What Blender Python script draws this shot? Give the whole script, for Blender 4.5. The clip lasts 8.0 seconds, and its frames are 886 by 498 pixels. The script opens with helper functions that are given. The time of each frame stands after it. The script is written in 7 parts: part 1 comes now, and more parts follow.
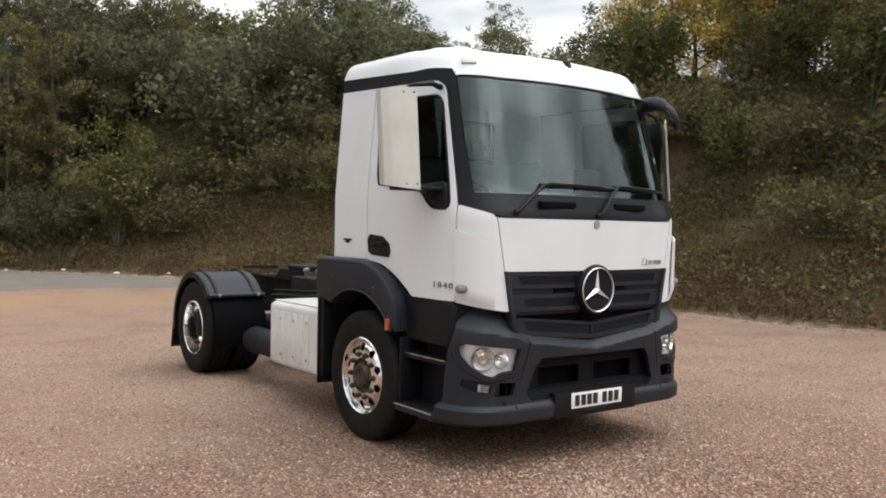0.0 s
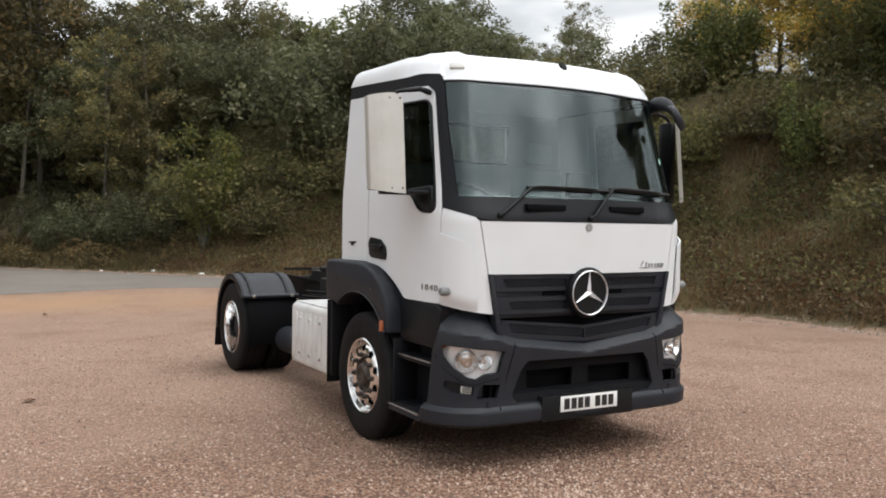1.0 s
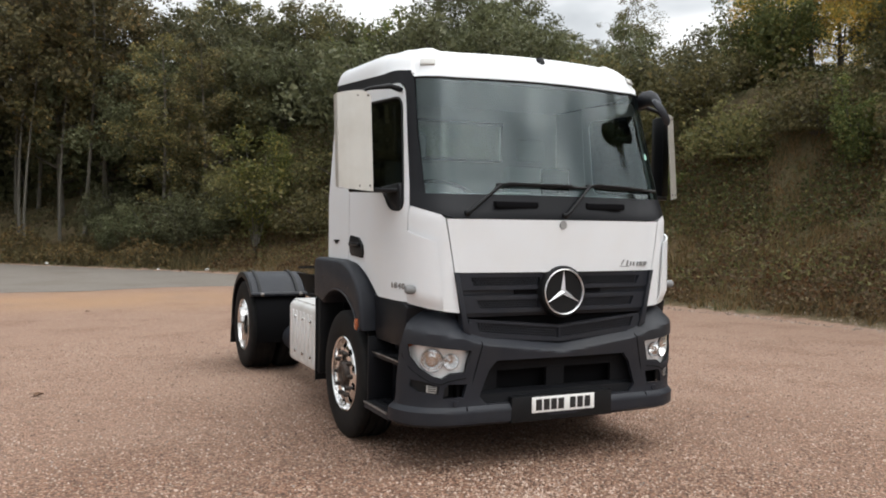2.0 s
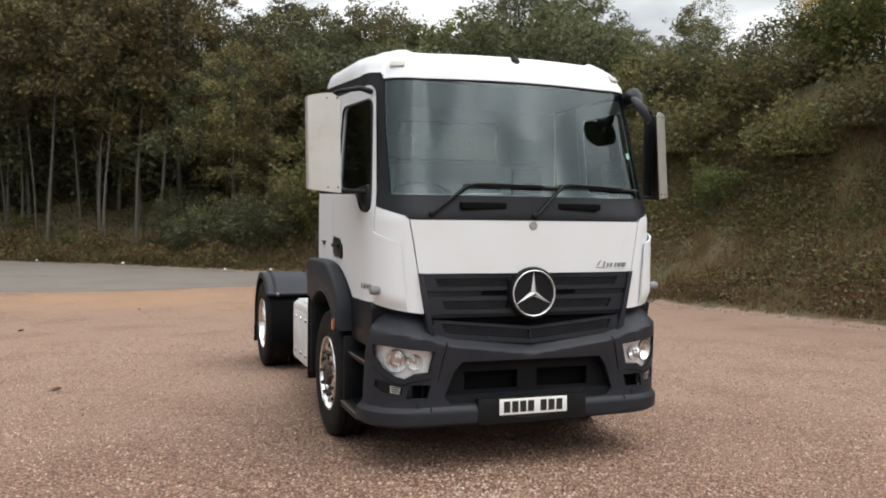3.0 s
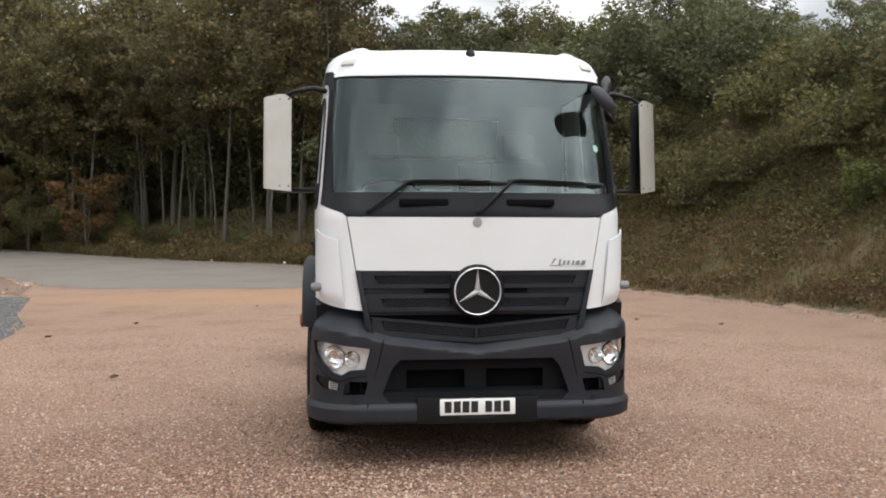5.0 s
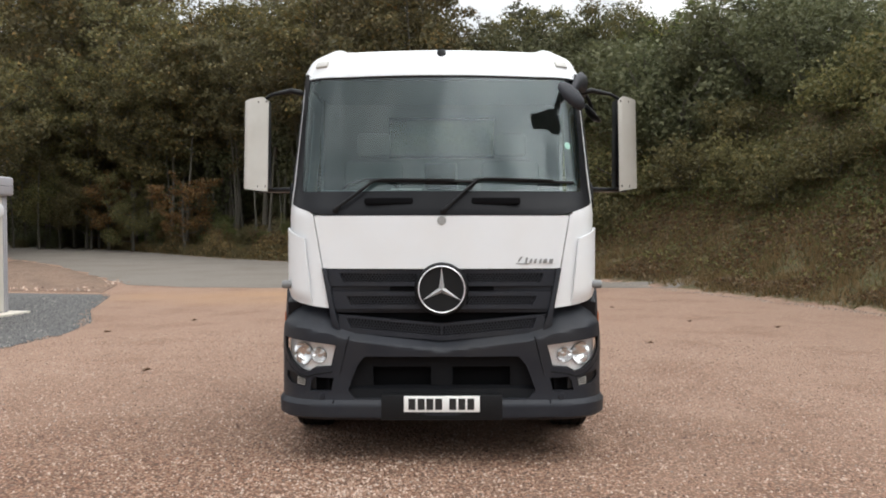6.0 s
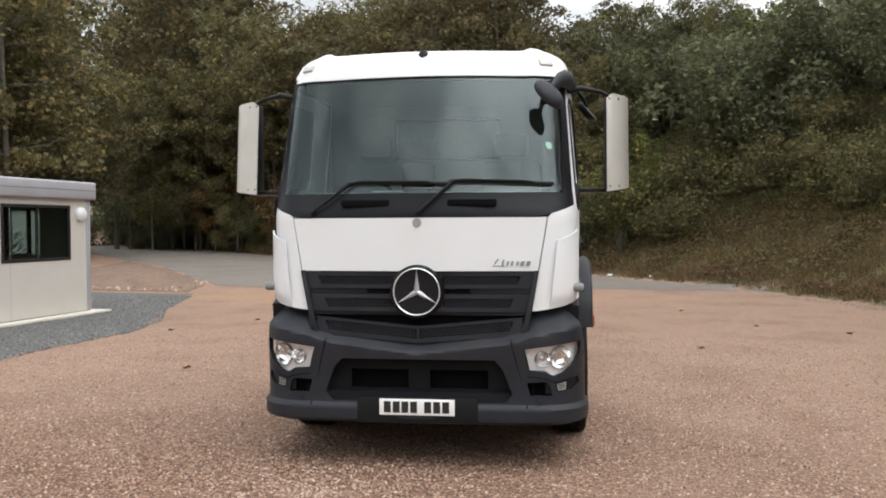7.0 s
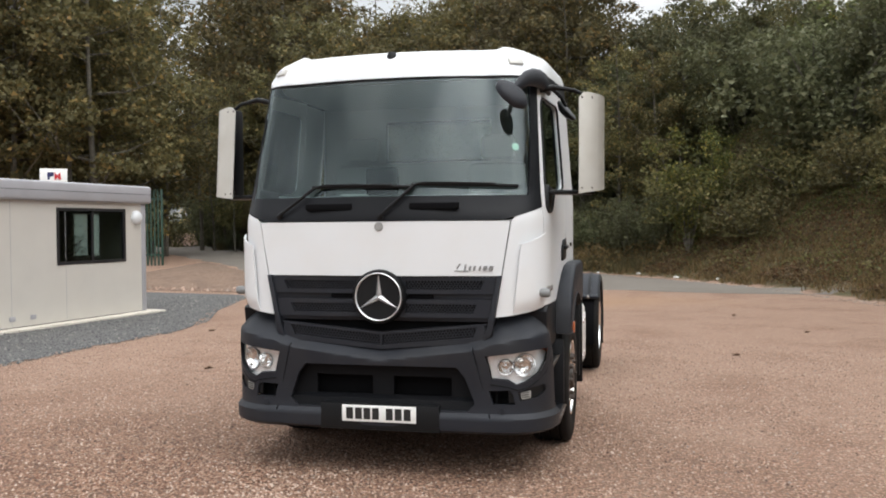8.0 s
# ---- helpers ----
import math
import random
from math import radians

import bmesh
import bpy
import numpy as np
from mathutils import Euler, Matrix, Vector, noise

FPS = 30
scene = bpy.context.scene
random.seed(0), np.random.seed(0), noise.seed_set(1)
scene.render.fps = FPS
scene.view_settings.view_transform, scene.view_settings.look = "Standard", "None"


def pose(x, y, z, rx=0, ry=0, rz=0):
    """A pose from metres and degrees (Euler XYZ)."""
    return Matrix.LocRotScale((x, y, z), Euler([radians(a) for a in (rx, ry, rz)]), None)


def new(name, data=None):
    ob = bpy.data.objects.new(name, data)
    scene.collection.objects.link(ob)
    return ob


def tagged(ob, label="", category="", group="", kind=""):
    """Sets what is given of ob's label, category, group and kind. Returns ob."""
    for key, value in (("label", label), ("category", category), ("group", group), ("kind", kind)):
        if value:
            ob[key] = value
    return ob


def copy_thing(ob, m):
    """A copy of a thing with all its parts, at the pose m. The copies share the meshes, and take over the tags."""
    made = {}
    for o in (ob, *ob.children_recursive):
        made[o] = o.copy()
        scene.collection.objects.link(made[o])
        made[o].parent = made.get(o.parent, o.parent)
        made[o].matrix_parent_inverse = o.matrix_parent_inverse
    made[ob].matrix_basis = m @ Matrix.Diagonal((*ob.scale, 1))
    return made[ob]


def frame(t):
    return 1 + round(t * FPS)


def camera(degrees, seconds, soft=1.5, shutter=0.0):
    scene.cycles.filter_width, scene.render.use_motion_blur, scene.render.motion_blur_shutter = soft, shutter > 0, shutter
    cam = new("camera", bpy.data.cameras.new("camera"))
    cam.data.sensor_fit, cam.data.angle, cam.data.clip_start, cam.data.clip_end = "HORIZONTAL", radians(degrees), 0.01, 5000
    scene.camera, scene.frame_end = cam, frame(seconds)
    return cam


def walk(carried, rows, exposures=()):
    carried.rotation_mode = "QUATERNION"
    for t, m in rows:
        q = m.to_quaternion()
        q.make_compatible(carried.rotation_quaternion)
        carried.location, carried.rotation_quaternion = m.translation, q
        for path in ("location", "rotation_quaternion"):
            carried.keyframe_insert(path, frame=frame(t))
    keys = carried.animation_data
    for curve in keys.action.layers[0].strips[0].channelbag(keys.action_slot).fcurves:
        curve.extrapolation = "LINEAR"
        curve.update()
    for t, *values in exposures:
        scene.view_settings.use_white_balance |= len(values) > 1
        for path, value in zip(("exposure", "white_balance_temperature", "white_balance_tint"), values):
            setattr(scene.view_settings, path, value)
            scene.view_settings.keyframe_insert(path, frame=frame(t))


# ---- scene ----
cam = camera(54.5, 8.0, soft=1.9)
METRES, EYE, TILT, LEAN, TURN = 6.76, 1.677, 0.0, 0.0, -36.2
ROWS = [
    (0.0, 0.0, 0.0, 0.0, 0.03, -1.58, -1.05),
    (0.5, 0.0536, 0.0013, 0.0033, 3.79, -1.61, -0.92),
    (1.0, 0.116, -0.0057, 0.0037, 6.59, -1.59, -0.85),
    (1.5, 0.1649, 0.0048, 0.0026, 8.7, -1.63, -0.79),
    (3.0, 0.3335, 0.0466, 0.0053, 16.75, -1.73, -0.53),
    (3.5, 0.39, 0.065, 0.0022, 19.3, -1.7, -0.46),
    (4.0, 0.4536, 0.0876, 0.0007, 22.66, -1.69, -0.33),
    (4.5, 0.5041, 0.1194, 0.003, 25.92, -1.72, -0.23),
    (6.0, 0.6833, 0.2244, -0.0002, 36.18, -1.66, 0.06),
    (6.5, 0.7318, 0.2601, 0.0001, 39.27, -1.62, 0.15),
    (7.0, 0.7834, 0.3163, 0.0003, 43.45, -1.56, 0.28),
    (7.5, 0.8264, 0.3618, 0.002, 46.67, -1.5, 0.38),
    (8.0, 0.8574, 0.4185, 0.0026, 49.26, -1.47, 0.45),
]
walk(cam, [(t, pose(-4.616, -4.411, EYE, TILT, LEAN, TURN) @ pose(METRES * x, METRES * y, METRES * z, 90 + pitch, roll, yaw)) for t, x, y, z, yaw, pitch, roll in ROWS],
     exposures=[(0.0, 0.18), (3.0, 0.18), (4.5, 0.22), (8.0, 0.25)])

# ---- world and sun: overcast autumn day ----
SUN_EL, SUN_ROT = radians(60), radians(138)
world = bpy.data.worlds.new("overcast_sky")
scene.world = world
world.use_nodes = True
wn, wl = world.node_tree.nodes, world.node_tree.links
wn.clear()
w_out, w_bg = wn.new("ShaderNodeOutputWorld"), wn.new("ShaderNodeBackground")
w_sky = wn.new("ShaderNodeTexSky")
w_sky.sky_type, w_sky.sun_disc, w_sky.sun_elevation, w_sky.sun_rotation = "NISHITA", False, SUN_EL, SUN_ROT
w_sky.air_density, w_sky.dust_density = 1.0, 3.0
w_tc, w_map = wn.new("ShaderNodeTexCoord"), wn.new("ShaderNodeMapping")
w_map.inputs["Scale"].default_value = (1.0, 1.0, 2.6)
w_map.inputs["Location"].default_value = (4.1, 2.9, 1.2)
w_noise, w_ramp, w_mix = wn.new("ShaderNodeTexNoise"), wn.new("ShaderNodeValToRGB"), wn.new("ShaderNodeMix")
w_noise.inputs["Scale"].default_value, w_noise.inputs["Detail"].default_value, w_noise.inputs["Roughness"].default_value = 3.0, 4.0, 0.5
w_noise.inputs["Distortion"].default_value = 0.6
# the cloud layer: grey bellies, brighter thin places
w_ramp.color_ramp.elements[0].position, w_ramp.color_ramp.elements[0].color = 0.36, (3.4, 3.6, 3.75, 1)
w_ramp.color_ramp.elements[1].position, w_ramp.color_ramp.elements[1].color = 0.66, (8.6, 8.6, 8.6, 1)
_mid = w_ramp.color_ramp.elements.new(0.5)
_mid.color = (5.4, 5.6, 5.75, 1)
w_mix.data_type = "RGBA"
w_mix.inputs[0].default_value = 0.93
wl.new(w_tc.outputs["Generated"], w_map.inputs[0])
wl.new(w_map.outputs[0], w_noise.inputs["Vector"])
wl.new(w_noise.outputs["Fac"], w_ramp.inputs[0])
wl.new(w_sky.outputs[0], w_mix.inputs[6])
# the cloud is thinner and brighter round the hidden sun
w_dot, w_glow, w_lit = wn.new("ShaderNodeVectorMath"), wn.new("ShaderNodeMapRange"), wn.new("ShaderNodeVectorMath")
w_dot.operation, w_lit.operation = "DOT_PRODUCT", "SCALE"
w_dot.inputs[1].default_value = (math.sin(SUN_ROT) * math.cos(SUN_EL), math.cos(SUN_ROT) * math.cos(SUN_EL), math.sin(SUN_EL))
w_glow.interpolation_type = "SMOOTHSTEP"
w_glow.inputs[1].default_value, w_glow.inputs[2].default_value, w_glow.inputs[3].default_value, w_glow.inputs[4].default_value = 0.6, 1.0, 1.0, 2.2
wl.new(w_tc.outputs["Generated"], w_dot.inputs[0])
wl.new(w_dot.outputs["Value"], w_glow.inputs[0])
wl.new(w_ramp.outputs[0], w_lit.inputs[0])
# an overcast sky is dimmer towards the horizon than overhead
w_sep, w_rise, w_both = wn.new("ShaderNodeSeparateXYZ"), wn.new("ShaderNodeMapRange"), wn.new("ShaderNodeMath")
w_rise.inputs[3].default_value, w_rise.inputs[4].default_value = 0.5, 1.6
w_both.operation = "MULTIPLY"
wl.new(w_tc.outputs["Generated"], w_sep.inputs[0])
wl.new(w_sep.outputs["Z"], w_rise.inputs[0])
wl.new(w_rise.outputs[0], w_both.inputs[0])
wl.new(w_glow.outputs[0], w_both.inputs[1])
wl.new(w_both.outputs[0], w_lit.inputs["Scale"])
wl.new(w_lit.outputs[0], w_mix.inputs[7])
wl.new(w_mix.outputs[2], w_bg.inputs[0])
w_bg.inputs[1].default_value = 0.172
wl.new(w_bg.outputs[0], w_out.inputs[0])
sun_data = bpy.data.lights.new("sun", "SUN")
sun_data.energy, sun_data.angle, sun_data.color = 0.55, radians(60), (1.0, 0.96, 0.9)
sun = new("sun", sun_data)
sun.rotation_euler = (radians(90) - SUN_EL, 0, radians(180) - SUN_ROT)


# ---- materials ----
def material(name, base, rough=0.6, metal=0.0, grain=None, grain_size=40.0, grain_amount=0.25, stain=None, stain_size=1.5, stain_amount=0.0,
             bump=0.0, bump_size=200.0, random_amount=0.0, island=False, coat=0.0, spec=0.5, rough_var=0.0):
    """Principled material with variation at two scales, relief and, per object or per island, a shift of brightness."""
    m = bpy.data.materials.new(name)
    m.use_nodes = True
    n, l = m.node_tree.nodes, m.node_tree.links
    b = n["Principled BSDF"]
    b.inputs["Roughness"].default_value, b.inputs["Metallic"].default_value = rough, metal
    b.inputs["Coat Weight"].default_value, b.inputs["Specular IOR Level"].default_value = coat, spec
    tc = n.new("ShaderNodeTexCoord")

    def noise_tex(size, detail=4.0):
        t = n.new("ShaderNodeTexNoise")
        t.inputs["Scale"].default_value, t.inputs["Detail"].default_value = size, detail
        l.new(tc.outputs["Object"], t.inputs["Vector"])
        return t

    def mix(fac, a, c):
        x = n.new("ShaderNodeMix")
        x.data_type = "RGBA"
        for sock, v in ((x.inputs[0], fac), (x.inputs[6], a), (x.inputs[7], c)):
            if isinstance(v, (tuple, list)):
                sock.default_value = (*v, 1)
            elif isinstance(v, (int, float)):
                sock.default_value = v
            else:
                l.new(v, sock)
        return x.outputs[2]

    def ramp(sock, lo, hi, top=1.0):
        r = n.new("ShaderNodeMapRange")
        r.inputs[1].default_value, r.inputs[2].default_value, r.inputs[4].default_value = lo, hi, top
        l.new(sock, r.inputs[0])
        return r.outputs[0]

    col = base
    if grain:
        col = mix(ramp(noise_tex(grain_size).outputs["Fac"], 0.35, 0.65, grain_amount * 2), col, grain)
    if stain:
        col = mix(ramp(noise_tex(stain_size, 6.0).outputs["Fac"], 0.45, 0.7, stain_amount), col, stain)
    if random_amount:
        src = n.new("ShaderNodeNewGeometry").outputs["Random Per Island"] if island else n.new("ShaderNodeObjectInfo").outputs["Random"]
        hsv = n.new("ShaderNodeHueSaturation")
        l.new(ramp(src, 0, 1, 1), hsv.inputs["Value"])
        hsv.inputs["Value"].links[0].from_node.inputs[3].default_value = 1 - random_amount
        hsv.inputs["Value"].links[0].from_node.inputs[4].default_value = 1 + random_amount
        if isinstance(col, (tuple, list)):
            hsv.inputs["Color"].default_value = (*col, 1)
        else:
            l.new(col, hsv.inputs["Color"])
        col = hsv.outputs[0]
    if isinstance(col, (tuple, list)):
        b.inputs["Base Color"].default_value = (*col, 1)
    else:
        l.new(col, b.inputs["Base Color"])
    if rough_var:
        r = n.new("ShaderNodeMapRange")
        r.inputs[3].default_value, r.inputs[4].default_value = rough - rough_var, rough + rough_var
        l.new(noise_tex(6.0, 5.0).outputs["Fac"], r.inputs[0])
        l.new(r.outputs[0], b.inputs["Roughness"])
    if bump:
        bp = n.new("ShaderNodeBump")
        bp.inputs["Strength"].default_value, bp.inputs["Distance"].default_value = 1.0, bump
        l.new(noise_tex(bump_size, 3.0).outputs["Fac"], bp.inputs["Height"])
        l.new(bp.outputs[0], b.inputs["Normal"])
    return m


def foliage(name, colors, stops, shine=0.6):
    """Leaf material: colour drawn per leaf, shifted per plant; some light passes through."""
    m = bpy.data.materials.new(name)
    m.use_nodes = True
    n, l = m.node_tree.nodes, m.node_tree.links
    b, out = n["Principled BSDF"], n["Material Output"]
    geo, info, r, hsv = n.new("ShaderNodeNewGeometry"), n.new("ShaderNodeObjectInfo"), n.new("ShaderNodeValToRGB"), n.new("ShaderNodeHueSaturation")
    while len(r.color_ramp.elements) < len(colors):
        r.color_ramp.elements.new(0.5)
    for e, p, c in zip(r.color_ramp.elements, stops, colors):
        e.position, e.color = p, (*c, 1)
    l.new(geo.outputs["Random Per Island"], r.inputs[0])
    l.new(r.outputs[0], hsv.inputs["Color"])
    for sock, lo, hi in (("Value", 0.75, 1.25), ("Hue", 0.485, 0.51)):
        mr = n.new("ShaderNodeMapRange")
        mr.inputs[3].default_value, mr.inputs[4].default_value = lo, hi
        l.new(info.outputs["Random"], mr.inputs[0])
        l.new(mr.outputs[0], hsv.inputs[sock])
    l.new(hsv.outputs[0], b.inputs["Base Color"])
    b.inputs["Roughness"].default_value = shine
    b.inputs["Specular IOR Level"].default_value = 0.3
    tr, mx = n.new("ShaderNodeBsdfTranslucent"), n.new("ShaderNodeMixShader")
    l.new(hsv.outputs[0], tr.inputs[0])
    mx.inputs[0].default_value = 0.38
    l.new(b.outputs[0], mx.inputs[1])
    l.new(tr.outputs[0], mx.inputs[2])
    l.new(mx.outputs[0], out.inputs[0])
    return m


def glass(name, tint, gloss_rough=0.02, ior=1.5, haze=0.0):
    """Thin pane: tinted see-through, mirror gloss by Fresnel, a little dust haze."""
    m = bpy.data.materials.new(name)
    m.use_nodes = True
    n, l = m.node_tree.nodes, m.node_tree.links
    n.remove(n["Principled BSDF"])
    tr, gl, mx = n.new("ShaderNodeBsdfTransparent"), n.new("ShaderNodeBsdfGlossy"), n.new("ShaderNodeMixShader")
    lw, pw, fr = n.new("ShaderNodeLayerWeight"), n.new("ShaderNodeMath"), n.new("ShaderNodeMapRange")
    tr.inputs[0].default_value = (*tint, 1)
    gl.inputs["Roughness"].default_value = gloss_rough
    gl.inputs[0].default_value = (0.86, 0.98, 0.99, 1)
    lw.inputs["Blend"].default_value = 0.5
    pw.operation, pw.inputs[1].default_value = "POWER", 5.0
    fr.inputs[3].default_value = ((ior - 1) / (ior + 1)) ** 2
    l.new(lw.outputs["Facing"], pw.inputs[0])
    l.new(pw.outputs[0], fr.inputs[0])
    l.new(fr.outputs[0], mx.inputs[0])
    l.new(tr.outputs[0], mx.inputs[1])
    l.new(gl.outputs[0], mx.inputs[2])
    last = mx
    if haze:
        di, m2 = n.new("ShaderNodeBsdfDiffuse"), n.new("ShaderNodeMixShader")
        di.inputs[0].default_value = (0.6, 0.65, 0.66, 1)
        m2.inputs[0].default_value = haze
        l.new(mx.outputs[0], m2.inputs[1])
        l.new(di.outputs[0], m2.inputs[2])
        last = m2
    l.new(last.outputs[0], n["Material Output"].inputs[0])
    return m


M_WHITE = material("white_paint", (0.70, 0.715, 0.73), 0.34, grain=(0.69, 0.70, 0.71), grain_size=3, grain_amount=0.15, stain=(0.63, 0.6, 0.55), stain_size=2.2, stain_amount=0.22, coat=0.15, rough_var=0.05)
M_PLASTIC = material("dark_grey_plastic", (0.0135, 0.0155, 0.0212), 0.5, grain=(0.0195, 0.0215, 0.0275), grain_size=5, grain_amount=0.3, stain=(0.045, 0.042, 0.038), stain_size=3, stain_amount=0.25, bump=0.0006, bump_size=420, rough_var=0.08, spec=0.3)
M_BLACK = material("black_plastic", (0.008, 0.0085, 0.0095), 0.42, stain=(0.026, 0.025, 0.023), stain_size=4, stain_amount=0.2, rough_var=0.08, spec=0.2)
M_BLACK_PANEL = material("black_satin_panel", (0.009, 0.0095, 0.0115), 0.42, stain=(0.024, 0.024, 0.024), stain_size=3, stain_amount=0.2, bump=0.0003, bump_size=300, spec=0.16)
# near-black that puts the shade of gaps and recesses into the colour
M_VOID = material("recess_shade_black", (0.0055, 0.0055, 0.0062), 0.85, spec=0.05)
M_EMBLEM = material("satin_chrome", (0.85, 0.85, 0.86), 0.28, 0.7)
M_RUBBER = material("tyre_rubber", (0.007, 0.007, 0.0075), 0.7, grain=(0.014, 0.013, 0.012), grain_size=14, grain_amount=0.3, stain=(0.03, 0.026, 0.022), stain_size=3, stain_amount=0.25, spec=0.15)
M_CHROME = material("polished_alloy", (0.82, 0.82, 0.82), 0.12, 1.0, grain=(0.7, 0.68, 0.65), grain_size=8, grain_amount=0.2, rough_var=0.05)
M_STEEL = material("dull_steel", (0.26, 0.245, 0.23), 0.45, 0.85, stain=(0.16, 0.1, 0.07), stain_size=14, stain_amount=0.7, rough_var=0.1)
M_CHASSIS = material("chassis_black", (0.008, 0.008, 0.009), 0.6, grain=(0.016, 0.015, 0.014), grain_size=9, grain_amount=0.3, stain=(0.03, 0.025, 0.02), stain_size=4, stain_amount=0.3, spec=0.15)
M_INTERIOR = material("interior_grey", (0.21, 0.215, 0.215), 0.75, grain=(0.18, 0.18, 0.18), grain_size=30, grain_amount=0.3)
M_INTERIOR_DARK = material("interior_grey_lining", (0.27, 0.275, 0.275), 0.85, grain=(0.23, 0.23, 0.23), grain_size=25, grain_amount=0.3)
M_INTERIOR_LIGHT = material("interior_pale_trim", (0.3, 0.3, 0.29), 0.8, grain=(0.25, 0.25, 0.25), grain_size=20, grain_amount=0.3)
M_MIRROR = material("mirror_glass", (0.6, 0.63, 0.63), 0.03, 1.0)
M_STAINLESS = material("stainless_guard", (0.60, 0.575, 0.525), 0.36, 0.6, grain=(0.55, 0.52, 0.47), grain_size=6, grain_amount=0.3, stain=(0.4, 0.36, 0.3), stain_size=5, stain_amount=0.25, rough_var=0.08)
M_AMBER = material("amber_lens", (0.36, 0.085, 0.025), 0.25, coat=0.5)
M_PLATE = material("plate_white", (0.78, 0.78, 0.76), 0.35)
M_INK = material("ink_black", (0.012, 0.012, 0.012), 0.5)
M_REFLECT = material("lamp_reflector", (0.9, 0.9, 0.9), 0.07, 1.0, bump=0.0016, bump_size=60)
M_LAMP_TRIM = material("lamp_silver_trim", (0.88, 0.89, 0.9), 0.14, 0.3, bump=0.002, bump_size=26)
M_INLET = material("inlet_black", (0.0065, 0.007, 0.0085), 0.6, stain=(0.016, 0.015, 0.015), stain_size=5, stain_amount=0.3, spec=0.12)
M_HUB = material("greasy_hub_iron", (0.035, 0.029, 0.025), 0.5, 0.4, grain=(0.09, 0.065, 0.05), grain_size=30, grain_amount=0.4, stain=(0.03, 0.026, 0.024), stain_size=12, stain_amount=0.6, rough_var=0.1)
M_LENS = glass("lamp_lens", (0.97, 0.97, 0.97), 0.03, 1.2)
M_SCREEN = glass("windscreen_glass", (0.58, 0.69, 0.68), 0.004, 1.7, 0.0)
M_BACKGLASS = glass("back_glass", (0.62, 0.68, 0.64), 0.02, 1.4)
M_SIDEGLASS = glass("side_glass", (0.10, 0.115, 0.115), 0.02, 1.4, 0.0)
M_TANK = material("tank_silver", (0.7, 0.7, 0.69), 0.4, 0.1, grain=(0.64, 0.63, 0.61), grain_size=5, grain_amount=0.3, stain=(0.36, 0.32, 0.27), stain_size=4, stain_amount=0.35, rough_var=0.08)
M_MARKER = material("marker_lens", (0.5, 0.49, 0.46), 0.25, coat=0.4)
M_STICKER = material("pale_green_sticker", (0.35, 0.62, 0.52), 0.5)


# ---- mesh helpers ----
def thing(name, label, category, group="", kind="", at=(0, 0, 0)):
    ob = new(name)
    ob.empty_display_size = 0.2
    ob.location = at
    return tagged(ob, label, category, group, kind)


def mesh_of(name, bm, mat, smooth=40):
    me = bpy.data.meshes.new(name)
    bmesh.ops.recalc_face_normals(bm, faces=bm.faces)
    bm.to_mesh(me)
    bm.free()
    me.materials.append(mat)
    finish(me, smooth)
    return me


def finish(me, smooth=40):
    if smooth:
        me.polygons.foreach_set("use_smooth", [True] * len(me.polygons))
        me.set_sharp_from_angle(angle=radians(smooth))
    me.update()


def part(name, bm, mat, parent=None, label="", smooth=40):
    """One mesh object under a thing or a part."""
    me = bm if isinstance(bm, bpy.types.Mesh) else mesh_of(name, bm, mat, smooth)
    ob = new(name, me)
    ob.parent = parent
    return tagged(ob, label)


def box(lo, hi, bevel=0.0, seg=2, bm=None):
    bm = bm or bmesh.new()
    lo, hi = Vector(lo), Vector(hi)
    r = bmesh.ops.create_cube(bm, size=1.0, matrix=Matrix.Translation((lo + hi) / 2) @ Matrix.Diagonal((*(hi - lo), 1)))
    if bevel:
        vs = set(r["verts"])
        bmesh.ops.bevel(bm, geom=[e for e in bm.edges if e.verts[0] in vs], offset=bevel, segments=seg, affect="EDGES", profile=0.5)
    return bm


def prism(poly, axis, a, b, bevel=0.0, seg=2, bm=None):
    """Polygon in the plane across an axis, carried from a to b along it."""
    bm = bm or bmesh.new()
    put = {"x": lambda p, v: (v, p[0], p[1]), "y": lambda p, v: (p[0], v, p[1]), "z": lambda p, v: (p[0], p[1], v)}[axis]
    va, vb = [bm.verts.new(put(p, a)) for p in poly], [bm.verts.new(put(p, b)) for p in poly]
    fs = [bm.faces.new(va), bm.faces.new(vb[::-1])]
    k = len(poly)
    fs += [bm.faces.new((va[i], vb[i], vb[(i + 1) % k], va[(i + 1) % k])) for i in range(k)]
    bmesh.ops.recalc_face_normals(bm, faces=fs)
    if bevel:
        es = list({e for f in fs[:2] for e in f.edges})
        bmesh.ops.bevel(bm, geom=es, offset=bevel, segments=seg, affect="EDGES", profile=0.5)
    return bm


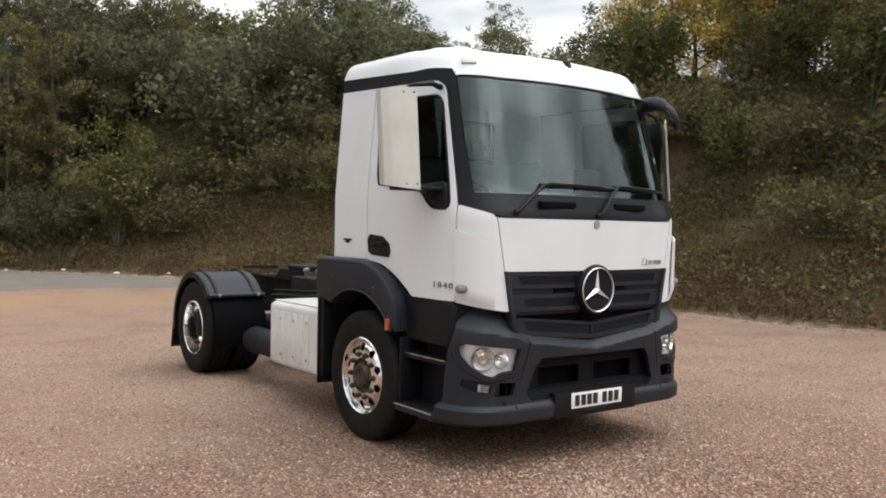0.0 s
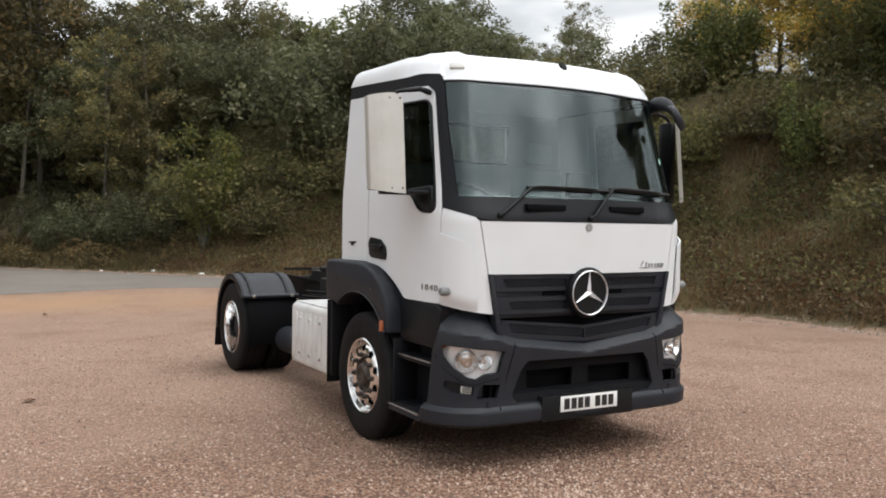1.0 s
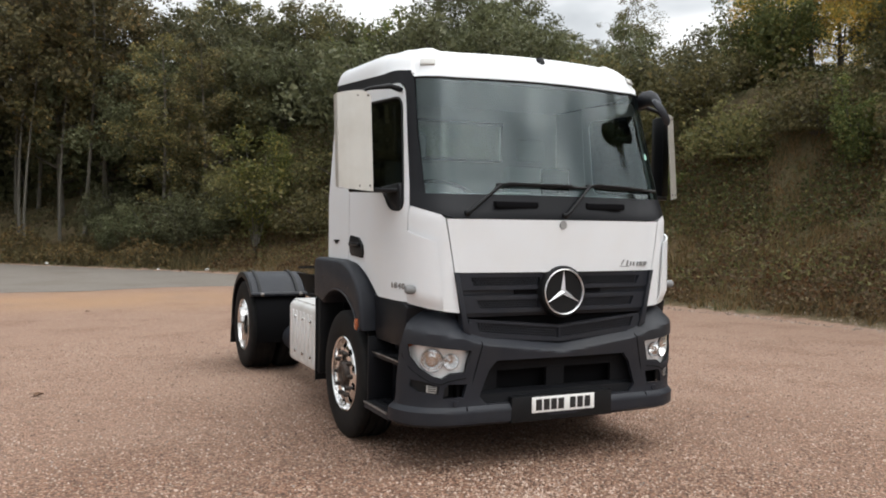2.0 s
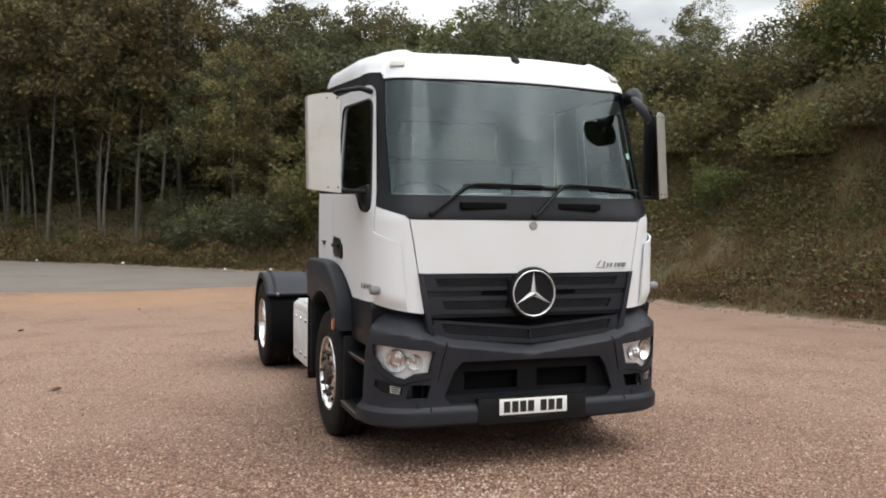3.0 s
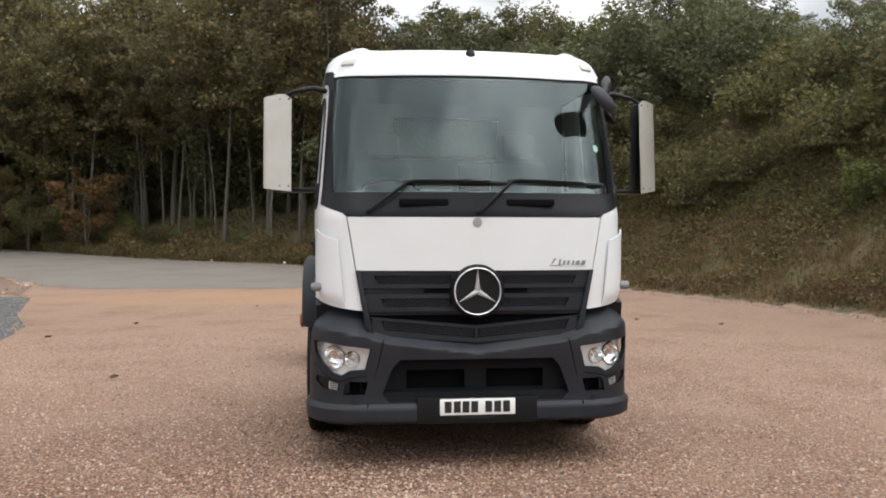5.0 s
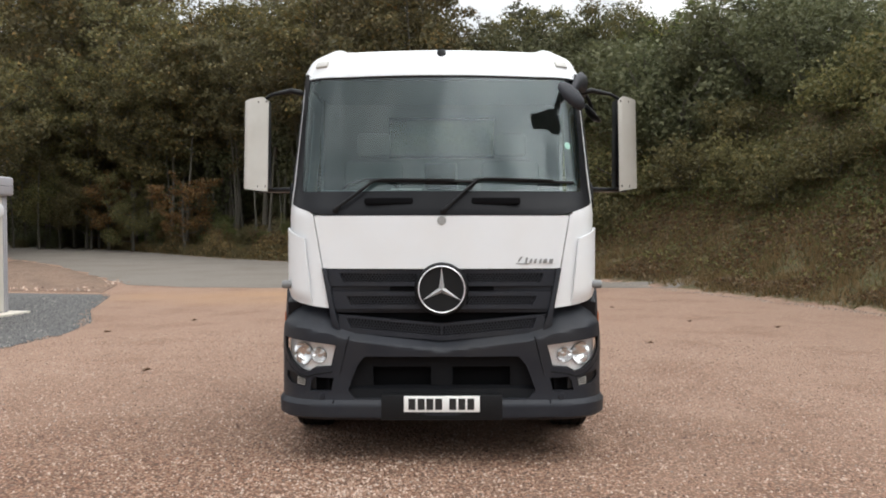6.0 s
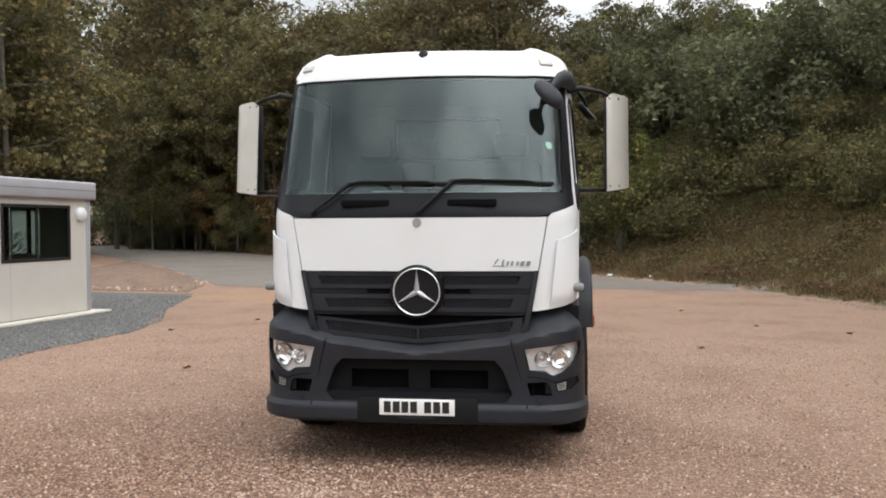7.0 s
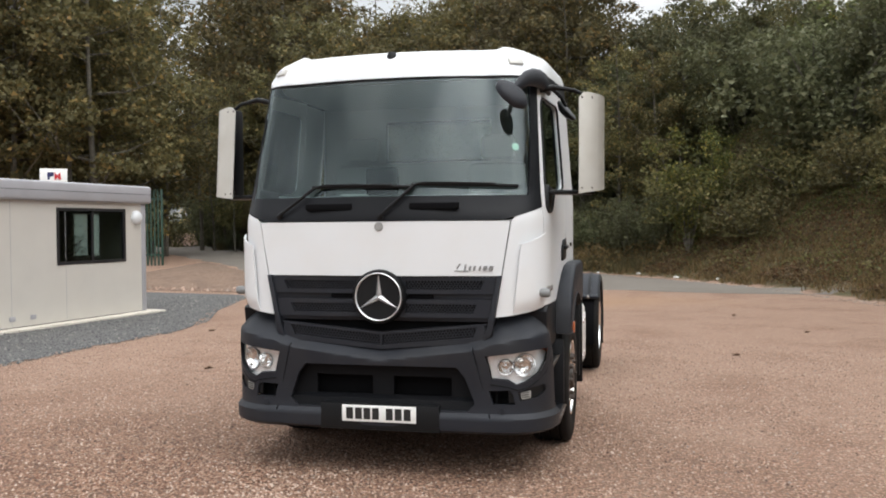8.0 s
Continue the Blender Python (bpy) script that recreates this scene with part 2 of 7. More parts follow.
def lathe(profile, steps=32, axis="x", at=(0, 0, 0), bm=None, arc=1.0):
    """Profile of (along, radius) turned about an axis through at."""
    bm = bm or bmesh.new()
    rings = []
    whole = arc >= 1.0
    for i in range(steps if whole else steps + 1):
        t = 2 * math.pi * arc * i / steps
        c, s = math.cos(t), math.sin(t)
        ring = []
        for u, r in profile:
            p = {"x": (u, r * c, r * s), "y": (r * c, u, r * s), "z": (r * c, r * s, u)}[axis]
            ring.append(bm.verts.new(Vector(p) + Vector(at)))
        rings.append(ring)
    for i in range(steps):
        a, b = rings[i], rings[(i + 1) % len(rings)]
        for j in range(len(profile) - 1):
            if (a[j].co - b[j].co).length < 1e-7:
                if (a[j + 1].co - b[j + 1].co).length > 1e-7:
                    bm.faces.new((a[j], a[j + 1], b[j + 1]))
            elif (a[j + 1].co - b[j + 1].co).length < 1e-7:
                bm.faces.new((a[j], a[j + 1], b[j]))
            else:
                bm.faces.new((a[j], a[j + 1], b[j + 1], b[j]))
    bmesh.ops.remove_doubles(bm, verts=bm.verts, dist=1e-6)
    return bm


def tube(points, radius, sides=8, bm=None):
    """Round bar along a line; radius a number or one for each point."""
    bm = bm or bmesh.new()
    pts = [Vector(p) for p in points]
    rad = radius if isinstance(radius, (list, tuple)) else [radius] * len(pts)
    rings = []
    up = Vector((0.13, 0.21, 1)).normalized()
    for i, p in enumerate(pts):
        d = (pts[min(i + 1, len(pts) - 1)] - pts[max(i - 1, 0)]).normalized()
        a = d.cross(up)
        if a.length < 1e-3:
            a = d.cross(Vector((1, 0, 0)))
        a.normalize()
        b = d.cross(a)
        rings.append([bm.verts.new(p + rad[i] * (math.cos(2 * math.pi * k / sides) * a + math.sin(2 * math.pi * k / sides) * b)) for k in range(sides)])
    for a, b in zip(rings, rings[1:]):
        for k in range(sides):
            bm.faces.new((a[k], a[(k + 1) % sides], b[(k + 1) % sides], b[k]))
    bm.faces.new(rings[0][::-1])
    bm.faces.new(rings[-1])
    return bm


def sheet(fn, nu, nv, thick=0.0, bm=None):
    """Grid of fn(u, v), u and v from 0 to 1, with thickness along the normals (inwards if negative)."""
    bm = bm or bmesh.new()
    old = set(bm.faces)
    g = [[bm.verts.new(fn(i / nu, j / nv)) for j in range(nv + 1)] for i in range(nu + 1)]
    fs = [bm.faces.new((g[i][j], g[i + 1][j], g[i + 1][j + 1], g[i][j + 1])) for i in range(nu) for j in range(nv)]
    if thick:
        bm.normal_update()
        top = {v: bm.verts.new(v.co + thick * v.normal) for row in g for v in row}
        for f in fs:
            bm.faces.new([top[v] for v in f.verts][::-1])
        for e in {e for f in fs for e in f.edges if len([k for k in e.link_faces if k not in old]) == 1}:
            a, b = e.verts
            bm.faces.new((a, b, top[b], top[a]))
    return bm


def boolean(bm_a, bm_b, op="DIFFERENCE"):
    """bm_a cut by (or met with) bm_b, as a new bmesh."""
    obs = []
    for bm in (bm_a, bm_b):
        bmesh.ops.recalc_face_normals(bm, faces=bm.faces)
        me = bpy.data.meshes.new("cut")
        bm.to_mesh(me)
        bm.free()
        obs.append(new("cut", me))
    mod = obs[0].modifiers.new("cut", "BOOLEAN")
    mod.object, mod.operation, mod.solver = obs[1], op, "EXACT"
    mod.use_self = True
    bpy.context.view_layer.update()
    me = bpy.data.meshes.new_from_object(obs[0].evaluated_get(bpy.context.evaluated_depsgraph_get()))
    out = bmesh.new()
    out.from_mesh(me)
    for o in obs:
        d = o.data
        bpy.data.objects.remove(o)
        bpy.data.meshes.remove(d)
    bpy.data.meshes.remove(me)
    return out


def raw_mesh(name, verts, faces_per, mat, smooth=False):
    """Mesh of many equal-sided faces from numpy rows of corners: verts (n, k, 3), one face of k corners each."""
    n, k = verts.shape[:2]
    me = bpy.data.meshes.new(name)
    me.vertices.add(n * k)
    me.vertices.foreach_set("co", verts.reshape(-1).astype(np.float32))
    me.loops.add(n * k)
    me.loops.foreach_set("vertex_index", np.arange(n * k, dtype=np.int32))
    me.polygons.add(n)
    me.polygons.foreach_set("loop_start", np.arange(0, n * k, k, dtype=np.int32))
    me.materials.append(mat)
    me.update(calc_edges=True)
    return me
# ---- ground: gravel yard, verge and wooded bank, one sheet to the horizon ----
TOE = [(10.4, -60.0), (10.0, -8.0), (9.75, 2.8), (9.5, 5.0), (9.1, 7.5), (8.35, 10.2), (7.4, 12.6), (6.3, 15.6), (5.0, 18.9), (2.8, 22.2), (0.3, 25.2), (-3.8, 30.0), (-9.5, 34.6), (-23.0, 52.0), (-60.0, 98.0), (-200.0, 260.0)]
TOE_XY = np.array(TOE)


def toe_distance(x, y):
    """Distance beyond the foot of the bank (positive on the bank's side) and how far along the foot."""
    p = np.stack([np.asarray(x, float), np.asarray(y, float)], -1)
    best, sign, along = np.full(p.shape[:-1], 1e9), np.ones(p.shape[:-1]), np.zeros(p.shape[:-1])
    for i in range(len(TOE_XY) - 1):
        a, d = TOE_XY[i], TOE_XY[i + 1] - TOE_XY[i]
        t = np.clip(((p - a) @ d) / (d @ d), 0, 1)
        v = p - (a + t[..., None] * d)
        r = np.hypot(v[..., 0], v[..., 1])
        s = -np.sign(d[0] * v[..., 1] - d[1] * v[..., 0])
        near = r < best
        best, sign, along = np.where(near, r, best), np.where(near, s, sign), np.where(near, i + t, along)
    return best * sign, along


def height(x, y):
    """Height of the ground: flat yard and road, steep bank on one flank, low wooded verge on the other."""
    d, along = toe_distance(x, y)
    d = np.maximum(d, 0)
    steep = np.where(d < 6, 0.3 * d + 0.1 * d * d, 5.4 + 0.16 * np.minimum(d - 6, 12))
    steep = np.minimum(steep, 5.4 + 0.16 * np.clip(d - 6, 0, 12) ** 0.9)
    low = np.where(d < 6, 0.07 * d + 0.055 * d * d, 2.4 + 0.10 * np.minimum(d - 6, 20))
    w = np.clip((along - 9.2) / 2.6, 0, 1)
    w = w * w * (3 - 2 * w)
    wave = 0.22 * np.sin(0.9 * np.asarray(x) + 1.3) * np.sin(0.7 * np.asarray(y)) + 0.12 * np.sin(2.1 * np.asarray(x) + 0.5 * np.asarray(y))
    return np.minimum(steep * (1 - w) + low * w + wave * np.clip(d / 3, 0, 1), 60)


def axis_steps(lo, hi, step, far):
    mid = list(np.arange(lo, hi + 1e-6, step))
    out, s = [], step
    v = lo
    while v > -far:
        s *= 1.35
        v -= s
        out.insert(0, v)
    v, s, end = hi, step, []
    while v < far:
        s *= 1.35
        v += s
        end.append(v)
    return np.array(out + mid + end)


M_GROUND = bpy.data.materials.new("gravel_and_earth")
M_GROUND.use_nodes = True


def ground_material(m):
    n, l = m.node_tree.nodes, m.node_tree.links
    b = n["Principled BSDF"]
    b.inputs["Roughness"].default_value = 0.9
    b.inputs["Specular IOR Level"].default_value = 0.25
    tc = n.new("ShaderNodeTexCoord")

    def tex(kind, scale, detail=3.0):
        t = n.new(kind)
        t.inputs["Scale"].default_value = scale
        if kind == "ShaderNodeTexNoise":
            t.inputs["Detail"].default_value = detail
        l.new(tc.outputs["Object"], t.inputs["Vector"])
        return t

    def ramp(sock, pts):
        r = n.new("ShaderNodeValToRGB")
        while len(r.color_ramp.elements) < len(pts):
            r.color_ramp.elements.new(0.5)
        for e, (p, c) in zip(r.color_ramp.elements, pts):
            e.position, e.color = p, (*c, 1)
        l.new(sock, r.inputs[0])
        return r.outputs[0]

    def mix(fac, a, c, mode="MIX"):
        x = n.new("ShaderNodeMix")
        x.data_type, x.blend_type = "RGBA", mode
        for sock, v in ((x.inputs[0], fac), (x.inputs[6], a), (x.inputs[7], c)):
            if isinstance(v, tuple):
                sock.default_value = (*v, 1)
            elif isinstance(v, (int, float)):
                sock.default_value = v
            else:
                l.new(v, sock)
        return x.outputs[2]

    # stones: colour per cell, at two sizes
    v1, v2 = tex("ShaderNodeTexVoronoi", 47.0), tex("ShaderNodeTexVoronoi", 105.0)
    sep = n.new("ShaderNodeSeparateColor")
    l.new(v1.outputs["Color"], sep.inputs[0])
    stones = ramp(sep.outputs[0], [(0.0, (0.178, 0.090, 0.059)), (0.3, (0.344, 0.188, 0.124)), (0.6, (0.459, 0.267, 0.187)), (0.85, (0.560, 0.364, 0.268)), (1.0, (0.659, 0.524, 0.411))])
    sep2 = n.new("ShaderNodeSeparateColor")
    l.new(v2.outputs["Color"], sep2.inputs[0])
    fine = ramp(sep2.outputs[0], [(0.0, (0.216, 0.112, 0.073)), (0.5, (0.420, 0.236, 0.158)), (1.0, (0.598, 0.384, 0.277))])
    mid = tex("ShaderNodeTexNoise", 2.5, 5.0)
    gravel = mix(0.25, stones, fine)
    gap = ramp(v1.outputs["Distance"], [(0.36, (0, 0, 0)), (0.68, (0.85, 0.85, 0.85))])
    gravel = mix(gap, gravel, (0.11, 0.068, 0.05))
    gravel = mix(ramp(mid.outputs["Fac"], [(0.35, (0.3, 0.3, 0.3)), (0.6, (0, 0, 0))]), gravel, (0.25, 0.155, 0.11))

    def area(name, noise_size, lo, hi, top):
        # mask for the unshaded or the sandy gravel, with ragged edges
        src, tx, add = n.new("ShaderNodeAttribute"), tex("ShaderNodeTexNoise", noise_size, 6.0), n.new("ShaderNodeMath")
        src.attribute_name = name
        add.operation = "MULTIPLY"
        l.new(src.outputs["Fac"], add.inputs[0])
        l.new(tx.outputs["Fac"], add.inputs[1])
        return ramp(add.outputs[0], [(lo, (0, 0, 0)), (hi, (top, top, top))])
    # paler gravel outside the shade put into the colour before the truck
    gravel = mix(area("unshaded", 0.9, 0.12, 0.52, 0.85), gravel, mix(0.5, (0.585, 0.415, 0.32), gravel))
    gravel = mix(area("sandy", 0.6, 0.1, 0.5, 0.75), gravel, (0.50, 0.315, 0.19))
    # bank: earth, dead grass, moss
    e1, e2 = tex("ShaderNodeTexNoise", 0.8, 6.0), tex("ShaderNodeTexNoise", 9.0, 5.0)
    earth = mix(ramp(e1.outputs["Fac"], [(0.4, (0, 0, 0)), (0.6, (1, 1, 1))]), (0.115, 0.085, 0.048), (0.08, 0.082, 0.036))
    earth = mix(ramp(e2.outputs["Fac"], [(0.35, (0, 0, 0)), (0.7, (0.8, 0.8, 0.8))]), earth, (0.17, 0.125, 0.066))
    at = n.new("ShaderNodeAttribute")
    at.attribute_name = "verge"
    ragged = n.new("ShaderNodeMath")
    ragged.operation = "ADD"
    l.new(at.outputs["Fac"], ragged.inputs[0])
    sc = n.new("ShaderNodeMath")
    sc.operation, sc.inputs[1].default_value = "MULTIPLY_ADD", 0.6
    sc.inputs[2].default_value = -0.3
    l.new(tex("ShaderNodeTexNoise", 3.0, 5.0).outputs["Fac"], sc.inputs[0])
    l.new(sc.outputs[0], ragged.inputs[1])
    tone = n.new("ShaderNodeHueSaturation")
    tone.inputs["Value"].default_value, tone.inputs["Saturation"].default_value = 0.84, 1.04
    l.new(gravel, tone.inputs["Color"])
    gravel = tone.outputs[0]
    col = mix(ramp(ragged.outputs[0], [(0.42, (0, 0, 0)), (0.58, (1, 1, 1))]), gravel, earth)
    l.new(col, b.inputs["Base Color"])
    bp = n.new("ShaderNodeBump")
    bp.inputs["Strength"].default_value, bp.inputs["Distance"].default_value = 1.0, 0.03
    l.new(v1.outputs["Distance"], bp.inputs["Height"])
    bp.invert = True
    bp2 = n.new("ShaderNodeBump")
    bp2.inputs["Strength"].default_value, bp2.inputs["Distance"].default_value = 0.6, 0.05
    l.new(mid.outputs["Fac"], bp2.inputs["Height"])
    l.new(bp.outputs[0], bp2.inputs["Normal"])
    l.new(bp2.outputs[0], b.inputs["Normal"])


ground_material(M_GROUND)


def build_ground():
    xs, ys = axis_steps(-34, 34, 0.5, 1800), axis_steps(-14, 62, 0.5, 1800)
    gx, gy = np.meshgrid(xs, ys, indexing="ij")
    z = height(gx, gy)
    d, _ = toe_distance(gx, gy)
    nx, ny = gx.shape
    co = np.stack([gx, gy, z], -1).reshape(-1, 3)
    i, j = np.meshgrid(np.arange(nx - 1), np.arange(ny - 1), indexing="ij")
    q = np.stack([i * ny + j, (i + 1) * ny + j, (i + 1) * ny + j + 1, i * ny + j + 1], -1).reshape(-1, 4)
    me = bpy.data.meshes.new("ground")
    me.from_pydata(co.tolist(), [], q.tolist())
    me.materials.append(M_GROUND)
    a = me.attributes.new("verge", "FLOAT", "POINT")
    a.data.foreach_set("value", np.clip(0.5 + d.reshape(-1) / 1.2, 0, 1).astype(np.float32))
    # gravel darkened before the truck, its shade in the colour; sand beside the lane
    unshaded = 1 - 0.9 * np.exp(-((gx + 1.8) / 5.0) ** 2 - ((gy + 1.4) / 3.6) ** 2)
    sandy = np.exp(-((gx + 2.5) / 5.5) ** 2 - ((gy - 14.2) / 2.4) ** 2)
    for key, val in (("unshaded", unshaded), ("sandy", sandy)):
        k = me.attributes.new(key, "FLOAT", "POINT")
        k.data.foreach_set("value", val.reshape(-1).astype(np.float32))
    finish(me, 80)
    return tagged(new("ground", me), "pinkish gravel yard rising to an earthy overgrown bank", "ground", kind="structure")


build_ground()

M_ROAD = material("worn_asphalt", (0.155, 0.138, 0.12), 0.9, spec=0.2, grain=(0.21, 0.187, 0.162), grain_size=120, grain_amount=0.4, stain=(0.135, 0.112, 0.09), stain_size=0.5, stain_amount=0.6, bump=0.004, bump_size=150)
M_CHIPS = material("dark_stone_chippings", (0.062, 0.061, 0.062), 0.9, grain=(0.13, 0.125, 0.12), grain_size=60, grain_amount=0.5, stain=(0.07, 0.065, 0.06), stain_size=1.2, stain_amount=0.4, bump=0.012, bump_size=70)
M_SOIL = material("bare_brown_soil", (0.13, 0.08, 0.053), 0.95, grain=(0.23, 0.155, 0.112), grain_size=14, grain_amount=0.5, stain=(0.08, 0.052, 0.036), stain_size=1.5, stain_amount=0.5, bump=0.03, bump_size=18)


def curve_points(pts, n):
    """Smooth line of n points through the given ones."""
    p = np.array(pts, float)
    s = np.concatenate([[0], np.cumsum(np.hypot(*np.diff(p, axis=0).T))])
    t = np.linspace(0, s[-1], n)
    return np.stack([np.interp(t, s, p[:, 0]), np.interp(t, s, p[:, 1])], -1)


def strip(name, near, far, lift, mat, label, n=90, m=10, rough=0.12, dome=0.0):
    """Flat or domed ground strip between two edge lines, with uneven edges."""
    a, b = curve_points(near, n), curve_points(far, n)
    rng = np.random.default_rng(len(name))
    a = a + rng.normal(0, rough, a.shape)
    b = b + rng.normal(0, rough, b.shape)
    bm = bmesh.new()
    g = []
    for i in range(n):
        row = []
        for j in range(m + 1):
            p = a[i] + (b[i] - a[i]) * j / m
            up = lift + dome * math.sin(math.pi * i / (n - 1)) * math.sin(math.pi * j / m) * (0.8 + 0.4 * rng.random())
            row.append(bm.verts.new((p[0], p[1], max(float(height(p[0], p[1])), 0) + up)))
        g.append(row)
    for i in range(n - 1):
        for j in range(m):
            bm.faces.new((g[i][j], g[i + 1][j], g[i + 1][j + 1], g[i][j + 1]))
    ob = part(name, bm, mat, None, smooth=80)
    for p in ob.data.polygons[:1]:
        if p.normal.z < 0:
            ob.data.flip_normals()
    return tagged(ob, label, name.replace("_", " "), kind="structure")


strip("road", [(6.2, 16.3), (3.3, 16.7), (0.7, 17.4), (-3.0, 16.7), (-6.5, 17.0), (-8.7, 17.7), (-11.0, 21.6), (-15.9, 29.4), (-23.2, 39.0), (-50.0, 72.0)],
      [(6.4, 16.5), (5.2, 18.4), (3.0, 21.6), (0.6, 24.6), (-3.4, 29.3), (-9.0, 34.0), (-22.2, 51.0), (-30.0, 61.0), (-45.0, 80.0), (-60.0, 97.0)], 0.006, M_ROAD,
      "worn pale grey asphalt lane beyond the gravel")
strip("gravel_apron", [(-6.1, 1.0), (-6.1, 3.6), (-6.1, 5.2), (-5.85, 7.0), (-6.1, 8.7), (-6.9, 10.6), (-8.0, 14.6)], [(-9.6, 1.0), (-9.6, 3.6), (-9.8, 6.0), (-10.0, 9.0), (-10.5, 11.5), (-11.2, 13.5), (-12.5, 15.5)], 0.01, M_CHIPS,
      "dark grey stone chippings round the cabin", n=60, rough=0.09)
strip("soil_mound", [(-8.2, 15.0), (-9.0, 15.6), (-11.5, 15.8), (-15.0, 16.5)], [(-8.9, 17.6), (-10.9, 21.2), (-15.7, 28.9), (-20.0, 34.5)], 0.012, M_SOIL,
      "low mound of bare brown soil beside the lane", n=40, m=14, rough=0.08, dome=0.22)
# ---- the truck: front at y = 0, rear towards +y, its right flank at -x ----
truck = thing("tractor_unit", "white two-axle tractor unit with dark grey plastic bumper, parked on gravel", "truck")
CN, RX, RY, BACK, TAPER = 2.7, 0.40, 0.50, 1.83, 0.045


def lerp_table(v, table):
    return float(np.interp(v, [a for a, _ in table], [b for _, b in table]))


def cab_width(z):
    return 1.155 - 0.075 * max(0.0, z - 1.9)


def cab_bow(z):
    """How much further back the windscreen's ends stand than a flat front."""
    t = min(1.0, max(0.0, (z - 1.72) / 0.24))
    return 0.045 * t * t * (3 - 2 * t)


def cab_front(z):
    return 0.05 + 0.255 * max(0.0, z - 1.76) + cab_bow(z)


def cab_plan(z, a, out=0.0):
    """Outline of the cab at height z: |a| 0 to 1 across the front, 1 to 2 round the corner, 2 to 3 along the flank."""
    s, q = (1 if a >= 0 else -1), abs(a)
    w, f = cab_width(z), cab_front(z)
    x0 = w - RX
    if q <= 1:
        x, y = x0 * q, f - (0.05 + cab_bow(z)) * (1 - q * q)
        nx, ny = 0.0, -1.0
    elif q <= 2:
        t = (q - 1) * math.pi / 2
        sn, cs = max(math.sin(t), 0.0), max(math.cos(t), 0.0)
        x, y = x0 + (RX - TAPER) * sn ** (2 / CN), f + RY * (1 - cs ** (2 / CN))
        nx, ny = sn ** (2 - 2 / CN) / RX, -(cs ** (2 - 2 / CN)) / RY
        d = math.hypot(nx, ny) or 1.0
        nx, ny = nx / d, ny / d
    else:
        x, y = w - TAPER * (3 - q), f + RY + (BACK - f - RY) * (q - 2)
        nx, ny = 1.0, 0.0
    return Vector((s * (x + out * nx), y + out * ny, z))


def at_x(z, x):
    x0 = cab_width(z) - RX
    return x / x0 if x <= x0 else 1 + math.asin(min(1.0, (x - x0) / (RX - TAPER)) ** (CN / 2)) / (math.pi / 2)


def at_y(z, y):
    f = cab_front(z)
    if y >= f + RY:
        return 2 + (y - f - RY) / (BACK - f - RY)
    return 1 + math.acos(min(1.0, max(0.0, 1 - (y - f) / RY)) ** (CN / 2)) / (math.pi / 2)


def cab_panel(name, a0, a1, z0, z1, mat, parent, label="", nu=16, nv=16, out=0.0, thick=0.025, side=1, cut=None):
    """Panel of the cab skin between two outline limits and two heights (functions of height and of the way across)."""
    def fn(u, v):
        z = z0(u) + (z1(u) - z0(u)) * v
        p = cab_plan(z, a0(z) + (a1(z) - a0(z)) * u, out)
        return Vector((p.x * side, p.y, p.z))
    bm = sheet(fn, nu, nv, -thick * side if thick else 0)
    if cut:
        bm = boolean(bm, cut)
    return part(name, bm, mat, parent, label)


def const(v):
    return lambda _: v


def hood_edge(z):
    return 0.822 + (z - 1.365) * 0.17


def door_front(z):
    """Front edge of the door, leaning back and rounded off at its top corner."""
    t = min(0.078, max(0.0, z - 2.628))
    return 0.275 + 0.28 * max(0.0, z - 1.82) + 0.08 - math.sqrt(0.0064 - t * t)


def glass_edge(z):
    return 0.985 - 0.055 * max(0.0, z - 2.35)


def band_low(u):
    return 2.705 + 0.042 * u


SIDES = ((-1, "right"), (1, "left"))

# front skin
cab_panel("hood", lambda z: -at_x(z, hood_edge(z)), lambda z: at_x(z, hood_edge(z)), const(1.368), const(1.733), M_WHITE, truck, nu=40, nv=6)
lower = cab_panel("windscreen_panel", lambda z: -at_y(z, door_front(z) - 0.006), lambda z: at_y(z, door_front(z) - 0.006),
                  lambda u: 1.738 + 0.085 * max(0.0, abs(2 * u - 1) - 0.62) / 0.38, const(1.905), M_BLACK_PANEL, truck, "black panel with two air slots under the windscreen", nu=56, nv=6, out=0.002)
for x in (-0.365, 0.375):
    # solid near-black inserts, the slots' inner shade is in their colour
    part("air_slot", prism([(x - 0.17, 1.825), (x - 0.155, 1.812), (x + 0.155, 1.812), (x + 0.17, 1.825), (x + 0.165, 1.858), (x - 0.165, 1.858)], "y", 0.012, 0.07, 0.006), M_VOID, lower)
screen = cab_panel("windscreen", lambda z: -at_x(z, glass_edge(z) - 0.002), lambda z: at_x(z, glass_edge(z) - 0.002), const(1.90), const(2.728), M_SCREEN, truck, "large tinted windscreen", nu=48, nv=14, thick=0)
bm = lathe([(0, 0), (0, 0.026), (0.002, 0.026)], 16, "y")
bm.transform(Matrix.Translation(cab_plan(2.233, at_x(2.233, 0.895), 0.004)) @ Euler((radians(-14), 0, radians(32))).to_matrix().to_4x4())
part("sticker", bm, M_STICKER, screen)
for s, _ in SIDES:
    cab_panel("windscreen_pillar", lambda z: at_x(z, glass_edge(z) + 0.003), lambda z: at_y(z, door_front(min(z, 2.705)) - 0.006), const(1.905), lambda u: 2.763 + 0.022 * min(1.0, u / 0.35), M_BLACK_PANEL, truck, nu=12, nv=44, side=s, out=0.002)
part("windscreen_seal", tube([cab_plan(2.73, a, 0.004) for a in np.linspace(-at_x(2.73, 0.962), at_x(2.73, 0.962), 40)], 0.008, 6), M_BLACK, truck)
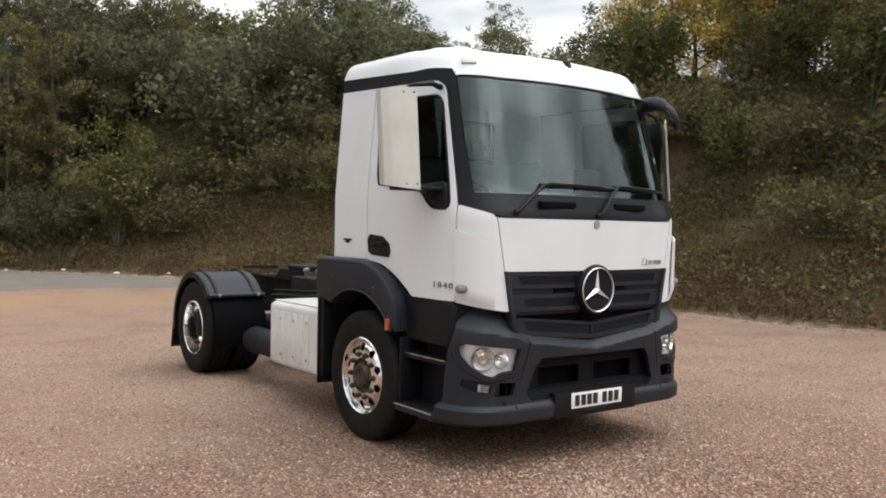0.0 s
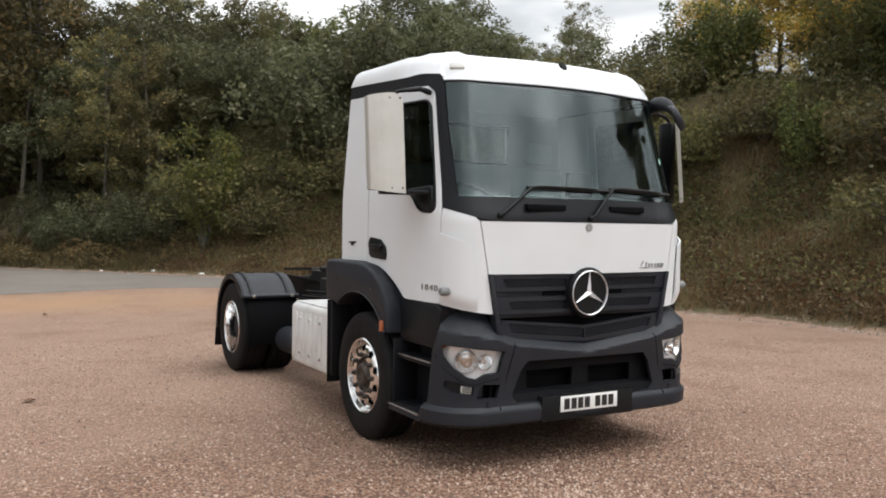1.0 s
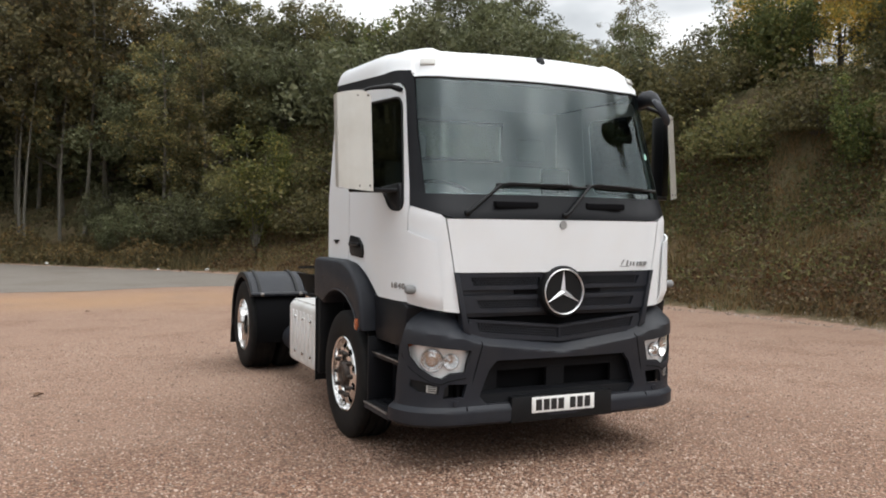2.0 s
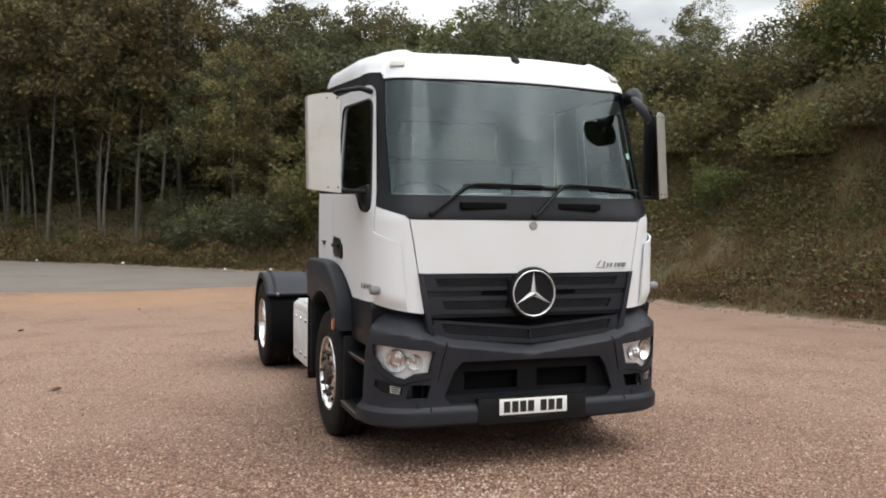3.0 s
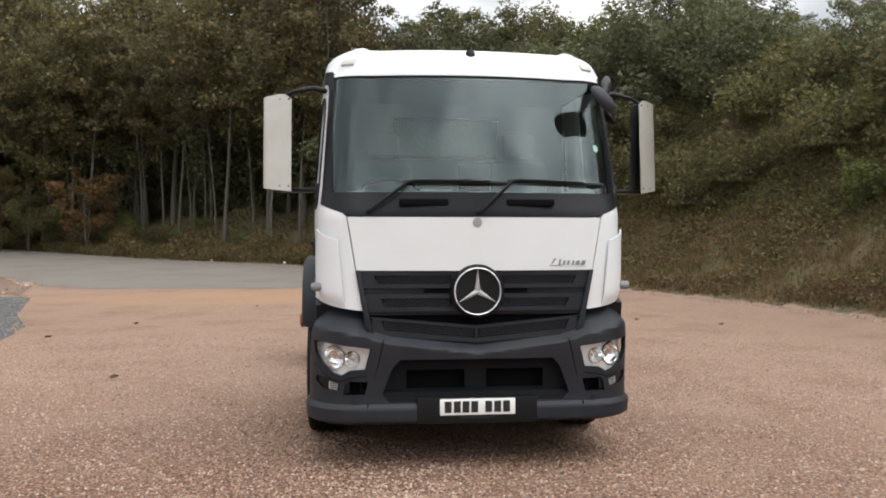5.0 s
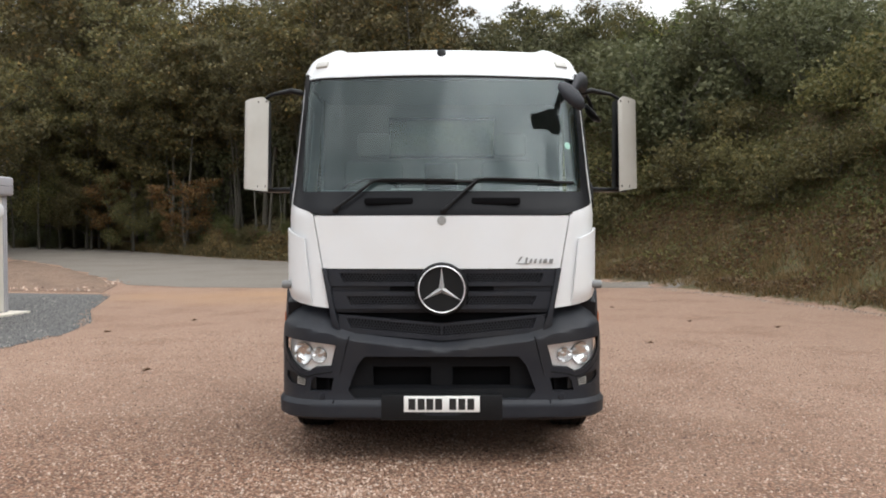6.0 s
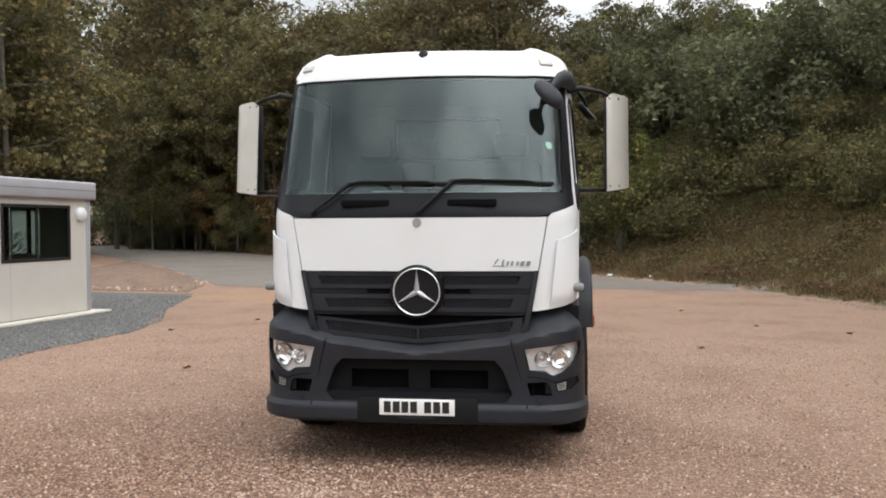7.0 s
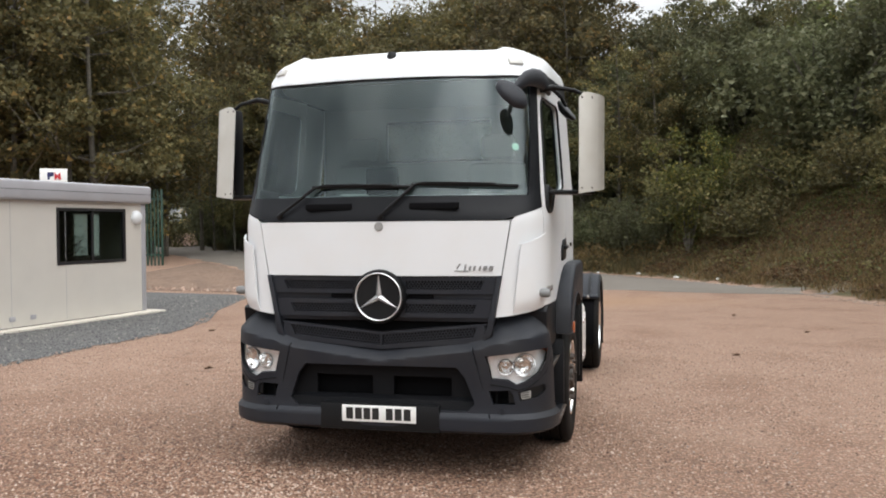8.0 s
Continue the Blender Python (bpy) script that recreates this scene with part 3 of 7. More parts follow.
cab_panel("roof_band", lambda z: -3.0, lambda z: -at_y(z, 0.535), lambda u: 2.747 - 0.042 * u, lambda u: 2.848 - 0.045 * u - 0.016 * u ** 6, M_BLACK_PANEL, truck, nu=20, nv=2, out=0.001)
cab_panel("roof_band", lambda z: at_y(z, 0.535), lambda z: 3.0, lambda u: 2.705 + 0.042 * u, lambda u: 2.803 + 0.045 * u - 0.016 * (1 - u) ** 6, M_BLACK_PANEL, truck, nu=20, nv=2, out=0.001)


# roof: rises from the windscreen's head, sloping shoulders with a crest, slightly dished on top
def build_roof():
    bm = bmesh.new()
    rings = []
    seq = [sgn * v for sgn in (-1, 1) for v in (np.linspace(3, 0, 120)[:-1] if sgn < 0 else np.linspace(0, 3, 120))]
    rise_nose = [0, 0.12, 0.28, 0.5, 0.68, 0.83, 0.94, 0.985, 1.0, 1.0, 1.0]
    rise_side = [0, 0.08, 0.2, 0.36, 0.52, 0.66, 0.8, 0.93, 0.99, 0.96, 0.86]
    side = [0, 0.012, 0.03, 0.05, 0.078, 0.115, 0.172, 0.235, 0.268, 0.29, 0.34]
    nose = [0, 0.006, 0.022, 0.048, 0.075, 0.105, 0.15, 0.22, 0.3, 0.34, 0.4]
    flank = [0, 0.003, 0.008, 0.018, 0.032, 0.06, 0.11, 0.18, 0.26, 0.29, 0.34]
    for k in range(len(side)):
        ring = []
        for a in seq:
            q = abs(a)
            w_nose = max(0.0, min(1.0, (1.3 - q) / 0.22))
            w_nose = w_nose * w_nose * (3 - 2 * w_nose)
            w_back = max(0.0, min(1.0, (q - 1.75) / 0.5))
            w_back = w_back * w_back * (3 - 2 * w_back)
            e = nose[k] * w_nose + (side[k] * (1 - w_back) + flank[k] * w_back) * (1 - w_nose)
            f = rise_nose[k] * w_nose + (rise_side[k] * (1 - w_back) + rise_nose[k] * w_back) * (1 - w_nose)
            lift = max(0.0, min(1.0, (q - 1.54) / 0.3))
            lift = 0.018 * lift * lift * (3 - 2 * lift)
            low = 2.733 + lift + 0.054 * min(1, max(0.0, (q - 1.5) / 0.04)) + 0.045 * max(0.0, min(1.0, q - 2))
            top = 2.988 + 0.8 * lift - 0.033 * w_nose
            p = cab_plan(low, a, 0.005)
            n = Vector((p.x, 0, 0)) if q > 2 else Vector((p.x * 0.6 * min(1, q), p.y - 1.4, 0))
            if n.length > 0:
                n.normalize()
            b = Vector((p.x, p.y, 0)) - n * e
            if q > 2:
                b.y = min(b.y, BACK - side[k] * 0.6)
            b.z = low + (top - low) * f
            ring.append(bm.verts.new(b))
        rings.append(ring)
    for r0, r1 in zip(rings, rings[1:]):
        for i in range(len(seq) - 1):
            bm.faces.new((r0[i], r0[i + 1], r1[i + 1], r1[i]))
        bm.faces.new((r0[-1], r0[0], r1[0], r1[-1]))
    bm.faces.new(rings[-1])
    return bm


roof = part("roof", build_roof(), M_WHITE, truck, smooth=35)
for s, _ in SIDES:
    m = Matrix.Translation((0.868 * s, 0.443, 2.842)) @ Euler((radians(-34), 0, radians(33 * s))).to_matrix().to_4x4()
    bm = box((-0.054, -0.02, -0.03), (0.054, 0.02, 0.022), 0.008)
    bm.transform(m)
    part("marker_lamp", bm, M_MARKER, roof)
bm = lathe([(-0.05, 0.04), (-0.006, 0.039), (0.012, 0.031), (0.024, 0.024), (0.028, 0)], 14, "z", (0.0, 0.355, 2.914))
part("aerial_base", bm, M_BLACK, roof)
for s in (-1, 1):
    part("roof_bolt", lathe([(0, 0), (0, 0.012), (-0.012, 0.012)], 10, "x", (s * 1.022, 1.2, 2.87)), M_BLACK, roof)


def door_low(u):
    y = 0.275 + 1.07 * u
    t = min(1.0, max(0.0, (y - 0.80) / 0.5))
    return 1.158 + 0.235 * math.sin(t * math.pi / 2) ** 0.9


def round_poly(pts, r, k=4):
    """Polygon with its corners rounded."""
    out, n = [], len(pts)
    for i in range(n):
        p, a, b = Vector(pts[i]), Vector(pts[i - 1]), Vector(pts[(i + 1) % n])
        da, db = (a - p), (b - p)
        e = min(r, da.length * 0.45, db.length * 0.45)
        s0, s1 = p + da.normalized() * e, p + db.normalized() * e
        for j in range(k + 1):
            t = j / k
            out.append(tuple((1 - t) ** 2 * s0 + 2 * t * (1 - t) * p + t * t * s1))
    return out


WINDOW = round_poly([(0.325, 1.79), (0.54, 1.795), (0.66, 1.93), (1.225, 1.985), (1.25, 2.62), (0.528, 2.60)], 0.08)
for s, _ in SIDES:
    door = cab_panel("door", lambda z: at_y(z, door_front(z)), lambda z: at_y(z, 1.343), door_low, band_low, M_WHITE, truck, "white cab door with black handle recess", nu=34, nv=34, side=s,
                     cut=prism(WINDOW, "x", s * 0.6, s * 1.4))
    cab_panel("window", lambda z: at_y(z, 0.31 + 0.15 * (z - 1.77)), lambda z: at_y(z, 1.29), const(1.77), const(2.65), M_SIDEGLASS, door, "dark tinted side window", nu=16, nv=8, out=-0.02, thick=0, side=s)
    # rubber round the opening
    seal = [Vector((s * (cab_plan(z, at_y(z, y)).x + 0.001), y, z)) for y, z in WINDOW]
    part("window_seal", tube(seal + seal[:1], 0.009, 5), M_BLACK, door)
    wx = cab_plan(1.5, at_y(1.5, 1.2)).x + 0.004
    part("door_handle", prism([(1.30, 1.60), (1.335, 1.56), (1.32, 1.465), (1.28, 1.44), (1.04, 1.43), (1.02, 1.47), (1.035, 1.53), (1.12, 1.585)], "x", s * (wx - 0.01), s * (wx + 0.006), 0.003), M_BLACK, door, "black oval door handle recess")
    part("handle_grip", box((min(s * (wx + 0.004), s * (wx + 0.03)), 1.07, 1.515), (max(s * (wx + 0.004), s * (wx + 0.03)), 1.29, 1.545), 0.01), M_BLACK, door)
    cab_panel("rear_quarter", lambda z: at_y(z, 1.352), lambda z: 3.0, const(1.405), lambda u: 2.735 + 0.012 * u, M_WHITE, truck, nu=10, nv=20, side=s)
    bmb = box((min(s * 1.148, s * 1.157), 1.56, 1.545), (max(s * 1.148, s * 1.157), 1.69, 1.558), 0.002)
    box((min(s * 1.148, s * 1.157), 1.60, 1.525), (max(s * 1.148, s * 1.157), 1.65, 1.545), 0.002, bm=bmb)
    part("side_badge", bmb, M_BLACK, truck)


def text_mesh(body, size, depth):
    cu = bpy.data.curves.new("lettering", "FONT")
    cu.body, cu.size, cu.extrude, cu.align_x, cu.align_y = body, size, depth, "CENTER", "CENTER"
    ob = new("lettering", cu)
    bpy.context.view_layer.update()
    me = bpy.data.meshes.new_from_object(ob.evaluated_get(bpy.context.evaluated_depsgraph_get()))
    bpy.data.objects.remove(ob)
    bpy.data.curves.remove(cu)
    return me


for s, rz in ((-1, -90), (1, 90)):
    y0 = 0.385
    p = cab_plan(1.262, at_y(1.262, y0), 0.004)
    p2 = cab_plan(1.262, at_y(1.262, y0 + 0.05), 0.004)
    ang = math.degrees(math.atan2((p2.x - p.x), 0.05))
    for k, digit in enumerate("1840"):
        me = text_mesh(digit, 0.058, 0.002)
        me.materials.append(M_STEEL)
        o = new("numeral", me)
        o.parent = truck
        o.matrix_local = Matrix.Translation((s * p.x, p.y, 1.262)) @ Euler((radians(90), 0, radians(rz - s * ang))).to_matrix().to_4x4() @ Matrix.Translation((0.058 * (k - 1.5), 0, 0)) @ Matrix.Diagonal((1.6, 1, 1, 1))
        tagged(o, "silver numeral on the door")

# back wall with window, floor
bm = boolean(box((-1.08, BACK - 0.03, 1.30), (1.08, BACK, 2.80), 0.01), box((-0.47, BACK - 0.2, 2.27), (0.47, BACK + 0.2, 2.61)))
wall_b = part("back_wall", bm, M_WHITE, truck)
edge = [(-0.465, BACK - 0.062, 2.275), (0.465, BACK - 0.062, 2.275), (0.465, BACK - 0.062, 2.605), (-0.465, BACK - 0.062, 2.605)]
part("window_seal", tube(edge + edge[:2], 0.016, 6), M_BLACK, wall_b)
part("back_window", box((-0.475, BACK - 0.018, 2.265), (0.475, BACK - 0.014, 2.615)), M_BACKGLASS, wall_b)
part("cab_floor", box((-0.93, 0.36, 1.16), (0.93, BACK - 0.04, 1.22)), M_VOID, truck)
part("headlining", sheet(lambda u, v: Vector(((2 * u - 1) * (0.9 + 0.1 * min(1, 4 * v)), 0.48 + 1.32 * v, 2.735)), 2, 8, 0.01), M_INTERIOR_DARK, truck)

# white corner panels with the stand-off air vanes
for s, _ in SIDES:
    corner = cab_panel("corner_panel", lambda z: at_x(z, hood_edge(z) + 0.008), lambda z: at_y(z, door_front(z) - 0.008), lambda u: 1.093 + 0.058 * u,
                       lambda u: 1.733 + 0.085 * math.sin(min(1.0, u * 2.6) * math.pi / 2), M_WHITE, truck, nu=18, nv=18, side=s)

    def vane(u, v, s=s):
        z = 1.118 + 0.04 * u + (1.575 + 0.075 * u - 1.118 - 0.04 * u) * v
        a0, a1 = at_x(z, 0.868 + 0.12 * (z - 1.118)), at_y(z, door_front(z) - 0.012)
        lift = 0.026 * min(1.0, max(0.0, v) * 7) * (0.75 + 0.25 * math.sin(u * math.pi)) + 0.004
        p = cab_plan(z, a0 + (a1 - a0) * (0.10 + 0.90 * u), lift)
        return Vector((p.x * s, p.y, p.z))
    part("air_vane", sheet(vane, 14, 14, -0.012 * s), M_WHITE, corner, "white stand-off air vane")
    for z in (1.25, 1.38, 1.50):
        def rib(u, v, s=s, z=z):
            a0, a1 = at_x(z, 0.955), at_y(z, 0.2)
            p = cab_plan(z, a0 + (a1 - a0) * u, 0.001 + 0.011 * v)
            return Vector((p.x * s, p.y, p.z))
        part("vane_rib", sheet(rib, 8, 1, 0.008), M_INTERIOR_LIGHT, corner)
    # round side indicator
    c = cab_plan(1.25, at_y(1.25, 0.19), 0.02)
    bm = lathe([(0, 0.0), (0.0, 0.024), (0.018, 0.03), (0.055, 0.03), (0.068, 0.024), (0.072, 0)], 16, "x")
    bm.transform(Matrix.Translation((c.x * s, c.y, c.z)) @ (Matrix.Identity(4) if s > 0 else Euler((0, 0, math.pi)).to_matrix().to_4x4()))
    part("side_indicator", bm, M_INTERIOR, corner, "small grey round indicator lamp")

# ---- grille ----
def grille_y(x):
    return 0.022 + 0.03 * (x / 0.8) ** 2


# near-black sheet and block keep the space behind the grille dark by colour
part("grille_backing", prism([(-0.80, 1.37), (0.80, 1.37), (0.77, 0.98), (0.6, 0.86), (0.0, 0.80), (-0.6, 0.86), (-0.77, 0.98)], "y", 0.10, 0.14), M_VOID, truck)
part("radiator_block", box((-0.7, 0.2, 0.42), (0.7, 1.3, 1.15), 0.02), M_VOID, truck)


def perforated(x0, x1, zf, zh, rows, pitch, hole, y_in):
    """Sheet with staggered round holes; zf(x): lower edge."""
    cols = max(1, int(round((x1 - x0) / pitch)))
    px, q = (x1 - x0) / cols, zh / rows
    verts, faces = [], []
    for j in range(rows):
        sh = 0.0 if j % 2 else 0.5
        for i in range(cols + (0 if j % 2 else -1)):
            cx = x0 + (i + 0.5 + sh) * px
            base = len(verts)
            for k in range(8):
                t = math.pi / 4 * k + math.pi / 8
                ox, oz = hole * math.cos(t), hole * math.sin(t)
                m = 1 / max(abs(math.cos(t)), abs(math.sin(t)))
                sx, sz = px / 2 * math.cos(t) * m, q / 2 * math.sin(t) * m
                if k in (0, 3, 4, 7):
                    sx = math.copysign(px / 2, sx)
                    sz = math.copysign(q / 2, sz) if True else sz
                else:
                    sz = math.copysign(q / 2, sz)
                    sx = math.copysign(px / 2 * 0.2, sx)
                for dx, dz in ((ox, oz), (sx, sz)):
                    x = cx + dx
                    verts.append((x, grille_y(x) + y_in, zf(x) + (j + 0.5) * q + dz))
            for k in range(8):
                a, b = base + 2 * k, base + 2 * ((k + 1) % 8)
                faces.append((a, a + 1, b + 1, b))
    me = bpy.data.meshes.new("mesh_insert")
    me.from_pydata(verts, [], faces)
    me.materials.append(M_PLASTIC)
    me.update()
    return me


def slat(name, zb, zt, xe_b, xe_t, pb, pt, px0, px1):
    """A grille bar: solid frame with a set-in perforated field on either side of the emblem."""
    def strip_fn(z_lo, z_hi, dy=0.0, cut=1.0):
        def fn(u, v):
            z_rel = v
            xe = (xe_b + (xe_t - xe_b) * z_rel) * cut
            x = -xe + 2 * xe * u
            return Vector((x, grille_y(x) + dy, z_lo(abs(x)) + (z_hi(abs(x)) - z_lo(abs(x))) * v))
        return fn
    bm = bmesh.new()
    sheet(strip_fn(lambda x: pt(x), lambda x: zt(x)), 40, 2, -0.03, bm)
    sheet(strip_fn(lambda x: zb(x), lambda x: pb(x)), 40, 2, -0.03, bm)
    for s in (-1, 1):
        def end(u, v, s=s):
            z0, z1 = pb, pt
            xe = xe_b + (xe_t - xe_b) * 0.5
            lo = px1 + 0.03 * v
            x = lo + (xe - lo) * u
            return Vector((s * x, grille_y(x), z0(x) + (z1(x) - z0(x)) * v))
        sheet(end, 6, 2, -0.03 * s, bm)

        def mid(u, v, s=s):
            x = px0 * u
            return Vector((s * x, grille_y(x), pb(x) + (pt(x) - pb(x)) * v))
        sheet(mid, 4, 2, -0.03 * s, bm)
    ob = part(name, bm, M_PLASTIC, truck, "dark grey grille bar with perforated fields")
    for s in (-1, 1):
        x0, x1 = (px0, px1 + 0.02) if s > 0 else (-px1 - 0.02, -px0)
        o = new("mesh_insert", perforated(x0, x1, lambda x: pb(abs(x)), pt(0.4) - pb(0.4), 4, 0.0225, 0.0078, 0.008))
        o.parent = ob
    # near-black sheet behind the holes, their shade put into its colour
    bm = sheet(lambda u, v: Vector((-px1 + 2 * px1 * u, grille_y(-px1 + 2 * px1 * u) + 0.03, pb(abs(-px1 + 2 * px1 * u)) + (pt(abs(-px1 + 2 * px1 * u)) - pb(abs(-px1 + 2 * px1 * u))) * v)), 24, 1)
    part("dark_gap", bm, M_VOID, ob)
    return ob


slat("grille_bar", const(1.247), const(1.362), 0.792, 0.818, const(1.274), const(1.334), 0.17, 0.68)
slat("grille_bar", const(1.088), const(1.208), 0.752, 0.785, const(1.116), const(1.177), 0.17, 0.63)
slat("grille_bar", lambda x: 0.868 + 0.085 * x, lambda x: 0.988 + 0.085 * x, 0.70, 0.735, lambda x: 0.898 + 0.09 * x, lambda x: 0.966 + 0.09 * x, 0.008, 0.63)
for s in (-1, 1):
    part("grille_cheek", prism([(s * 0.70, 0.935), (s * 0.735, 1.05), (s * 0.80, 1.37), (s * 0.83, 1.37), (s * 0.775, 1.06), (s * 0.76, 0.97)], "y", 0.03, 0.12, 0.004), M_PLASTIC, truck)
    part("grille_shadow_slot", box((min(s * 0.19, s * 0.36), 0.045, 1.212), (max(s * 0.19, s * 0.36), 0.09, 1.243)), M_VOID, truck)
part("grille_rail", box((-0.77, 0.06, 1.205), (0.77, 0.09, 1.25), 0.004), M_PLASTIC, truck)
part("grille_rail", box((-0.74, 0.06, 1.06), (0.74, 0.09, 1.092), 0.004), M_PLASTIC, truck)

# emblem: ring with three blades
emblem = part("emblem_housing", lathe([(0.06, 0.186), (-0.012, 0.184), (-0.03, 0.176), (-0.032, 0.165), (-0.02, 0.155), (-0.016, 0)], 48, "y", (0, 0.0, 1.228)), M_BLACK, truck, "round black emblem with chrome ring")
part("emblem_ring", lathe([(-0.02, 0.164), (-0.034, 0.163), (-0.038, 0.159), (-0.034, 0.155), (-0.018, 0.154), (-0.02, 0.164)], 64, "y", (0, 0.0, 1.228)), M_EMBLEM, emblem)
for k in range(3):
    t = math.pi / 2 + k * 2 * math.pi / 3
    d, e = Vector((math.cos(t), 0, math.sin(t))), Vector((-math.sin(t), 0, math.cos(t)))
    c = Vector((0, -0.017, 1.228))
    bm = bmesh.new()
    lo = [bm.verts.new(p) for p in (c + d * 0.156, c + d * 0.014 + e * 0.019, c - d * 0.002, c + d * 0.014 - e * 0.019)]
    tip = bm.verts.new(c + Vector((0, -0.026, 0)))
    ridge = bm.verts.new(c + d * 0.152 + Vector((0, -0.006, 0)))
    for f in ((lo[0], lo[1], ridge), (lo[1], tip, ridge), (lo[1], lo[2], tip), (lo[2], lo[3], tip), (lo[3], ridge, tip), (lo[3], lo[0], ridge), (lo[3], lo[2], lo[1], lo[0])):
        bm.faces.new(f)
    part("emblem_blade", bm, M_EMBLEM, emblem, smooth=0)
part("hood_badge", lathe([(0.04, 0.03), (-0.004, 0.03), (-0.008, 0.026), (-0.01, 0)], 24, "y", (0.0, -0.001, 1.70)), M_INTERIOR_LIGHT, truck, "small round metal hood badge")
# maker's model badge: a row of slanted silver bars over a thin line
bm = bmesh.new()
prism([(0.475, 1.398), (0.60, 1.398), (0.606, 1.404), (0.482, 1.404)], "y", grille_y(0.53) - 0.012, grille_y(0.53) + 0.012, 0, bm=bm)
for x, w, h, lean_x in ((0.555, 0.014, 0.046, 0.035), (0.590, 0.013, 0.04, 0.008), (0.622, 0.014, 0.03, 0.008), (0.652, 0.014, 0.03, 0.008), (0.688, 0.012, 0.03, 0.008), (0.722, 0.024, 0.03, 0.008), (0.762, 0.026, 0.03, 0.008)):
    prism([(x - w / 2 - lean_x, 1.404), (x + w / 2 - lean_x, 1.404), (x + w / 2, 1.404 + h), (x - w / 2, 1.404 + h)], "y", grille_y(x) - 0.012, grille_y(x) + 0.012, 0, bm=bm)
part("badge_bars", bm, M_INTERIOR, truck, "row of small silver badge bars", smooth=0)

# ---- bumper ----
BN, BX0, BRY = 2.2, 0.775, 0.385
B_OFF = [(0.31, 0.06), (0.328, 0.005), (0.345, -0.018), (0.43, -0.02), (0.443, -0.012), (0.452, 0.004), (0.50, 0.008), (0.84, 0.0), (1.2, 0.0)]
B_WID = [(0.31, 1.135), (0.34, 1.172), (0.43, 1.175), (0.455, 1.155), (0.9, 1.15), (1.05, 1.14), (1.12, 1.10)]


def bumper_plan(z, a, out=0.0):
    s, q = (1 if a >= 0 else -1), abs(a)
    f, w = lerp_table(z, B_OFF), lerp_table(z, B_WID)
    rx = w - BX0
    if q <= 1:
        return Vector((s * BX0 * q, f - 0.02 * (1 - q * q) - out, z))
    if q <= 2:
        t = (q - 1) * math.pi / 2
        sn, cs = max(math.sin(t), 0), max(math.cos(t), 0)
        nx, ny = sn ** (2 - 2 / BN) / rx, -(cs ** (2 - 2 / BN)) / BRY
        d = math.hypot(nx, ny) or 1
        return Vector((s * (BX0 + rx * sn ** (2 / BN) + out * nx / d), f + BRY * (1 - cs ** (2 / BN)) + out * ny / d, z))
    return Vector((s * (w + out), f + BRY + (q - 2) * 0.12, z))


def bumper_top(x):
    return lerp_table(x, [(0, 0.862), (0.6, 0.918), (0.68, 0.955), (0.745, 1.055), (0.79, 1.085), (1.0, 1.115), (1.2, 1.12)])


def bumper_grid(u, v, out=0.0):
    a = (2 * u - 1) * lerp_table(v, [(0, 2.25), (0.06, 2.2), (0.17, 2.0), (0.24, 1.87), (0.72, 1.84), (0.86, 1.76), (1.0, 1.58)])
    top = bumper_top(abs(bumper_plan(0.9, a).x))
    z = 0.31 + 0.53 * v / 0.72 if v <= 0.72 else 0.84 + (top - 0.84) * (v - 0.72) / 0.28
    p = bumper_plan(z, a, out)
    over = max(0.0, z - lerp_table(abs(p.x), [(0, 0.80), (0.60, 0.872), (0.66, 0.885), (0.80, 0.93), (1.05, 0.975), (1.2, 0.985)]))
    p.y += 0.95 * over - 0.018 * min(1.0, max(0.0, (z - 0.62) / 0.25)) * (1 if over <= 0 else max(0.0, 1 - over / 0.05))
    if abs(a) > 1:
        p.x -= math.copysign(min(1.0, abs(a) - 1) * 0.45 * over, a)
    return p


HEAD = [(0.722, 0.842), (0.745, 0.762), (0.762, 0.692), (0.87, 0.685), (0.925, 0.652), (0.985, 0.668), (1.06, 0.722), (1.105, 0.80), (1.112, 0.885), (0.92, 0.866)]
FOG = [(0.745, 0.612), (0.77, 0.522), (0.915, 0.522), (0.905, 0.585), (0.88, 0.618)]
DRL = [(0.935, 0.60), (0.945, 0.548), (1.05, 0.56), (1.10, 0.60), (1.095, 0.645), (1.03, 0.635)]


def flip(poly, s):
    return [(s * x, z) for x, z in poly]


cut = prism([(-0.53, 0.765), (0.53, 0.765), (0.585, 0.70), (0.65, 0.525), (0.60, 0.47), (-0.60, 0.47), (-0.65, 0.525), (-0.585, 0.70)], "y", -0.3, 0.3)
for s in (-1, 1):
    for poly in (HEAD, FOG, DRL):
        prism(flip(poly, s), "y", -0.3, 0.3, bm=cut)
    prism([(s * 0.632, 0.915), (s * 0.637, 0.925), (s * 0.757, 0.44), (s * 0.748, 0.43)], "y", -0.3, 0.004, bm=cut)
bumper = part("bumper", boolean(sheet(bumper_grid, 110, 44, -0.03), cut), M_PLASTIC, truck, "dark grey moulded plastic bumper with openings", smooth=32)
# centre opening: sloping bed, two dark inlets with a post between
part("inlet_bed", prism([(0.018, 0.46), (0.03, 0.53), (0.085, 0.55), (0.085, 0.46)], "x", -0.70, 0.70, 0.004), M_INLET, bumper)
bm = boolean(box((-0.74, 0.075, 0.52), (0.74, 0.10, 0.80)), box((-0.48, 0.0, 0.548), (-0.075, 0.2, 0.68)))
bm = boolean(bm, box((0.075, 0.0, 0.548), (0.48, 0.2, 0.68)))
part("inlet_panel", bm, M_INLET, bumper)
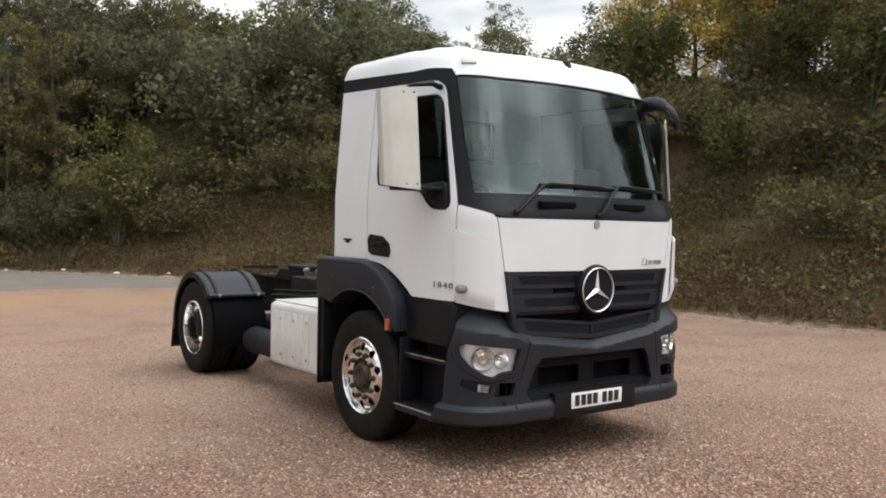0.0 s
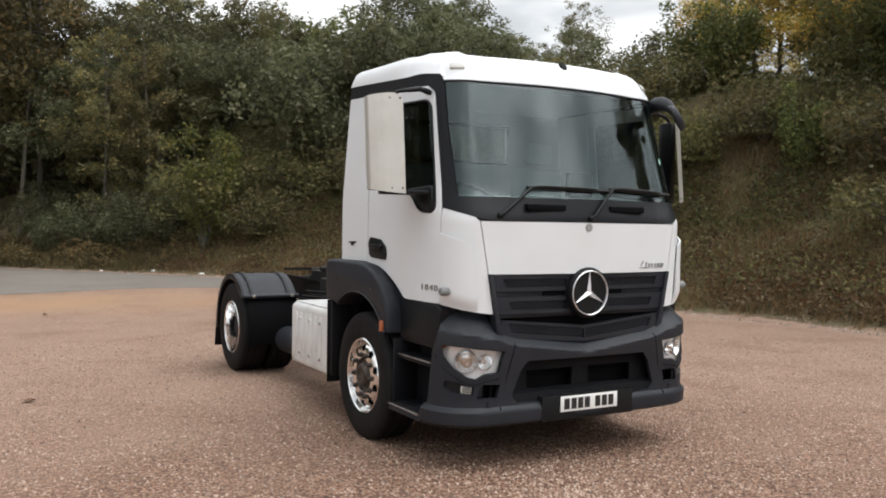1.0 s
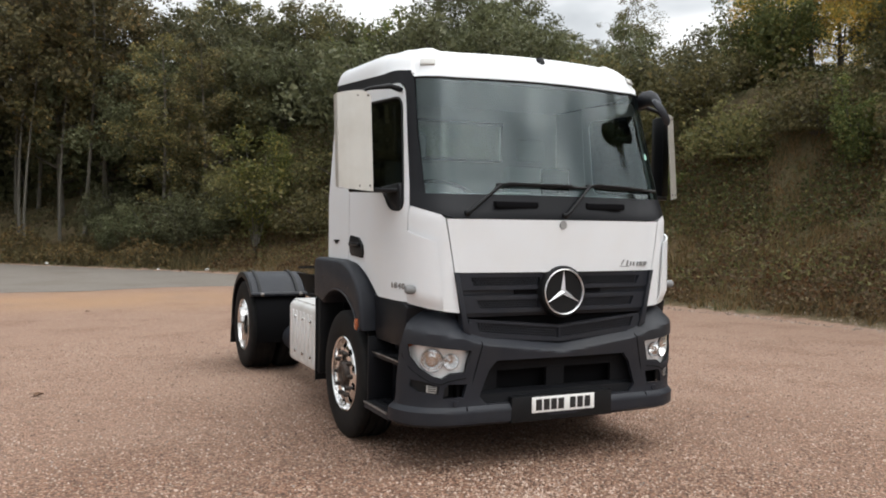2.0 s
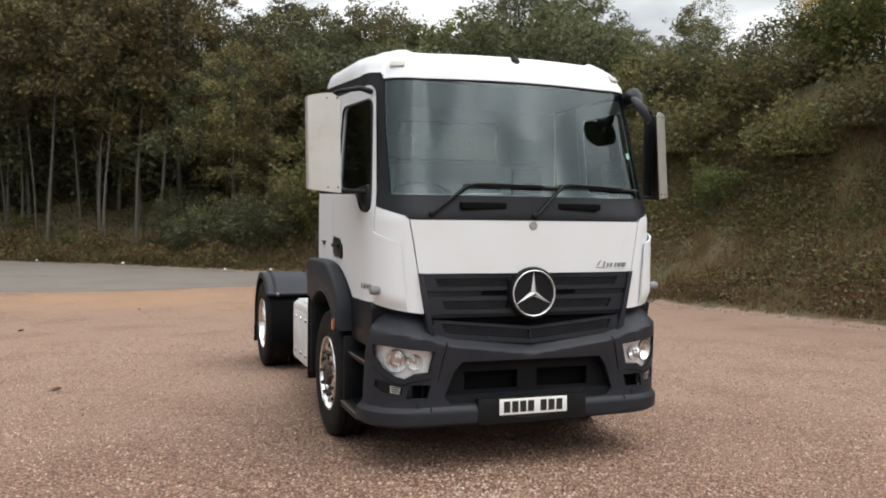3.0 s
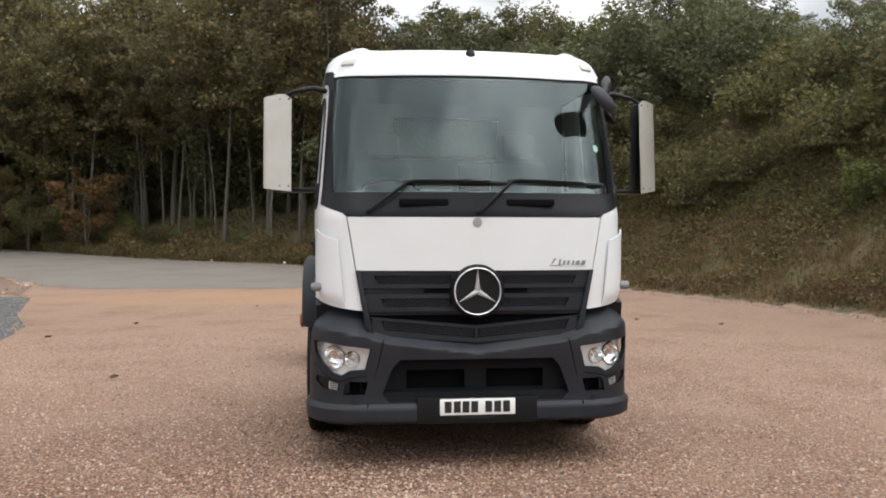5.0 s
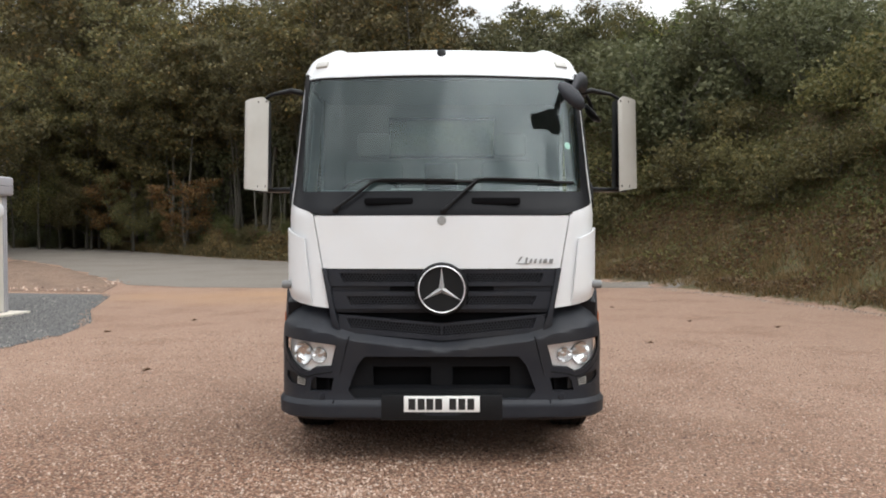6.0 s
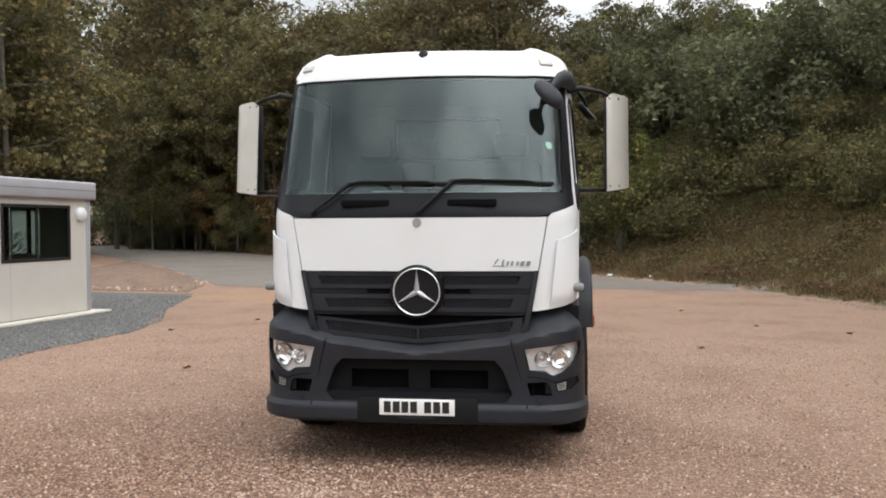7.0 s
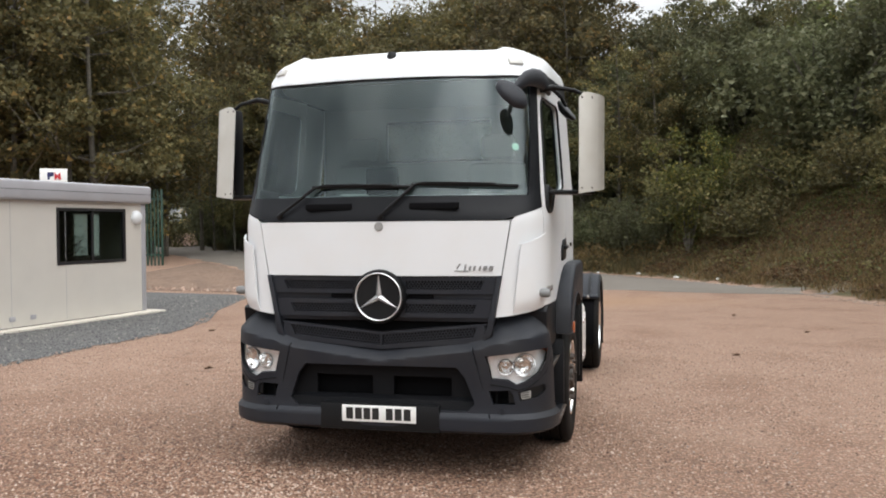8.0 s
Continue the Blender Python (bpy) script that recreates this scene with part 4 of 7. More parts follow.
# near-black box behind the inlets, shade of their depth as colour
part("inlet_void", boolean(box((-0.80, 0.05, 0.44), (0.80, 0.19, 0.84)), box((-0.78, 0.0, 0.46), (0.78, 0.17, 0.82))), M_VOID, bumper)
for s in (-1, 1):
    # near-black plate behind the fog opening, recess shade as colour
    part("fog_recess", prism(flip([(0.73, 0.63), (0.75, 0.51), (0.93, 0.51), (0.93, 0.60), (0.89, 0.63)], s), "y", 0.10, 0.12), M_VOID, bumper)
    part("tow_cap", lathe([(0, 0), (0, 0.02), (0.004, 0.022)], 14, "y", (s * 0.83, -0.001, 0.485)), M_PLASTIC, bumper)
part("plate_plinth", prism([(-0.42, 0.325), (0.42, 0.325), (0.415, 0.505), (-0.415, 0.505)], "y", -0.038, 0.02, 0.008), M_BLACK, truck, "black plinth behind the number plate")
plate = part("number_plate", box((-0.26, -0.046, 0.384), (0.26, -0.0385, 0.496), 0.003), M_PLATE, truck, "white number plate with dark bars")
for x in (-0.205, -0.142, -0.082, -0.022, 0.075, 0.137, 0.199):
    part("plate_bar", box((x - 0.024, -0.0475, 0.401), (x + 0.024, -0.0462, 0.479)), M_INK, plate)

for s, _ in SIDES:
    lamp = part("headlamp", boolean(sheet(lambda u, v: bumper_plan(0.60 + 0.33 * v, s * (0.85 + 0.95 * u), -0.012), 36, 16, -0.002 * s), prism(flip(HEAD, s), "y", -0.3, 0.5), "INTERSECT"),
                M_LENS, truck, "clear headlamp with two round reflectors and amber corner")
    lamp.visible_shadow = False

    def seat(x, z, out, s=s):
        # place on the bumper's skin by x
        lo, hi = 0.0, 2.0
        for _ in range(30):
            mid = (lo + hi) / 2
            if bumper_plan(z, mid).x < abs(x):
                lo = mid
            else:
                hi = mid
        p = bumper_plan(z, lo, out)
        return Vector((s * p.x, p.y, z))
    part("lamp_bezel", tube([seat(x, z, -0.012) for x, z in HEAD + HEAD[:1]], 0.007, 6), M_BLACK, lamp)
    back = sheet(lambda u, v: bumper_plan(0.63 + 0.275 * v, s * (0.86 + 0.92 * u), -0.042), 40, 10, -0.004 * s)
    for cx, cz, r, name in ((0.99, 0.776, 0.074, "main_reflector"), (0.857, 0.768, 0.051, "dip_reflector")):
        slope = (seat(cx + 0.03, cz, 0.0).y - seat(cx - 0.03, cz, 0.0).y) / 0.06
        place = Matrix.Translation(seat(cx, cz, -0.034)) @ Euler((radians(3), 0, s * 0.85 * math.atan(slope))).to_matrix().to_4x4()
        hole = lathe([(-0.06, 0), (-0.06, r * 1.02), (0.06, r * 1.02), (0.06, 0)], 28, "y")
        hole.transform(place)
        back = boolean(back, hole)
        bm = lathe([(0.05, 0.0), (0.047, r * 0.42), (0.034, r * 0.72), (0.014, r * 0.92), (-0.002, r), (-0.005, r * 1.03), (0.0, r * 1.07), (0.03, r * 1.16)], 32, "y")
        bm.transform(place)
        part(name, bm, M_REFLECT, lamp)
        bm = lathe([(0.0, 0), (0.002, r * 0.2), (0.02, r * 0.26), (0.048, r * 0.26)], 14, "y")
        bm.transform(place)
        part("bulb_cap", bm, M_CHROME, lamp)
        bm = lathe([(-0.006, r * 1.02), (-0.010, r * 1.06), (-0.004, r * 1.10), (0.004, r * 1.06), (-0.006, r * 1.02)], 32, "y")
        bm.transform(place)
        part("reflector_ring", bm, M_INTERIOR, lamp)
    part("lamp_chrome", back, M_LAMP_TRIM, lamp)
    part("lamp_seam", tube([seat(x, z, 0.001) for x, z in ((1.128, 0.90), (1.127, 0.80), (1.095, 0.715), (1.045, 0.668), (0.99, 0.633), (0.93, 0.618), (0.885, 0.636), (0.82, 0.648), (0.755, 0.655))], 0.0055, 6), M_INLET, lamp)
    tri = [(1.06, 0.886), (1.115, 0.892), (1.112, 0.84), (1.095, 0.856)]
    bm = boolean(sheet(lambda u, v: bumper_plan(0.60 + 0.33 * v, s * (0.85 + 0.95 * u), -0.02), 36, 16, -0.004 * s), prism(flip(tri, s), "y", -0.3, 0.5), "INTERSECT")
    part("amber_indicator", bm, M_AMBER, lamp)
    bm = sheet(lambda u, v: bumper_plan(0.535 + 0.12 * v, s * (1.15 + 0.65 * u), -0.014), 20, 6, -0.012 * s)
    low_lamp = part("corner_lamp", bm, M_BLACK, truck, "dark corner lamp with clear light block")
    bm = boolean(sheet(lambda u, v: bumper_plan(0.50 + 0.2 * v, s * (0.85 + 0.95 * u), -0.006), 36, 8, -0.012 * s), prism(flip([(0.95, 0.60), (0.955, 0.556), (1.01, 0.562), (1.01, 0.61)], s), "y", -0.3, 0.5), "INTERSECT")
    part("light_block", bm, M_MARKER, low_lamp)
    for z in (0.569, 0.583, 0.597):
        part("light_bar", tube([seat(0.957, z, -0.002), seat(0.98, z + 0.002, -0.002), seat(1.006, z + 0.004, -0.002)], 0.0035, 5), M_BLACK, low_lamp)

    # ---- entry steps and wheel-arch of the cab ----
    w = part("step_well", box((min(s * 0.94, s * 0.97), 0.20, 0.35), (max(s * 0.94, s * 0.97), 0.95, 1.17)), M_BLACK_PANEL, truck)
    part("upper_cladding", prism([(0.22, 1.12), (0.30, 1.155), (0.86, 1.165), (0.86, 0.93), (0.80, 0.84), (0.32, 0.84), (0.25, 0.95)], "x", s * 0.9, s * 1.105, 0.015), M_BLACK_PANEL, truck)
    for z, x1 in ((0.745, 1.13), (0.385, 1.165)):
        t = part("step", box((min(s * 0.9, s * x1), 0.27, z - 0.035), (max(s * 0.9, s * x1), 0.87, z), 0.01), M_BLACK_PANEL, truck, "ribbed black entry step")
        for k in range(5):
            xx = s * (0.95 + 0.04 * k)
            part("tread_rib", box((xx - 0.006, 0.33, z), (xx + 0.006, 0.84, z + 0.006)), M_BLACK, t)
    part("step_label", box((min(s * 0.969, s * 0.973), 0.42, 0.545), (max(s * 0.969, s * 0.973), 0.46, 0.565)), M_PLATE, w)
    part("sill", prism([(0.385, 0.315), (0.385, 0.365), (0.86, 0.365), (0.90, 0.34), (0.88, 0.315)], "x", s * 0.92, s * 1.17, 0.012), M_PLASTIC, truck)
    part("step_trim", tube([(s * 1.168, 0.40, 0.362), (s * 1.17, 0.87, 0.364)], 0.008, 6), M_STEEL, truck)
    part("step_trim", tube([(s * 1.128, 0.30, 0.742), (s * 1.13, 0.84, 0.743)], 0.006, 6), M_STEEL, truck)
    part("step_edge", box((min(s * 0.96, s * 1.165), 0.80, 0.33), (max(s * 0.96, s * 1.165), 0.825, 0.86), 0.01), M_BLACK_PANEL, truck)
    inner = [(y, z) for y, z in ((1.38 - 0.65 * math.cos(t), 0.51 + 0.65 * math.sin(t)) for t in np.linspace(radians(36), radians(128), 18))]
    outer = [(2.02, 1.06), (2.03, 1.33), (2.0, 1.392), (1.93, 1.402), (1.36, 1.402), (1.22, 1.388), (1.08, 1.342), (0.95, 1.262), (0.86, 1.165), (0.82, 1.05), (0.81, 0.9)]
    arch = part("wheel_arch", prism(inner + [(1.93, 1.06)] + outer, "x", s * 0.98, s * 1.225, 0.03, 3), M_PLASTIC, truck, "dark grey plastic front wheel arch")
    lip = [Vector((s * 1.222, 1.38 - 0.655 * math.cos(t), 0.51 + 0.655 * math.sin(t))) for t in np.linspace(radians(36), radians(126), 18)]
    part("arch_lip", tube(lip, 0.009, 6), M_PLASTIC, arch)
    part("arch_lining", sheet(lambda u, v: Vector((s * (0.55 + 0.45 * v), 1.36 - 0.66 * math.cos(radians(20 + 130 * u)), 0.51 + 0.66 * math.sin(radians(20 + 130 * u)))), 16, 1, 0.01), M_VOID, arch)
    part("arch_reflector", box((min(s * 1.215, s * 1.24), 0.865, 0.90), (max(s * 1.215, s * 1.24), 0.915, 0.985), 0.006), M_AMBER, arch, "amber side marker")
    for y, z in ((1.75, 1.25), (1.1, 1.2)):
        part("arch_bolt", lathe([(0, 0), (0, 0.008), (-0.004, 0.008)], 8, "x", (s * 1.228, y, z)), M_STEEL, arch)
    part("rear_arch_panel", box((min(s * 0.98, s * 1.20), 1.93, 0.40), (max(s * 0.98, s * 1.20), 1.99, 1.08), 0.015), M_BLACK, truck)
    part("front_mudflap", box((min(s * 0.85, s * 1.22), 1.975, 0.34), (max(s * 0.85, s * 1.22), 1.99, 1.05), 0.004), M_BLACK, truck)

# ---- mirrors ----
for s, _ in SIDES:
    inner = 1.29
    mirror = part("mirror", prism([(s * (inner + 0.015), 0.53), (s * 1.43, 0.61), (s * 1.455, 0.66), (s * 1.445, 0.71), (s * (inner + 0.035), 0.70), (s * inner, 0.62)], "z", 1.945, 2.605, 0.015), M_BLACK, truck, "tall black mirror with brushed metal guard")
    def guard(u, v, s=s):
        q = [(1.278, 0.421), (1.34, 0.456), (1.40, 0.487), (1.45, 0.518), (1.479, 0.555), (1.486, 0.605)] if s < 0 else [(1.304, 0.416), (1.345, 0.441), (1.39, 0.471), (1.43, 0.503), (1.457, 0.54), (1.466, 0.585)]
        x, y = (float(np.interp(u * 5, range(6), [c[i] for c in q])) for i in (0, 1))
        low, high = 1.916 + 0.035 * u, float(np.interp(u, [0, 0.16, 0.3, 1], [2.585, 2.622, 2.622, 2.598]))
        return Vector((s * x, y + 0.066 * v, low + (high - low) * v))
    g = part("mirror_guard", sheet(guard, 20, 12, 0.006 * s), M_STAINLESS, mirror, "curved stainless steel mirror guard", smooth=60)
    for x, y in (((1.297, 0.432), (1.36, 0.467)) if s < 0 else ((1.325, 0.429), (1.39, 0.471))):
        for z in (1.955, 2.585):
            part("guard_screw", lathe([(0, 0), (0, 0.008), (0.006, 0.009)], 8, "y", (s * x, y - 0.008 + 0.066 * (z - 1.92) / 0.7, z)), M_HUB, g)
    for z0, z1 in ((2.02, 2.36), (2.39, 2.58)):
        bm = box((min(s * (inner + 0.045), s * 1.44), 0.70, z0), (max(s * (inner + 0.045), s * 1.44), 0.712, z1), 0.01)
        part("mirror_glass", bm, M_MIRROR, mirror)
    part("upper_arm", tube([(s * 1.03, 0.545, 2.65), (s * 1.05, 0.54, 2.655), (s * 1.12, 0.535, 2.67), (s * 1.27, 0.56, 2.645), (s * 1.36, 0.60, 2.60)], [0.018, 0.022, 0.02, 0.013, 0.011], 10), M_BLACK, mirror)
    part("lower_arm", prism([(s * 1.08, 0.40), (s * 1.14, 0.40), (s * 1.40, 0.58), (s * 1.38, 0.66), (s * 1.2, 0.66), (s * 1.08, 0.58)], "z", 1.915, 1.945, 0.01), M_BLACK, mirror)
    part("arm_bracket", prism(round_poly([(0.345, 1.775), (0.57, 1.785), (0.74, 1.90), (0.76, 1.965), (0.38, 1.985)], 0.05), "x", s * 1.04, s * 1.108, 0.02), M_BLACK, mirror)
# front mirror on the left top corner: hooked arm, flat head turned to the driver
arm_line = [(1.08, 0.66, 2.655), (1.055, 0.54, 2.70), (1.035, 0.44, 2.715), (1.005, 0.33, 2.71), (0.97, 0.23, 2.685), (0.94, 0.15, 2.64), (0.915, 0.10, 2.60)]
bm = tube(arm_line, [0.03, 0.055, 0.066, 0.062, 0.052, 0.042, 0.032], 16)
for v in bm.verts:
    mid_x = float(np.interp(v.co.y, [p[1] for p in arm_line[::-1]], [p[0] for p in arm_line[::-1]]))
    v.co.x = mid_x + 0.6 * (v.co.x - mid_x)
pod = part("front_mirror", bm, M_PLASTIC, truck, "black front mirror on a short arm at the windscreen's top corner")
face = Vector((-0.62, 0.59, -0.5)).normalized()
long_axis = Vector((0.855, 0.086, -0.51))
long_axis = (long_axis - face * long_axis.dot(face)).normalized()
turn = Matrix((long_axis, face, long_axis.cross(face))).transposed().to_4x4()
place = Matrix.Translation((0.9, 0.065, 2.562)) @ turn
bm = lathe([(-0.042, 0), (-0.039, 0.42), (-0.03, 0.78), (-0.008, 0.98), (0.012, 1.0), (0.016, 0.95), (0.01, 0.92), (0.01, 0)], 28, "y")
bm.transform(place @ Matrix.Diagonal((0.125, 1.0, 0.088, 1)))
part("mirror_head", bm, M_PLASTIC, pod)
bm = lathe([(0.0, 0), (0.0, 1.0), (-0.004, 1.0)], 28, "y")
bm.transform(place @ Matrix.Translation((0, 0.0125, 0)) @ Matrix.Diagonal((0.114, 1.0, 0.079, 1)))
part("mirror_glass", bm, M_MIRROR, pod)
# kerb mirror over the left side window
bm = lathe([(-0.04, 0), (-0.035, 0.5), (-0.01, 0.95), (0.01, 1.0), (0.014, 0.9), (0.012, 0)], 20, "x")
bm.transform(Matrix.Translation((1.185, 0.87, 2.545)) @ Euler((radians(15), radians(-40), radians(-12))).to_matrix().to_4x4() @ Matrix.Diagonal((1.0, 0.085, 0.095, 1)))
part("kerb_mirror", bm, M_BLACK, pod)
part("kerb_mirror_arm", tube([(1.05, 0.62, 2.69), (1.10, 0.74, 2.685), (1.15, 0.83, 2.64), (1.18, 0.87, 2.58)], 0.014, 8), M_BLACK, pod)

# ---- wipers ----
for piv, elb, tip in (((-0.735, 1.775), (-0.47, 1.975), (0.235, 1.968)), ((0.012, 1.765), (0.25, 1.985), (0.92, 1.965))):
    def on(x, z, out):
        return cab_plan(z, math.copysign(at_x(z, abs(x)), x), out)
    w = part("wiper", tube([on(*piv, 0.02), on(piv[0] + 0.02, piv[1] + 0.02, 0.035), on(*elb, 0.035), on(elb[0] + 0.06, elb[1] + 0.006, 0.035)], [0.018, 0.013, 0.011, 0.009], 8), M_BLACK, truck, "black wiper resting along the windscreen's foot")
    part("wiper_pivot", lathe([(0.03, 0.022), (-0.02, 0.022), (-0.028, 0.014), (-0.03, 0)], 14, "y", on(*piv, 0.0)), M_BLACK, w)
    line = [on(elb[0] - 0.03 + (tip[0] - elb[0] + 0.03) * k / 10, elb[1] + (tip[1] - elb[1]) * k / 10, 0.022) for k in range(11)]
    part("wiper_blade", tube(line, 0.012, 6), M_BLACK, w)
    part("wiper_bow", tube([p + Vector((0, -0.014, 0.012)) for p in line[1:9]], 0.007, 5), M_BLACK, w)

# ---- inside the cab ----
part("dashboard", prism([(0.20, 1.86), (0.23, 1.905), (0.45, 1.925), (0.62, 1.90), (0.74, 1.80), (0.78, 1.5), (0.20, 1.5)], "x", -0.9, 0.9, 0.02), M_INTERIOR, truck, "grey dashboard")
part("dash_unit", box((-0.122, 0.085, 1.915), (0.11, 0.14, 2.105), 0.02), M_BLACK, truck, "black unit standing on the dashboard")
part("dash_paper", box((-0.36, 0.24, 1.924), (-0.14, 0.36, 1.93)), M_PLATE, truck)
part("steering_wheel", lathe([(math.cos(t) * 0.016, 0.22 + math.sin(t) * 0.016) for t in np.linspace(0, 2 * math.pi, 9)], 28, "z"), M_BLACK, truck)
bpy.data.objects["steering_wheel"].matrix_local = Matrix.Translation((-0.55, 0.80, 1.93)) @ Euler((radians(28), 0, 0)).to_matrix().to_4x4()
for x in (-0.58, 0.58):
    seat_ob = part("seat", box((x - 0.26, 0.95, 1.45), (x + 0.26, 1.45, 1.62), 0.05), M_INTERIOR_DARK, truck, "dark grey cab seat")
    part("backrest", box((x - 0.25, 1.38, 1.6), (x + 0.25, 1.54, 2.22), 0.06), M_INTERIOR_DARK, seat_ob)
    part("headrest", box((x - 0.14, 1.40, 2.25), (x + 0.14, 1.50, 2.45), 0.04), M_INTERIOR_DARK, seat_ob)
part("rear_lining", boolean(box((-1.05, BACK - 0.06, 1.3), (1.05, BACK - 0.035, 2.77)), box((-0.46, BACK - 0.2, 2.28), (0.46, BACK + 0.2, 2.60))), M_INTERIOR_DARK, truck)

# ---- wheels ----
R = 0.505


def tyre_profile(w):
    h = w / 2
    p = [(-h * 0.86, 0.292), (-h * 0.95, 0.32), (-h, 0.37), (-h, 0.42), (-h * 0.96, 0.465), (-h * 0.88, R - 0.014), (-h * 0.8, R - 0.004)]
    for g in (-0.5, 0.0, 0.5):
        p += [(h * (g - 0.09), R), (h * (g - 0.07), R - 0.013), (h * (g + 0.07), R - 0.013), (h * (g + 0.09), R)]
    return p + [(-a, b) for a, b in p[:7][::-1]]


def build_wheel(name, at, s, deep, parent, label):
    """Tyre, polished rim with ten hand holes, hub and nuts; s: the side that it faces."""
    x = at[0]
    tyre = part("tyre", lathe(tyre_profile(0.30), 56, "x"), M_RUBBER, parent, label)
    tyre.matrix_local = Matrix.Translation(at)
    o = s * 0.128
    bm = lathe([(o + s * 0.010, 0.300), (o + s * 0.016, 0.293), (o + s * 0.008, 0.282), (o - s * 0.03, 0.276), (o - s * (0.05 if not deep else 0.17), 0.262)], 48, "x")
    part("rim", bm, M_CHROME, tyre)
    if not deep:
        # disc bulging outwards, with round holes
        disc = lathe([(o - s * 0.05, 0.264), (o - s * 0.012, 0.25), (o + s * 0.004, 0.225), (o + s * 0.006, 0.185), (o + s * 0.006, 0.14), (o - s * 0.012, 0.135), (o - s * 0.03, 0.18), (o - s * 0.06, 0.255), (o - s * 0.05, 0.264)], 60, "x")
        holes = bmesh.new()
        for k in range(10):
            t = 2 * math.pi * (k + 0.5) / 10
            lathe([(-0.3, 0), (-0.3, 0.031), (0.3, 0.031), (0.3, 0)], 12, "x", (0, 0.222 * math.cos(t), 0.222 * math.sin(t)), bm=holes)
        part("wheel_disc", boolean(disc, holes), M_CHROME, tyre)
        part("brake_drum", lathe([(o - s * 0.06, 0), (o - s * 0.06, 0.24), (o - s * 0.2, 0.25)], 32, "x"), M_VOID, tyre)
        part("hub", lathe([(o - s * 0.03, 0.142), (o - s * 0.02, 0.136), (o - s * 0.016, 0.104), (o + s * 0.014, 0.097), (o + s * 0.03, 0.086), (o + s * 0.034, 0.06), (o + s * 0.026, 0.05), (o + s * 0.026, 0)], 36, "x"), M_HUB, tyre, "greasy dark steel hub")
        ring_r, ring_o = 0.168, o + s * 0.004
    else:
        part("wheel_disc", lathe([(o - s * 0.17, 0.265), (o - s * 0.165, 0.235), (o - s * 0.15, 0.17), (o - s * 0.15, 0.0)], 48, "x"), M_CHROME, tyre)
        part("hub", lathe([(o - s * 0.155, 0.125), (o - s * 0.10, 0.12), (o - s * 0.06, 0.105), (o - s * 0.045, 0.07), (o - s * 0.043, 0)], 36, "x"), M_CHASSIS, tyre)
        ring_r, ring_o = 0.168, o - s * 0.152
    nut = lathe([(0, 0.024), (s * 0.005, 0.024), (s * 0.006, 0.017), (s * 0.024, 0.016), (s * 0.032, 0.01), (s * 0.033, 0)], 8, "x")
    me = mesh_of("wheel_nut", nut, M_HUB)
    for k in range(10):
        t = 2 * math.pi * k / 10
        o2 = part("wheel_nut", me, None, tyre)
        o2.location = (ring_o, ring_r * math.cos(t), ring_r * math.sin(t))
    return tyre


FRONT_Y, REAR_Y = 1.33, 4.89
for s, _ in SIDES:
    build_wheel("front_wheel", (s * 1.04, FRONT_Y, R - 0.008), s, False, truck, "front tyre with polished alloy wheel")
    build_wheel("rear_wheel", (s * 1.085, REAR_Y, R - 0.008), s, True, truck, "rear tyre with deep polished rim")
    inner_tyre = part("inner_tyre", lathe(tyre_profile(0.30), 40, "x"), M_RUBBER, truck)
    inner_tyre.location = (s * 0.74, REAR_Y, R - 0.008)

